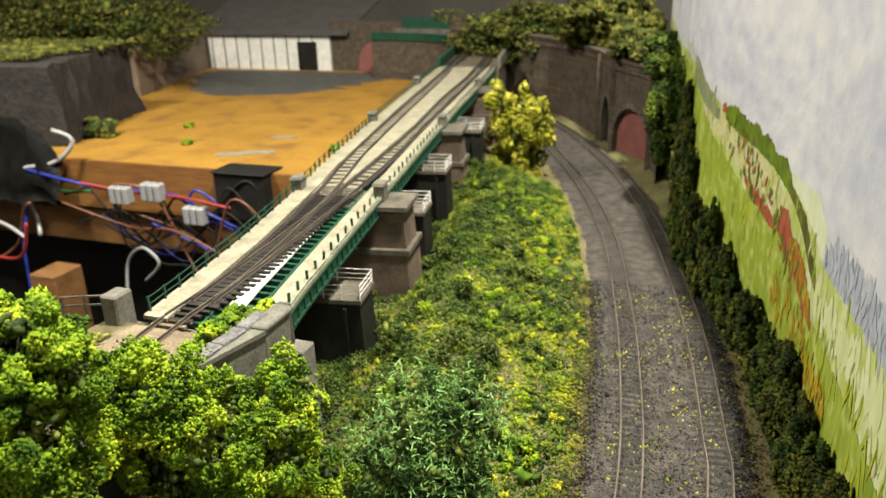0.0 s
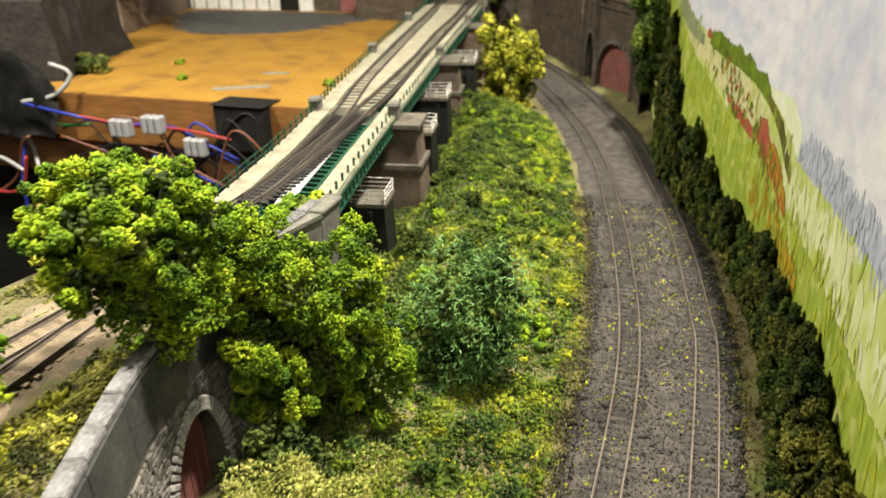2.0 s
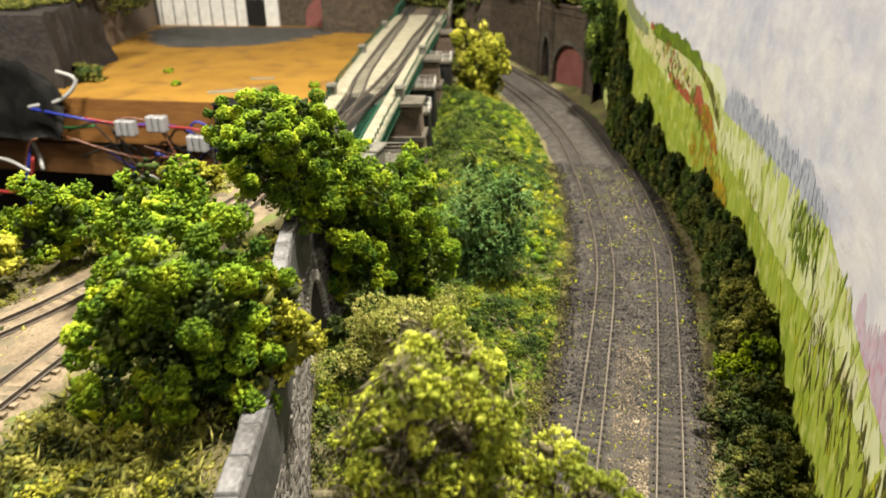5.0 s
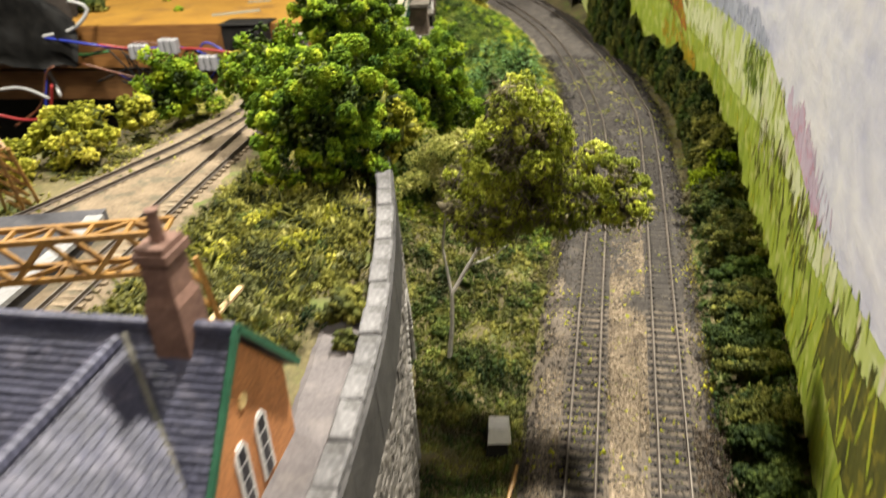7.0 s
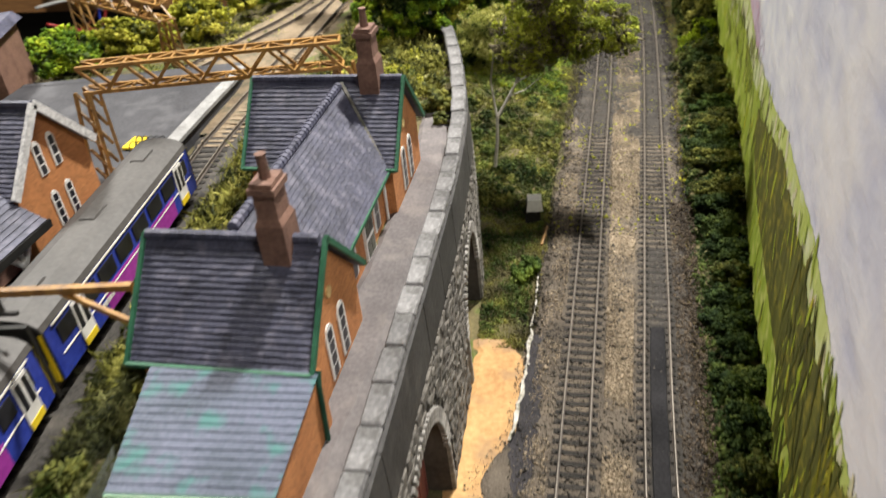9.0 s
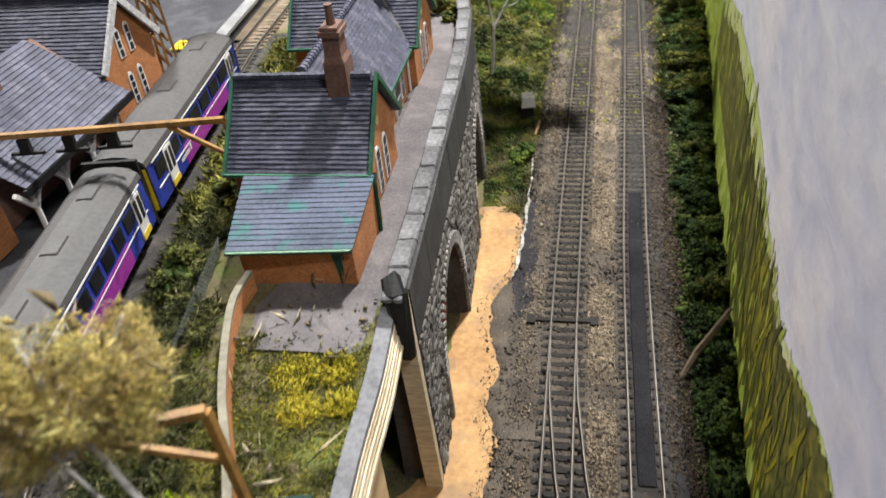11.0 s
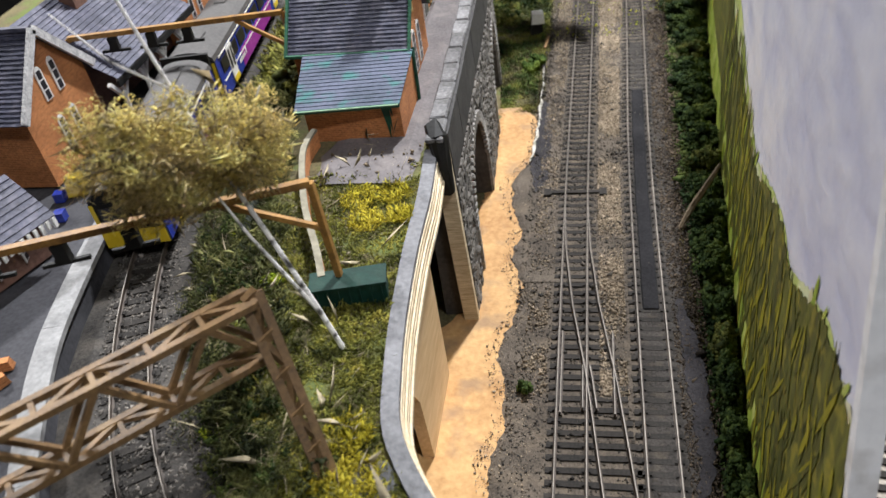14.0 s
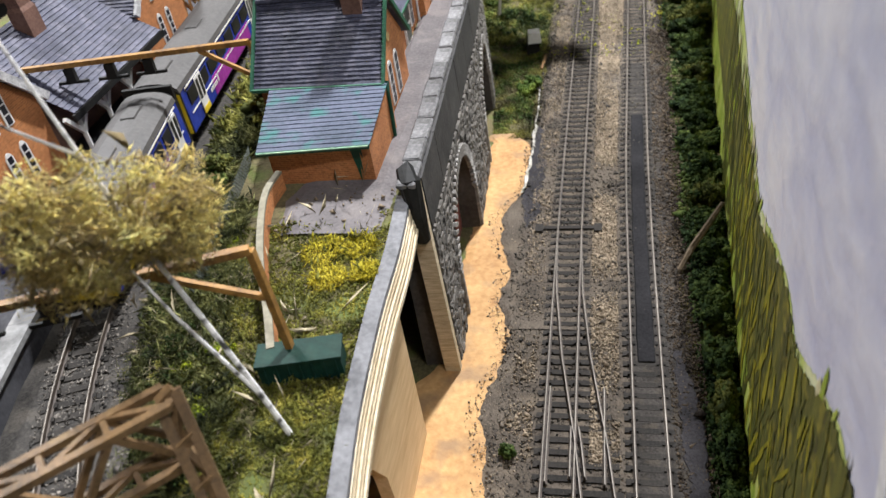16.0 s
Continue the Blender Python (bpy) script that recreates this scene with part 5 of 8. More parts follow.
def house():
    h = thing("station_house", (-98, -225, 66), "orange brick station house with slate roofs and green trim", "house")
    ax0, ax1 = -117, -79
    g = 68.5

    def wing(y0, y1, apex, eave, x0, x1, courses):
        mid = (y0 + y1) / 2
        bm = bmesh.new()
        prism(bm, [(0, y0, g), (0, y1, g), (0, y1, eave), (0, mid, apex - 1), (0, y0, eave)], (x0, 0, 0), (x1, 0, 0))
        part("wing_wall", bm, M_BRICK, h)
        slope(h, (x0 - 1.5, y0 - 2.5, eave - 2), (x1 + 1.8, y0 - 2.5, eave - 2), (x1 + 1.8, mid, apex), (x0 - 1.5, mid, apex), courses, M_SLATE)
        slope(h, (x0 - 1.5, y1 + 2.5, eave - 2), (x1 + 1.8, y1 + 2.5, eave - 2), (x1 + 1.8, mid, apex), (x0 - 1.5, mid, apex), courses, M_SLATE)
        bm = bmesh.new()
        for k in range(int((x1 - x0 + 3) / 2)):
            xx = x0 - 1.3 + 2 * k
            tube(bm, [(xx, mid, apex + 0.3), (xx + 1.85, mid, apex + 0.3)], [1.3, 1.15], 8)
        part("ridge_tiles", bm, M_SLATE, h)
        for xx in (x0 - 1.7, x1 + 2.0):
            for ya in (y0 - 2.7, y1 + 2.7):
                bm = bmesh.new()
                beam(bm, (xx, ya, eave - 1.4), (xx, mid, apex + 0.6), 0.9, 1.4)
                part("bargeboard", bm, M_CREST, h, "green bargeboard")
        bm = bmesh.new()
        beam(bm, (x0 - 1.5, y0 - 3.0, eave - 1.0), (x1 + 1.8, y0 - 3.0, eave - 1.0), 0.8, 0.9)
        part("gutter", bm, M_CREST, h, "green gutter")
        for dy in (-3.4, 3.4):
            lancet(h, (x1, mid + dy * 1.25, g + 3.0), (0, 1, 0), 14.5, 4.6, (1, 0, 0), 4)
        bm = bmesh.new()
        prism(bm, [Vector((x1, mid + 1.5 * math.cos(a), eave + 5 + 1.5 * math.sin(a))) for a in np.linspace(0, 6.283, 9)[:-1]], (-0.3, 0, 0), (0.35, 0, 0))
        part("vent", bm, M_YELLOWST, h, "round sandstone vent")

    wing(-273, -238, 105.5, 87, ax0, ax1, 21)
    wing(-186, -151, 106.5, 87, -127, -82, 21)
    # middle range
    bm = bmesh.new()
    prism(bm, [(-114, 0, g), (-85, 0, g), (-85, 0, 87), (-99.5, 0, 104), (-114, 0, 87)], (0, -240, 0), (0, -180, 0))
    part("middle_wall", bm, M_BRICK, h)
    slope(h, (-82.5, -244, 85.5), (-82.5, -187.5, 85.5), (-99.5, -170, 105.5), (-99.5, -256, 105.5), 20, M_SLATE)
    slope(h, (-116.5, -244, 85.5), (-116.5, -187.5, 85.5), (-99.5, -170, 105.5), (-99.5, -256, 105.5), 20, M_SLATE)
    bm = bmesh.new()
    for k in range(38):
        yy = -252 + 2.1 * k
        tube(bm, [(-99.5, yy, 105.8), (-99.5, yy + 1.9, 105.8)], [1.4, 1.2], 8)
    part("ridge_tiles", bm, M_SLATE, h)
    bm = bmesh.new()
    beam(bm, (-82.2, -238, 85.4), (-82.2, -188, 85.4), 0.8, 0.9)
    part("gutter", bm, M_CREST, h, "green gutter")
    bm = bmesh.new()
    beam(bm, (-83.5, -187.4, 86.3), (-99.2, -170.6, 106.2), 1.0, 0.8)
    part("valley_flashing", bm, M_CONC, h, "pale flashing along the roof valley")
    bm = bmesh.new()
    tube(bm, [(-84.2, -189.2, 85), (-84.2, -189.2, 69)], 0.5, 6)
    part("downpipe", bm, M_WHITE, h, "white downpipe")
    for y, ht in ((-198, 12), (-222.5, 12), (-233, 11)):
        lancet(h, (-85, y, g + 3), (0, 1, 0), ht, 5.2, (1, 0, 0), 2)
    bm = bmesh.new()
    box(bm, -85.3, -212, g, -84.2, -204, g + 14.5)
    door = part("door", bm, M_WHITE, h, "white panelled door")
    for z0 in (1.5, 8):
        for y0 in (-211.2, -207.7):
            bm = bmesh.new()
            box(bm, -84.3, y0, g + z0, -84.0, y0 + 2.9, g + z0 + 5)
            part("door_panel", bm, M_CONC, door)
    chimney(h, -87, -256, 101, 126)
    chimney(h, -90, -168.5, 102, 128)
    # lean-to
    bm = bmesh.new()
    prism(bm, [(0, -301.5, g), (0, -272.8, g), (0, -272.8, 85.2), (0, -301.5, 80.8)], (-106.4, 0, 0), (-76.2, 0, 0))
    part("lean_to_wall", bm, M_BRICK, h, "orange brick lean-to")
    slope(h, (-108, -304.8, 81.6), (-75.7, -302.4, 81.6), (-75.7, -274.4, 86.2), (-112.5, -276.5, 86.2), 15, M_TEAL, "lean_to_slate", 0.35)
    bm = bmesh.new()
    beam(bm, (-108, -305.2, 81.5), (-75.7, -302.8, 81.5), 0.7, 1.1)
    part("gutter", bm, M_GREEN, h, "dark green gutter")
    bm = bmesh.new()
    beam(bm, (-107.6, -305.7, 81.9), (-76, -303.2, 81.9), 0.25, 0.35)
    part("gutter_edge", bm, M_PALEGREEN, h, "worn pale green gutter edge")
    bm = bmesh.new()
    tube(bm, [(-75.9, -274.6, 86.5), (-75.7, -276.2, 84), (-75.6, -278, 69)], 0.6, 7)
    part("downpipe", bm, M_GREEN, h, "dark green downpipe")
    bm = bmesh.new()
    for k, (w, drop) in enumerate(((0.5, 6), (0.8, 12), (0.6, 9), (0.4, 4))):
        xx = -81.6 + k * 0.8
        prism(bm, [(xx - w, 0, 81), (xx + w, 0, 81), (xx + w * 0.7 + 0.3, 0, 81 - drop * 0.6), (xx + 0.5, 0, 81 - drop), (xx - w * 0.5 + 0.2, 0, 81 - drop * 0.5)], (0, -301.62 - k * 0.03, 0), (0, -301.4, 0))
    part("paint_drip", bm, M_GREEN, h, "green paint drips")
    return h


house()


def station_building():
    """The platform building across the track, with two gabled wings and a bracketed canopy."""
    h = thing("platform_building", (-215, -250, 66), "orange brick platform building with slate roofs and white brackets", "station building")
    g, x1, x0 = 66.5, -187, -236
    M_LACE = surface("speckled_white_bargeboard", (0.25, 0.25, 0.26), (0.75, 0.74, 0.72), 0.7, 2, 0.7, 0.8)

    def wing(mid, hw, apex, eave):
        bm = bmesh.new()
        prism(bm, [(0, mid - hw, g), (0, mid + hw, g), (0, mid + hw, eave), (0, mid, apex - 1), (0, mid - hw, eave)], (x0, 0, 0), (x1, 0, 0))
        part("wing_wall", bm, M_BRICK, h)
        for s in (-1, 1):
            slope(h, (x0, mid + s * (hw + 2.5), eave - 2), (x1 + 2, mid + s * (hw + 2.5), eave - 2), (x1 + 2, mid, apex), (x0, mid, apex), 20, M_SLATE)
            bm = bmesh.new()
            beam(bm, (x1 + 2.2, mid + s * (hw + 2.7), eave - 1.6), (x1 + 2.2, mid, apex + 0.4), 1.2, 2.6)
            part("bargeboard", bm, M_LACE, h, "pierced white bargeboard")
        bm = bmesh.new()
        tube(bm, [(x0, mid, apex + 0.3), (x1 + 2, mid, apex + 0.3)], 1.3, 8)
        part("ridge_tiles", bm, M_SLATE, h)
        for dy in (-3.6, 3.6):
            lancet(h, (x1, mid + dy, eave - 2), (0, 1, 0), 11, 3.4, (1, 0, 0))
            lancet(h, (x1, mid + dy, g + 6), (0, 1, 0), 12, 3.4, (1, 0, 0), 4)

    wing(-301, 18, 111, 92)
    wing(-198, 18, 111, 92)
    bm = bmesh.new()
    prism(bm, [(x0, 0, g), (x1 - 6, 0, g), (x1 - 6, 0, 88), (x1 - 24, 0, 103), (x0, 0, 88)], (0, -285, 0), (0, -214, 0))
    part("middle_wall", bm, M_CHIM, h)
    slope(h, (x1 + 9, -281, 84), (x1 + 9, -218, 84), (x1 - 24, -218, 104), (x1 - 24, -281, 104), 20, M_SLATE)
    for y in (-278, -262, -246, -230):
        bm = bmesh.new()
        tube(bm, [(x1 + 7, y, g), (x1 + 7, y, 84)], 0.8, 6)
        post = part("canopy_post", bm, M_WHITE, h, "white canopy post")
        for s in (-1, 1):
            bm = bmesh.new()
            beam(bm, (x1 + 7, y, 76), (x1 + 7, y + s * 6, 83.5), 1.4, 1.4)
            part("bracket", bm, M_WHITE, post)
    bm = bmesh.new()
    box(bm, x1 + 8.6, -282, 81.6, x1 + 9.6, -217, 84)
    part("valance", bm, M_BLACK, h, "dark canopy edge")
    chimney(h, -205, -250, 98, 122)
    return h


station_building()


def shelter():
    s = thing("platform_shelter", (-182, -362, 66), "small brick shelter with slate roof and white valance", "shelter")
    bm = bmesh.new()
    obox(bm, (-184, -362, 73.5), (20, 30, 14), -22)
    part("wall", bm, M_CHIM, s, "dark brick wall")
    c, k = math.cos(radians(-22)), math.sin(radians(-22))
    at = lambda i, j, z: (-184 + i * c - j * k, -362 + i * k + j * c, z)
    slope(s, at(15, -18, 79), at(15, 18, 79), at(0, 18, 89), at(0, -18, 89), 9, M_SLATE)
    slope(s, at(-15, -18, 79), at(-15, 18, 79), at(0, 18, 89), at(0, -18, 89), 9, M_SLATE)
    for j in range(-17, 18, 2):
        bm = bmesh.new()
        beam(bm, at(15.2, j, 79), at(15.2, j, 75.6 + (j % 4) * 0.3), 0.5, 1.2)
        part("valance_board", bm, M_WHITE, s)
    for j in (-8, 0, 8):
        lancet(s, at(10, j, 70), (-k * -1, c, 0), 6, 4.5, (c, k, 0), 2)
    return s


shelter()


# ---- platform ----
def platform():
    p = thing("platform", (-200, -260, 57), "grey station platform with white edge", "platform", kind="structure")
    ys = [-444, -425, -405, -385, -365, -345, -300, -250, -200, -150, -100, -60, -40]
    xs = [-119, -131, -141, -149, -154, -158, -166, -174, -181, -185, -188, -190, -194]
    way = spline([(x, y, 57) for x, y in zip(xs, ys)], 6)
    bm = bmesh.new()
    sweep(bm, way, [(-0.6, 0), (-0.6, 8.6), (-110, 8.6), (-110, 0)])
    part("surface", bm, M_PLATFORM, p)
    for i in range(0, len(way) - 4, 4):
        bm = bmesh.new()
        sweep(bm, way[i:i + 5], [(0.6, 7.4), (0.6, 9.0), (-5.4, 9.0), (-5.4, 7.4)])
        part("edge_slab", bm, M_EDGESLAB, p)
    return p


M_EDGESLAB = surface("worn_white_platform_edge", (0.15, 0.15, 0.15), (0.31, 0.308, 0.302), 1.2, 9, 0.6, 0.3, stain=(0.12, 0.115, 0.11), stain_amount=0.4)
M_PLATFORM = surface("grey_platform_paint", (0.025, 0.025, 0.029), (0.06, 0.06, 0.067), 1.2, 22, 0.75, 0.25, stain=(0.14, 0.14, 0.15), stain_amount=0.3, spec=0.3)
platform()


# ---- railcar ----
M_BLUE = surface("blue_coach_paint", (0.015, 0.025, 0.2), (0.035, 0.06, 0.36), 2, 20, 0.25, 0.05)
M_PURPLE = surface("purple_coach_paint", (0.2, 0.02, 0.2), (0.36, 0.05, 0.34), 2, 20, 0.25, 0.05)
M_ROOFGREY = surface("grey_coach_roof", (0.045, 0.042, 0.04), (0.085, 0.08, 0.076), 1.5, 18, 0.6, 0.2)
M_YELLOW = surface("yellow_paint", (0.6, 0.42, 0.01), (0.8, 0.6, 0.03), 2, 10, 0.35, 0.1)


def rail_coach(p, q, swoosh, label):
    """One railcar coach from floor point p to q."""
    p, q = Vector(p), Vector(q)
    d = (q - p).normalized()
    r = Vector((d.y, -d.x, 0))
    length = (q - p).length
    c = thing("railcar", p, label, "railcar", "two-car train")
    z = p.z
    pt = lambda s, o, h: p + d * s + r * o + Vector((0, 0, h))

    def shell(name, s0, s1, prof, mat, label=""):
        bm = bmesh.new()
        rings = [[bm.verts.new(pt(s, o, h)) for o, h in prof] for s in (s0, s1)]
        n = len(prof)
        for k in range(n):
            bm.faces.new((rings[0][k], rings[0][(k + 1) % n], rings[1][(k + 1) % n], rings[1][k]))
        bm.faces.new(rings[0][::-1])
        bm.faces.new(rings[1])
        return part(name, bm, mat, c, label)

    w = 9.4
    body = [(-w, 5), (w, 5), (w, 12), (w - 0.3, 20.5), (-w + 0.3, 20.5), (-w, 12)]
    shell("body", 0.8, length - 0.8, body, M_BLUE, "blue coach body")
    shell("body_band", length * swoosh[0], length * swoosh[1], [(-w - 0.12, 5.2), (w + 0.12, 5.2), (w + 0.12, 12.0), (-w - 0.12, 12.0)], M_PURPLE, "purple livery band")
    shell("roof", 0.3, length - 0.3, [(-w + 0.1, 20.4), (w - 0.1, 20.4), (w - 0.7, 22.0), (w - 3, 23.6), (w - 6, 24.4), (0, 24.6), (-w + 6, 24.4), (-w + 3, 23.6), (-w + 0.7, 22.0)], M_ROOFGREY, "grey curved roof")
    for s in (0.0, length - 0.9):
        shell("coach_end", s, s + 0.9, [(-w + 0.2, 5), (w - 0.2, 5), (w - 0.2, 20), (w - 3, 23.2), (0, 24.2), (-w + 3, 23.2), (-w + 0.2, 20)], M_BLACK, "black cab end")
        e0, e1 = (s - 0.25, s) if s < 1 else (s + 0.9, s + 1.15)
        shell("cab_panel", e0, e1, [(-w + 0.3, 5.2), (w - 0.3, 5.2), (w - 0.3, 10.6), (-w + 0.3, 10.6)], M_YELLOW, "yellow lower cab panel")
        for o in (-w + 0.9, w - 0.9):
            shell("corner_pillar", e0, e1, [(o - 0.6, 10.6), (o + 0.6, 10.6), (o + 0.5, 20), (o - 0.5, 20)], M_YELLOW, "yellow corner pillar")
        for o in (-5, 0, 5):
            shell("cab_window", e0, e1, [(o - 2, 12.5), (o + 2, 12.5), (o + 1.9, 18.5), (o - 1.9, 18.5)], M_WINDOW)
    shell("underframe", 6, length - 6, [(-6.5, 1.5), (6.5, 1.5), (7.5, 5), (-7.5, 5)], M_BLACK, "black underframe")
    for s in (14, length - 14):
        for o in (-4.5, 4.5):
            bm = bmesh.new()
            tube(bm, [pt(s, o - 0.8, 2.6), pt(s, o + 0.8, 2.6)], 2.6, 12)
            part("wheel", bm, M_SLEEPER, c)
    n = 8
    for o in (w, -w):
        sg = 1 if o > 0 else -1
        for k in range(n):
            s0 = 4 + k * (length - 8) / n
            bm = bmesh.new()
            prism(bm, [pt(s0 + a, o + sg * 0.02, h) for a, h in ((1.1, 13.4), ((length - 8) / n - 1.3, 13.4), ((length - 8) / n - 1.3, 18.3), (1.1, 18.3))], r * (sg * -0.2), r * (sg * 0.22))
            part("window", bm, M_WINDOW, c)
        for s0 in (length * 0.12, length * 0.84):
            bm = bmesh.new()
            prism(bm, [pt(s0 + a, o, h) for a, h in ((-3.2, 6), (3.2, 6), (3.2, 19.4), (-3.2, 19.4))], r * (sg * 0.1), r * (sg * 0.38))
            dr = part("door", bm, M_WHITE, c, "white folding door")
            for a in (-1.6, 1.6):
                bm = bmesh.new()
                prism(bm, [pt(s0 + a + b, o, h) for b, h in ((-1, 11), (1, 11), (1, 18.4), (-1, 18.4))], r * (sg * 0.38), r * (sg * 0.48))
                part("door_window", bm, M_WINDOW, dr)
            bm = bmesh.new()
            prism(bm, [pt(s0 + a, o, h) for a, h in ((-3.2, 5.6), (3.2, 5.6), (3.2, 7.6), (-3.2, 7.6))], r * (sg * 0.3), r * (sg * 0.55))
            part("step_plate", bm, M_YELLOW, dr, "yellow step plate")
        for h, t in ((20.0, 0.5), (10.9, 0.35)):
            bm = bmesh.new()
            beam(bm, pt(4, o + sg * 0.12, h), pt(length - 4, o + sg * 0.12, h), 0.25, t)
            part("livery_line", bm, M_WHITE, c, "thin white line")
        bm = bmesh.new()
        for i, a in enumerate((0, 2.2, 3.6, 5.0, 6.4, 7.8, 9.2)):
            prism(bm, [pt(length * 0.66 + a + b, o, hh) for b, hh in ((0, 8.2), (1.0, 8.2), (1.0, 9.6 + (i == 0)), (0, 9.6 + (i == 0)))], r * (sg * 0.1), r * (sg * 0.2))
        part("lettering_bar", bm, M_WHITE, c, "pale lettering bar")
    for s in np.linspace(14, length - 14, 3):
        bm = bmesh.new()
        pp = pt(s, 0, 24.6)
        obox(bm, (pp.x, pp.y, pp.z), (5, 9, 0.8), math.degrees(math.atan2(-d.x, d.y)), 0.85)
        part("roof_vent", bm, M_ROOFGREY, c)
    return c


rail_coach((-172.5, -162, 58.6), (-161.5, -262, 58.6), (0.2, 0.72), "blue and purple railcar coach standing at the platform")
rail_coach((-160.8, -267, 58.6), (-147, -345, 58.6), (0.28, 0.75), "second blue and purple railcar coach with yellow end")
bm = bmesh.new()
obox(bm, (-161.2, -264.5, 71), (13, 4.2, 20), 8)
obox(bm, (-161.2, -264.5, 72), (17, 1.4, 23), 8)
solid("gangway_bellows", bm, M_BLACK, "black gangway between two railcar coaches", "gangway", base=(-161, -264, 61))


# ---- gantries ----
def lattice(bm, p, q, w, h, bays, t=0.9, uprights=True):
    """A box truss from p to q."""
    p, q = Vector(p), Vector(q)
    d = (q - p)
    s = Vector((d.y, -d.x, 0)).normalized() * w / 2
    up = Vector((0, 0, h))
    for a in (s, -s):
        for z in (Vector(), up):
            beam(bm, p + a + z, q + a + z, t, t)
    for k in range(bays):
        u, v = p.lerp(q, k / bays), p.lerp(q, (k + 1) / bays)
        for a in (s, -s):
            beam(bm, (u + a) + (up if k % 2 else Vector()), (v + a) + (Vector() if k % 2 else up), t * 0.8, t * 0.8)
            if uprights:
                beam(bm, u + a, u + a + up, t * 0.8, t * 0.8)
        for z in (Vector(), up):
            beam(bm, (u + z) + (s if k % 2 else -s), (v + z) + (-s if k % 2 else s), t * 0.7, t * 0.7)
            beam(bm, u + z + s, u + z - s, t * 0.7, t * 0.7)


def leg(bm, foot, top, w, t=0.9, rungs=5):
    foot, top = Vector(foot), Vector(top)
    s = Vector((w / 2, 0, 0))
    e = Vector((0, w / 2, 0))
    for a in (s + e, s - e, -s + e, -s - e):
        beam(bm, foot + a * 1.5, top + a, t, t)
    for k in range(rungs):
        u, v = foot.lerp(top, k / rungs), foot.lerp(top, (k + 1) / rungs)
        for a in (e, -e):
            beam(bm, u + a + s, v + a - s, t * 0.7, t * 0.7)
        for a in (s, -s):
            beam(bm, u + a + e, v + a - e, t * 0.7, t * 0.7)


def lattice_gantry(p, q, h, feet, w, bays, label, t=1.15):
    g = thing("signal_gantry", feet[0], label, "gantry", "overhead gantries")
    bm = bmesh.new()
    lattice(bm, p, q, w, h, bays, t, False)
    part("truss", bm, M_GANTRY, g)
    for f, e in zip(feet, (p, q)):
        bm = bmesh.new()
        leg(bm, f, e, w * 0.85, t)
        part("leg", bm, M_GANTRY, g)
    return g


lattice_gantry((-111, -133, 98), (-199, -155, 98), 9, [(-110, -131, 66), (-195, -164, 66)], 6.5, 11, "ochre lattice gantry spanning the station track")
lattice_gantry((-229, -44, 88), (-308, 2, 88), 8, [(-240, -28, 58), (-300, -8, 58)], 6.5, 9, "ochre lattice gantry over the far upper tracks")
def plate_leg(bm, foot, top, across, w, t, holes):
    """A flat leg with lightening holes: two edge bars joined by slanted webs."""
    foot, top, a = Vector(foot), Vector(top), Vector(across).normalized() * w / 2
    for s in (-1, 1):
        beam(bm, foot + a * s * 0.8, top + a * s, t, t * 1.2)
    for k in range(holes + 1):
        u = foot.lerp(top, k / holes)
        beam(bm, u - a * 0.9, u + a * 0.9, t, t * 1.3)
        if k < holes:
            v = foot.lerp(top, (k + 1) / holes)
            beam(bm, u + a * (0.85 if k % 2 else -0.85), v - a * (0.85 if k % 2 else -0.85), t * 0.7, t * 0.9)


# Darker brown than the ochre of the other gantries.
M_DARKGANTRY = surface("dull_brown_gantry", (0.075, 0.045, 0.02), (0.23, 0.135, 0.055), 0.9, 8, 0.55, 0.3, stain=(0.3, 0.2, 0.08), stain_amount=0.35)
g4 = thing("signal_gantry", (-67, -424, 69), "dull brown lattice gantry standing on the grassy bank", "gantry", "overhead gantries")
bm = bmesh.new()
lattice(bm, (-80, -406, 88), (-150, -472, 88), 4.5, 13, 10, 1.35, False)
part("truss", bm, M_DARKGANTRY, g4)
bm = bmesh.new()
plate_leg(bm, (-68.5, -421.5, 68.5), (-80, -406, 101), (0.7, 0.7, 0.4), 3.4, 1.6, 5)
part("leg", bm, M_DARKGANTRY, g4)
bm = bmesh.new()
plate_leg(bm, (-156, -478, 58), (-150, -472, 101), (1, 0.5, 0.2), 4.2, 1.1, 6)
part("leg", bm, M_DARKGANTRY, g4)


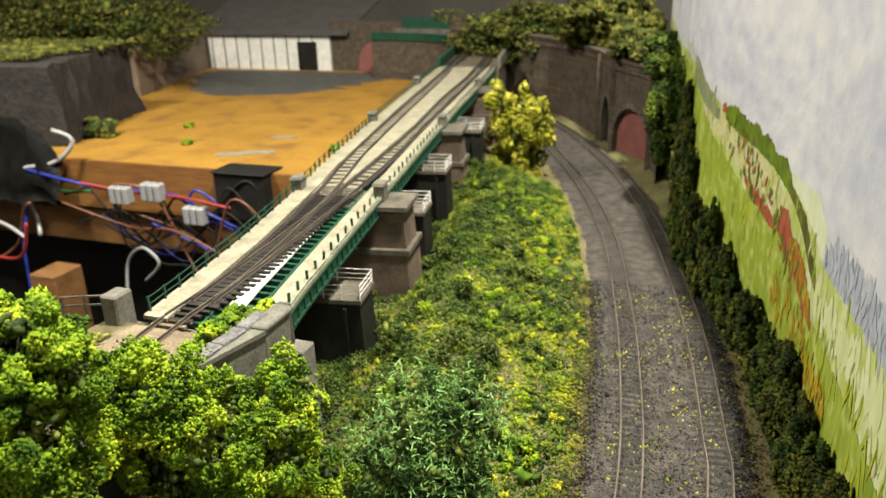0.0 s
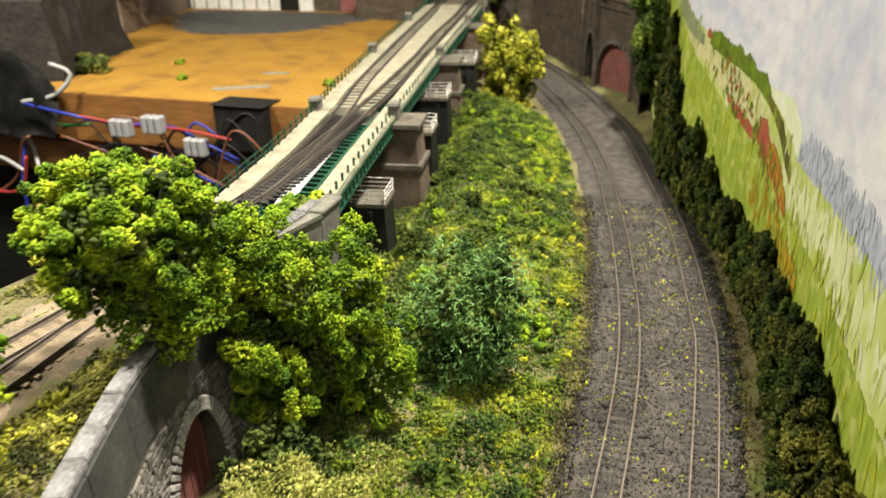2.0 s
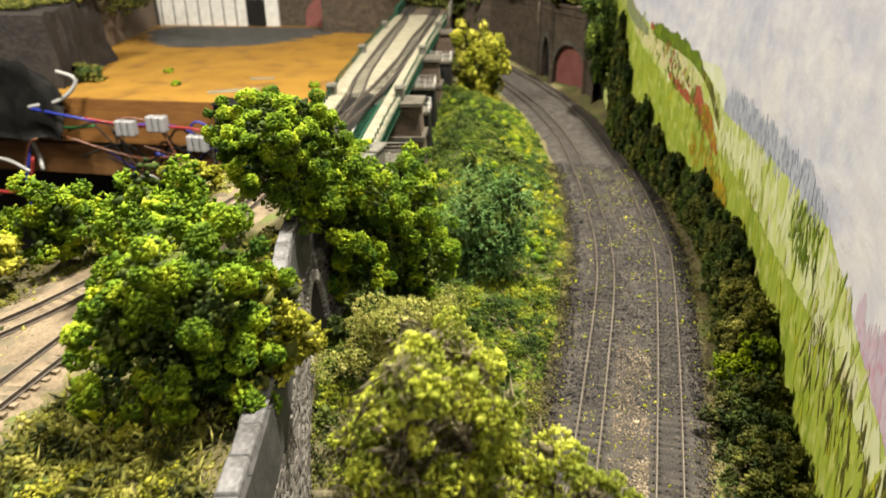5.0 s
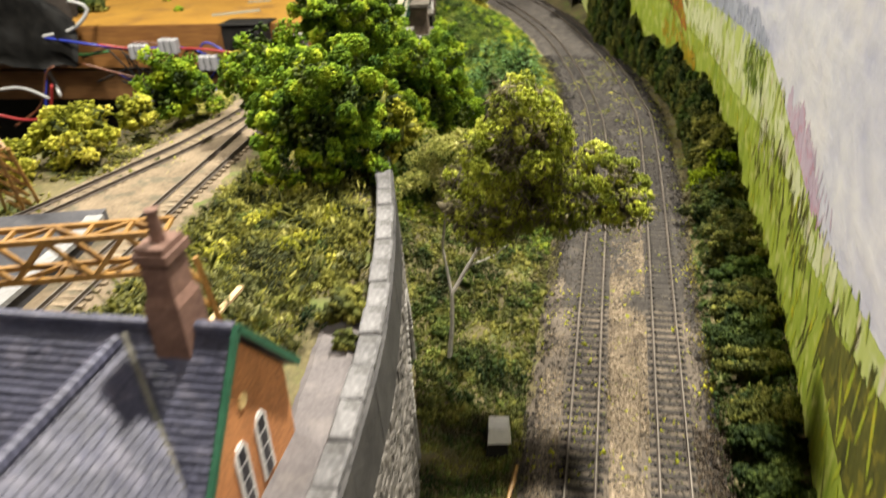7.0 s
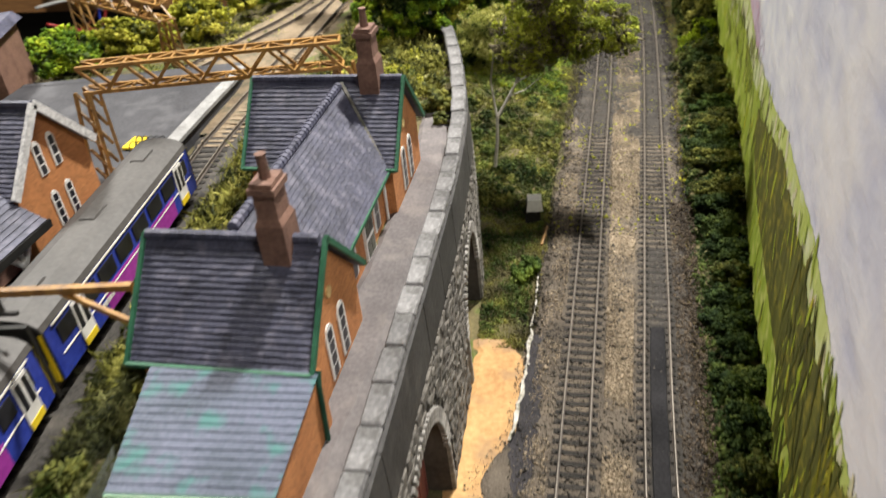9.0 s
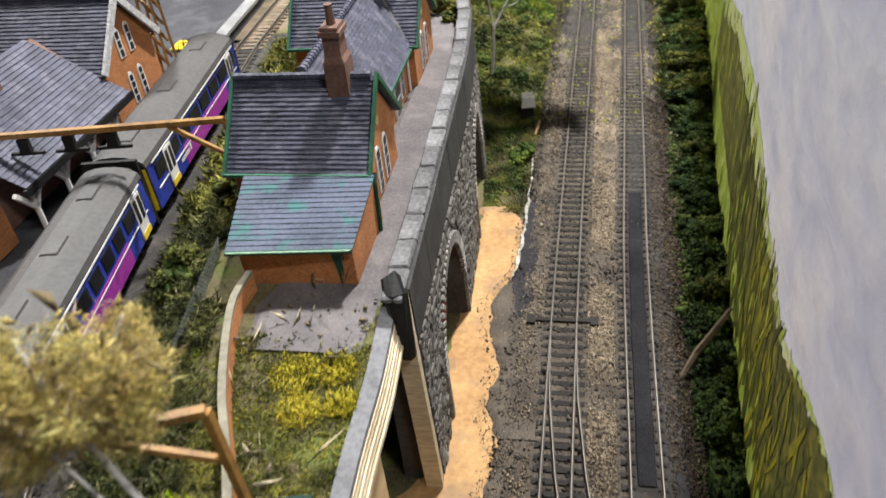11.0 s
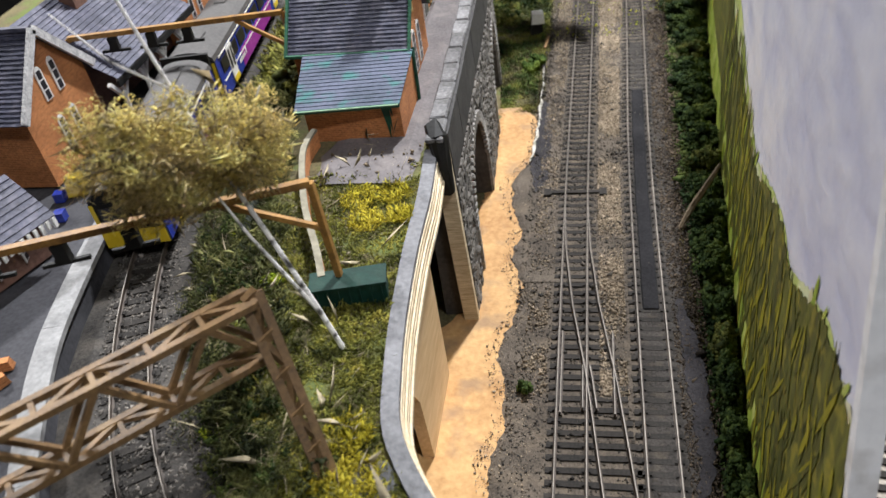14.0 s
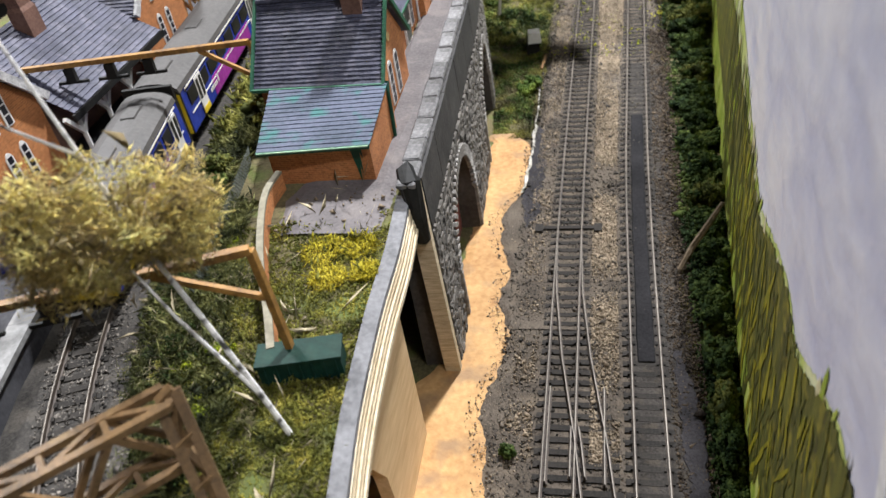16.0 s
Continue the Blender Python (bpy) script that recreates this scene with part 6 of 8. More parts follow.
def timber_gantry(top, far_top, foot, far_foot, label):
    g = thing("timber_gantry", foot, label, "gantry", "overhead gantries")
    bm = bmesh.new()
    beam(bm, top, far_top, 1.7, 1.6)
    part("crossbeam", bm, M_GANTRY, g)
    for f, e in ((foot, top), (far_foot, far_top)):
        bm = bmesh.new()
        beam(bm, f, e, 1.6, 1.5)
        part("post", bm, M_GANTRY, g)
    bm = bmesh.new()
    a, b = Vector(top), Vector(far_top)
    beam(bm, a + (b - a) * 0.22 - Vector((0, 0, 0.8)), Vector(foot).lerp(a, 0.62), 1.2, 1.2)
    part("brace", bm, M_GANTRY, g)
    u = (b - a).normalized()
    for k in (0.45, 0.62, 0.8):
        e = a + (b - a) * k
        bm = bmesh.new()
        beam(bm, e, e - Vector((0, 0, 6)) + u * 2, 0.8, 0.8)
        beam(bm, e - Vector((0, 0, 6)) - u * 5, e - Vector((0, 0, 6)) + u * 5, 0.9, 0.9)
        arm = part("insulator_arm", bm, M_BLACK, g, "dark hanging bracket")
        bm = bmesh.new()
        obox(bm, tuple(e + Vector((0, 0, -3.5))), (3, 2, 4.5), 10)
        part("insulator", bm, M_BLACK, arm)
    return g


timber_gantry((-121.5, -262, 96), (-196, -273, 96), (-120.5, -261, 62), (-196, -273, 65), "plain timber gantry beside the lean-to")
timber_gantry((-79, -371, 101.5), (-160, -401, 101.5), (-78, -371, 69), (-160, -401, 58), "plain timber gantry above the grassy bank")


# ---- trees and bushes ----
def lobes_of(c, r, n, spread=0.62, size=(0.3, 0.5)):
    out = []
    turn = rng.uniform(0, 6.28)
    for i in range(n):
        z = 1 - 2 * (i + 0.5) / n
        a = turn + i * 2.39996
        d = np.array((math.sqrt(1 - z * z) * math.cos(a), math.sqrt(1 - z * z) * math.sin(a), z)) + rng.normal(0, 0.14, 3)
        out.append((np.array(c) + d * spread * rng.uniform(0.72, 1.12) * np.array(r), rng.uniform(*size) * np.array(r)))
    return out


def clumps_of(lobes, each=9, size=(0.3, 0.46)):
    """Smaller foam clumps sitting on the outside of the lobes."""
    out = []
    for c, r in lobes:
        for _ in range(each):
            d = rng.normal(size=3)
            d /= np.linalg.norm(d)
            out.append((c + d * r * rng.uniform(0.72, 1.0), rng.uniform(*size) * r * np.array([1, 1, 0.85])))
    return out


def on_lobes(lobes, n, low=0.82, high=1.06):
    area = np.array([lr.prod() ** (2 / 3) for _, lr in lobes])
    pick = rng.choice(len(lobes), n, p=area / area.sum())
    d = rng.normal(size=(n, 3))
    d /= np.linalg.norm(d, axis=1)[:, None]
    cs, rs = np.array([c for c, _ in lobes]), np.array([q for _, q in lobes])
    k = rng.uniform(low, high, (n, 1))
    k += 0.16 * np.array([noise.noise(Vector(v) * 3.0) for v in d + pick[:, None]])[:, None]
    return cs[pick] + d * rs[pick] * k


def tree(base, c, r, n, mat, label, size=0.37, lobes=15, bark=None, core=True, spread=0.66, lobe_size=(0.26, 0.42), trunk_r=1.6, low=0.82):
    t = thing("tree", base, label, "tree")
    base, c = Vector(base), Vector(c)
    lob = lobes_of(c, r, lobes, spread, lobe_size)
    bm = bmesh.new()
    mid = base.lerp(c, 0.55) + Vector((random.uniform(-2, 2), random.uniform(-2, 2), 0))
    tube(bm, [base - Vector((0, 0, 1)), base.lerp(mid, 0.5) + Vector((0.8, -0.6, 0)), mid, c], [trunk_r, trunk_r * 0.8, trunk_r * 0.65, trunk_r * 0.3], 8)
    for lc, _ in lob[:8]:
        lc = Vector(lc)
        s = base.lerp(c, random.uniform(0.45, 0.85))
        tube(bm, [s, s.lerp(lc, 0.5) + Vector((0, 0, -1.5)), lc], [trunk_r * 0.45, trunk_r * 0.3, trunk_r * 0.12], 5)
    part("trunk", bm, bark or M_BARK, t)
    leaves = on_lobes(clumps_of(lob, 13, (0.2, 0.36)), int(n * 1.6), low)
    # Low leaves thinned so the dark core gives a shaded underside.
    depth = (leaves[:, 2] - c.z) / r[2]
    leaves = leaves[rng.uniform(size=len(leaves)) < np.interp(depth, [-0.9, -0.55, -0.2], [0.2, 0.6, 1.0])]
    crumbs("crown", leaves, size, mat, t, fine="chip", spread=0.42)
    # Dark lumps put the crown's inner shade into its colour.
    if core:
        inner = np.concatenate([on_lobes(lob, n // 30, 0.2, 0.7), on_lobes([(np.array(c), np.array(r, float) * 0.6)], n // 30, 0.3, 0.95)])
        tagged(crumbs("inner_shade", inner, size * 2.4, F_DARK, t, fine=True, spread=0.3, label="dark lumps painting the shade inside the crown"), kind="stuff")
    return t


def bush(c, r, n, mat, label, size=0.6, lobes=9, core=True, category="bush"):
    t = thing("bush", (c[0], c[1], c[2] - r[2] * 0.8), label, category)
    lob = lobes_of(c, r, lobes, 0.6, (0.4, 0.62))
    ob = crumbs("foliage", on_lobes(clumps_of(lob, 7, (0.32, 0.5)), n, 0.7, 1.08), size, mat, t, fine="chip", spread=0.42)
    # Dark lumps colour in the shade inside the bush.
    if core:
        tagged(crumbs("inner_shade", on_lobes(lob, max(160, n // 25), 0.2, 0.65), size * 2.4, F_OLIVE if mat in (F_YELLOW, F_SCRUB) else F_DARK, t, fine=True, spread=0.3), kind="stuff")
    return t


def stringy(t, lob, n, mat, length=3.2, thick=0.28, label="fine curled green stems"):
    """Fine curled stems, each a thin bent strand."""
    starts = on_lobes(lob, n, 0.6, 1.08)
    bm = bmesh.new()
    for s in starts:
        s = Vector(s)
        d = Vector(rng.normal(size=3)).normalized()
        a = s + d * length * rng.uniform(0.4, 1.0)
        m = s.lerp(a, 0.5) + Vector(rng.normal(size=3)) * 0.7
        tube(bm, [s, m, a], [thick, thick * 0.85, thick * 0.45], 3)
    return tagged(part("stem_tangle", bm, mat, t, label), kind="stuff")


tree((-136, 98, 62), (-141, 99, 104), (27, 27, 25), 44000, F_BRIGHT, "bright green foam tree growing above the retaining wall", lobes=24)
tree((-116, 150, 12), (-117, 145, 50), (35, 31, 46), 56000, F_BRIGHT, "tall dark and bright green foam tree below the wall", lobes=24)
tree((-118, -15, 64), (-118, -15, 93), (29, 28, 31), 40000, F_BRIGHT, "dense green foam tree beside the wall coping")
bush((-90, 82, 30), (25, 22, 25), 24000, foliage("pale_straw_green_foam", (0.22, 0.25, 0.05), (0.48, 0.49, 0.12), (0.76, 0.72, 0.28)), "pale yellow-green bush in front of the arch", 0.34, 16)
bush((-112, 108, 22), (16, 16, 18), 4500, F_DARK, "dark green undergrowth at the foot of the wall", 0.5, 9)
bush((-98, -4, 84), (9, 14, 16), 4200, F_YELLOW, "yellow-green ivy on the wall coping")
bush((-133, 131, 85), (15, 20, 17), 9000, F_BRIGHT, "bright green foam bush hanging over the wall", 0.4, 12)
bush((-160, 42, 90), (21, 17, 23), 8500, F_BRIGHT, "bright green foam bush on the upper level", lobes=14)
bush((-130, 98, 85), (14, 14, 13), 5000, F_BRIGHT, "bright green foam bush under the tree crown", 0.4, 12)
plant = thing("leafy_shrub", (-82, 186, 12), "stringy dark green shrub on the bank", "shrub")
lob = lobes_of((-80, 192, 33), (25, 21, 38), 20)
crumbs("foliage", on_lobes(clumps_of(lob, 6), 11000, 0.5, 1.1), 0.36, foliage("blue_green_leaves", (0.018, 0.055, 0.012), (0.085, 0.175, 0.035), (0.34, 0.44, 0.1)), plant, fine=True)
stringy(plant, lob, 3600, surface("fresh_green_stem", (0.05, 0.14, 0.03), (0.2, 0.36, 0.09), 1, 8, 0.6, 0.1))
# Dark lumps colour in the shade within the shrub.
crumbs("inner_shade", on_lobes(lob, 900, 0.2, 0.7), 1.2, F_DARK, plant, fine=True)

# the open-crowned tree over the lower line
t4 = thing("tree", (-72, -36, 8), "tall pale-stemmed tree with airy yellow-green crown", "tree")
M_PALEBARK = surface("pale_stem", (0.3, 0.27, 0.23), (0.62, 0.59, 0.54), 1, 5, 0.8, 0.3)
bm = bmesh.new()
tube(bm, [(-73, -36, 6), (-71.5, -35, 20), (-71, -35, 33)], [1.0, 0.85, 0.75], 6)
tube(bm, [(-71, -35, 33), (-62, -28, 48), (-52, -30, 70), (-46, -40, 92), (-44, -52, 112)], [0.75, 0.6, 0.5, 0.4, 0.2], 6)
tube(bm, [(-71, -35, 33), (-74, -32, 50), (-71, -34, 70), (-60, -44, 92)], [0.6, 0.5, 0.4, 0.2], 6)
tube(bm, [(-62, -28, 48), (-44, -34, 62), (-24, -48, 74), (-10, -56, 86)], [0.5, 0.4, 0.3, 0.15], 6)
tube(bm, [(-66, -31, 42), (-58, -27, 44), (-50, -26, 50)], [0.4, 0.3, 0.15], 5)
part("trunk", bm, M_PALEBARK, t4, "pale forked stems")
lob = lobes_of((-45, -47, 92), (17, 16, 23), 15, 0.7, (0.3, 0.48)) + lobes_of((-22, -52, 82), (16, 12, 13), 9, 0.7, (0.3, 0.5)) + lobes_of((-40, -48, 72), (16, 12, 10), 5, 0.6, (0.3, 0.45)) + lobes_of((-60, -42, 69), (14, 12, 14), 9, 0.7, (0.3, 0.45))
leaves = on_lobes(clumps_of(lob, 8, (0.3, 0.55)), 46000, 0.8, 1.12)
# Lower leaves thinned so the crown's underside turns dark.
leaves = leaves[rng.uniform(size=len(leaves)) < np.interp(leaves[:, 2], [56, 74, 92], [0.3, 0.65, 1.0])]
crumbs("crown", leaves, 0.32, foliage("lime_straw_foam", (0.24, 0.29, 0.03), (0.58, 0.62, 0.07), (0.88, 0.88, 0.22), patch=9, vary=0.16), t4, fine="chip")
fibres("hanging_fibre", on_lobes(clumps_of(lob, 8, (0.4, 0.7)), 9000, 0.3, 1.2), 2.8, 0.07, foliage("grey_olive_fibre", (0.1, 0.085, 0.05), (0.25, 0.22, 0.12), (0.5, 0.45, 0.26)), t4, -0.3)
# Brown netting, kept dark to stand for shade inside the crown.
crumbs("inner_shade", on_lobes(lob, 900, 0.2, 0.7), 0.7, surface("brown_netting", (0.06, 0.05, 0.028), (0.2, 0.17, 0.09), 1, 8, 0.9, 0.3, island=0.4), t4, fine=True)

# the autumn birch on the grassy bank
t5 = thing("birch_tree", (-73, -389, 67), "leaning white birch with fuzzy autumn-yellow crown", "tree")
M_BIRCH = surface("birch_bark", (0.72, 0.7, 0.67), (0.92, 0.9, 0.87), 0.9, 5, 0.75, 0.4, stain=(0.02, 0.018, 0.016), stain_amount=0.97)
bm = bmesh.new()
tube(bm, [(-73, -389, 66), (-78, -387.5, 82), (-83.5, -386, 98), (-89, -385, 114), (-95, -382, 130), (-101, -380, 150), (-104, -379, 168)], [0.66, 0.6, 0.52, 0.46, 0.4, 0.3, 0.16], 7)
tube(bm, [(-77, -387.8, 79), (-81.5, -388.4, 90), (-86, -389, 101), (-90, -389, 112)], [0.5, 0.42, 0.34, 0.18], 6)
tube(bm, [(-89, -385, 114), (-84, -380, 121), (-80, -378, 128)], [0.4, 0.3, 0.15], 5)
tube(bm, [(-95, -382, 130), (-102, -386, 138), (-108, -388, 148)], [0.35, 0.25, 0.12], 5)
part("trunk", bm, M_BIRCH, t5, "white birch stem with dark marks")
lob = lobes_of((-85, -381, 119), (10, 9, 11), 14, 0.75, (0.28, 0.5)) + lobes_of((-102, -388, 119), (14, 11, 13), 18, 0.75, (0.26, 0.48))
F_TWIG = foliage("brown_twig_fuzz", (0.3, 0.23, 0.12), (0.5, 0.4, 0.2), (0.7, 0.58, 0.3))
crumbs("crown", on_lobes(clumps_of(lob, 6, (0.3, 0.55)), 11000, 0.8, 1.15), 0.13, F_AUTUMN, t5, fine="chip")
fibres("crown_fibre", on_lobes(clumps_of(lob, 6, (0.35, 0.6)), 16000, 0.75, 1.22), 1.6, 0.028, F_AUTUMN, t5, 0.0)
fibres("twig_fuzz", on_lobes(lob, 3000, 0.5, 1.25), 2.6, 0.035, F_TWIG, t5, -0.2)

F_LEAF = foliage("leaf_green_scatter", (0.026, 0.055, 0.01), (0.095, 0.155, 0.02), (0.26, 0.32, 0.04), 22)
# hedge along the backdrop: single bushes of different tints
F_LEMON = foliage("lemon_green_foam", (0.16, 0.24, 0.008), (0.44, 0.54, 0.016), (0.78, 0.84, 0.05))
# Green darkened in its colour for foliage standing in shade.
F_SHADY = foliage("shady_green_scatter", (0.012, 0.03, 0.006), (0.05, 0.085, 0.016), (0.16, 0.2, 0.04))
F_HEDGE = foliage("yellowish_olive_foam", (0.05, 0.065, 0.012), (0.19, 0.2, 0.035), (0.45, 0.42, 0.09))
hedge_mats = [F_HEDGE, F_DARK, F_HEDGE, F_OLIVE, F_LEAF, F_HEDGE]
# Deeper greens put the backdrop's shade into the low bushes.
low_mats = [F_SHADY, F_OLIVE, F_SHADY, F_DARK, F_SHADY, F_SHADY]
y, i = -436.0, 0
while y < 545:
    top = np.interp(y, [-436, -150, -30, 23, 68, 120, 165, 210, 270, 360, 414, 458, 496, 545], [9, 10, 14, 18, 25, 34, 39, 43, 40, 40, 46, 62, 86, 112]) * random.uniform(0.72, 1.14)
    foot = right_x(y) + np.interp(y, [-436, -150, 0, 60, 130, 420], [16.5, 16, 15, 16, 21, 22])
    edge = board_x(y) - 0.8
    low = ground_z((foot + edge) / 2, y) - 1
    half = max(4.0, (edge - foot) / 2)
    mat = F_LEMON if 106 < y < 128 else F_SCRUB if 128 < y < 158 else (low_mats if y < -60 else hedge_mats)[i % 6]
    label = "small yellow-green bush below the backdrop" if mat is F_LEMON else "dry brown-olive bush below the backdrop" if mat is F_SCRUB else "dark olive bush in the hedge below the backdrop"
    if top - low > 20:
        bush((edge - half * 0.8, y + random.uniform(-3, 3), top - 11), (half * random.uniform(0.75, 1.0), random.uniform(7, 11.5), 11.5), 4200, mat, label, 0.4, 9)
        for k in range(int((top - low - 16) / 16) + 1):
            z = low + 8 + 15 * k
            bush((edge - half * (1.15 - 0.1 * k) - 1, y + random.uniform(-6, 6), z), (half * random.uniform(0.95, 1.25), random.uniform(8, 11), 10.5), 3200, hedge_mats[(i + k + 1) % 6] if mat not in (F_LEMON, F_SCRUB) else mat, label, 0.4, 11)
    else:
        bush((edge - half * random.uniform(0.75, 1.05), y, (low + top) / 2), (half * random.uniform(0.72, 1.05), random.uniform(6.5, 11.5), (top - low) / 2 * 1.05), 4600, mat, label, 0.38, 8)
    y += random.uniform(14, 20)
    i += 1
bush((-166, 640, 40), (26, 26, 42), 14000, F_YELLOW, "tall yellow-green bush beside the bridge", 0.9, 14)
bush((-38, 590, 70), (16, 26, 40), 14000, F_LEAF, "green bush hanging over the stone wall", 0.6, 18)
for c, r, n, m, lab in (((-246, 20, 72), (20, 18, 12), 4200, F_YELLOW, "yellow-green bush at the edge of the upper level"), ((-219, 70, 78), (15, 17, 15), 4800, F_BRIGHT, "round green bush beside the upper track"), ((-272, -8, 68), (26, 18, 11), 4800, F_YELLOW, "mossy bush at the edge of the upper level"), ((-232, 48, 72), (10, 9, 9), 2500, F_YELLOW, "small yellow bush beside the upper track"), ((-300, -30, 68), (22, 20, 12), 3500, F_BRIGHT, "green bush at the board edge"),
                        ((-216, 150, 70), (10, 16, 8), 2500, F_YELLOW, "mossy tuft beside the bridge approach"), ((-149, 190, 72), (8, 18, 8), 4200, F_BRIGHT, "green tuft behind the bridge parapet"), ((-168, 166, 67), (13, 11, 7), 3200, F_BRIGHT, "low green bush beside the bridge approach"), ((-153, 200, 69), (6, 8, 4), 1200, F_BRIGHT, "low green tuft by the track")):
    bush(c, r, n, m, lab)


# ---- ground cover ----
def cover(name, n, y0, y1, lo, hi, zfun, mat, label, size=0.6, tall=1.5, clump=12.0, keep=0.0, fine=True):
    pts = []
    while len(pts) < n:
        y = rng.uniform(y0, y1)
        a, b = lo(y), hi(y)
        if b <= a:
            continue
        x = rng.uniform(a, b)
        k = noise.noise((x / clump, y / clump, len(name) * 0.7))
        if k < keep - rng.uniform(0, 0.5):
            continue
        pts.append((x, y, zfun(x, y) + tall * max(0.05, 0.45 + k) * rng.uniform(0.1, 1.15)))
    ob = crumbs(name, pts, size, mat, fine="chip", spread=0.45)
    return tagged(ob, label, "ground cover", kind="stuff")


def mounds(name, n, each, y0, y1, lo, hi, zfun, mat, label, r=(4, 9), size=0.45, squash=0.6):
    """Low foam mounds of different size, joined."""
    lob = []
    while len(lob) < n:
        y = rng.uniform(y0, y1)
        a, b = lo(y), hi(y)
        if b > a:
            x = rng.uniform(a, b)
            q = rng.uniform(*r)
            lob.append((np.array((x, y, zfun(x, y))), q * np.array((1, 1, squash * rng.uniform(0.6, 1.3)))))
    pts = on_lobes(clumps_of(lob, 6, (0.3, 0.5)), n * each, 0.6, 1.1)
    return tagged(crumbs(name, pts, size, mat, fine="chip", spread=0.45), label, "ground cover", kind="stuff")


F_FLOWER = foliage("lemon_scatter", (0.14, 0.17, 0.01), (0.4, 0.42, 0.02), (0.72, 0.68, 0.05), 14)
bank_lo = lambda y: max(left_x(y) - 165, wall_x(min(y, 205)) + 5 if y < 205 else -200)
cover("bank_scatter", 80000, 55, 620, bank_lo, lambda y: left_x(y) - 21, ground_z, F_BANK, "mixed green and yellow foam scatter on the bank", 0.5, 3.0, 14, -0.6)
mounds("bank_leaf_mounds", 200, 210, 200, 610, bank_lo, lambda y: left_x(y) - 55, ground_z, F_LEAF, "leaf-green foam mounds on the upper bank", (5, 11))
mounds("bank_mixed_mounds", 190, 180, 110, 560, lambda y: left_x(y) - 80, lambda y: left_x(y) - 28, ground_z, F_BANK, "mixed foam mounds on the bank", (4, 8))
mounds("bank_shrub_mounds", 70, 420, 205, 600, bank_lo, lambda y: left_x(y) - 50, ground_z, F_DARK, "dark green leafy clumps on the bank", (6, 12), 0.5, 0.95)
mounds("bank_bright_mounds", 60, 330, 205, 560, lambda y: left_x(y) - 95, lambda y: left_x(y) - 38, ground_z, F_BRIGHT, "fresh green leafy clumps on the bank", (4, 9), 0.45, 0.8)
mounds("bank_flower_mounds", 200, 60, 130, 520, lambda y: left_x(y) - 60, lambda y: left_x(y) - 21, ground_z, F_FLOWER, "lemon-yellow foam clumps along the bank foot", (1.5, 4))
cover("bank_foot_litter", 9000, 20, 430, lambda y: left_x(y) - 27, lambda y: left_x(y) - 15.5, lambda x, y: ground_z(x, y) + 0.8, foliage("brown_olive_litter", (0.035, 0.03, 0.014), (0.12, 0.11, 0.035), (0.32, 0.3, 0.06)), "brown and olive litter at the foot of the bank", 0.36, 1.0, 11, -0.4)
cover("bank_scatter_low", 10000, -70, 60, lambda y: wall_x(y) + 4, lambda y: left_x(y) - 20, ground_z, F_OLIVE, "dark olive scatter below the wall", 0.5, 3.0, 12, -0.3)
mounds("wall_foot_mounds", 55, 170, -64, 70, lambda y: wall_x(y) + 4, lambda y: left_x(y) - 26, ground_z, F_DARK, "dark green undergrowth below the wall", (4, 10))
cover("far_gravel", 30000, 100, 430, lambda y: left_x(y) - 18, lambda y: right_x(y) + 14, lambda x, y: ground_z(x, y) + 1.5, surface("charcoal_grain", (0.015, 0.014, 0.013), (0.092, 0.082, 0.074), 1, 10, 0.95, 0.3, island=0.6, spec=0.2), "loose charcoal gravel grains", 0.3, 0.2, 20, -1)
surface("loose_gravel", (0.018, 0.016, 0.013), (0.12, 0.098, 0.074), 1, 14, 0.95, 0.3, island=0.6)
M_TANCHIP = surface("tan_gravel_grain", (0.13, 0.1, 0.068), (0.42, 0.335, 0.23), 1, 9, 0.95, 0.3, island=0.3)
cover("tan_gravel_mid", 8500, -75, 70, lambda y: left_x(y) + 7.5, lambda y: right_x(y) - 7, lambda x, y: ground_z(x, y) + 1.6, M_TANCHIP, "patchy tan gravel grains between the tracks", 0.26, 0.25, 24, 0.12)
cover("tan_gravel_far", 2600, -10, 150, lambda y: left_x(y) + 8.5, lambda y: right_x(y) - 7, lambda x, y: ground_z(x, y) + 1.6, M_TANCHIP, "tan gravel grains thinning out between the tracks", 0.24, 0.25, 26, 0.25)
cover("tan_gravel", 28000, -345, -5, lambda y: left_x(y) + 8.5, lambda y: right_x(y) - 8.5 - max(0.0, (y + 90) / 90) * 6, lambda x, y: ground_z(x, y) + 1.4, M_TANCHIP, "tan gravel grains between the tracks", 0.26, 0.25, 22, 0.1)
cover("tan_gravel_verge", 5000, -345, -10, lambda y: left_x(y) - 16, lambda y: left_x(y) - 8, lambda x, y: ground_z(x, y) + 1.4, M_TANCHIP, "tan gravel grains on the verge", 0.24, 0.25, 13, 0.25)
cover("board_grit", 2600, -455, -160, lambda y: bed_left(y) - 1.0 + 1.2 * noise.noise((y / 7, 3.3, 0)), lambda y: -39, lambda x, y: 1.0, bpy.data.materials["loose_gravel"], "gravel grains spilt over the bare board", 0.17, 0.25, 7, 0.0)
cover("board_grit_pale", 2500, -455, -160, lambda y: bed_left(y) - 1.2 + 1.4 * noise.noise((y / 7, 7.3, 0)), lambda y: -38, lambda x, y: 1.0, M_TANCHIP, "pale grains spilt over the bare board", 0.17, 0.25, 7, 0.0)
cover("verge_weeds", 3400, -165, -66, lambda y: wall_x(y) + 4, lambda y: left_x(y) - 22, ground_z, F_DARK, "low dark weeds at the wall foot", 0.32, 1.8, 10, 0.22)
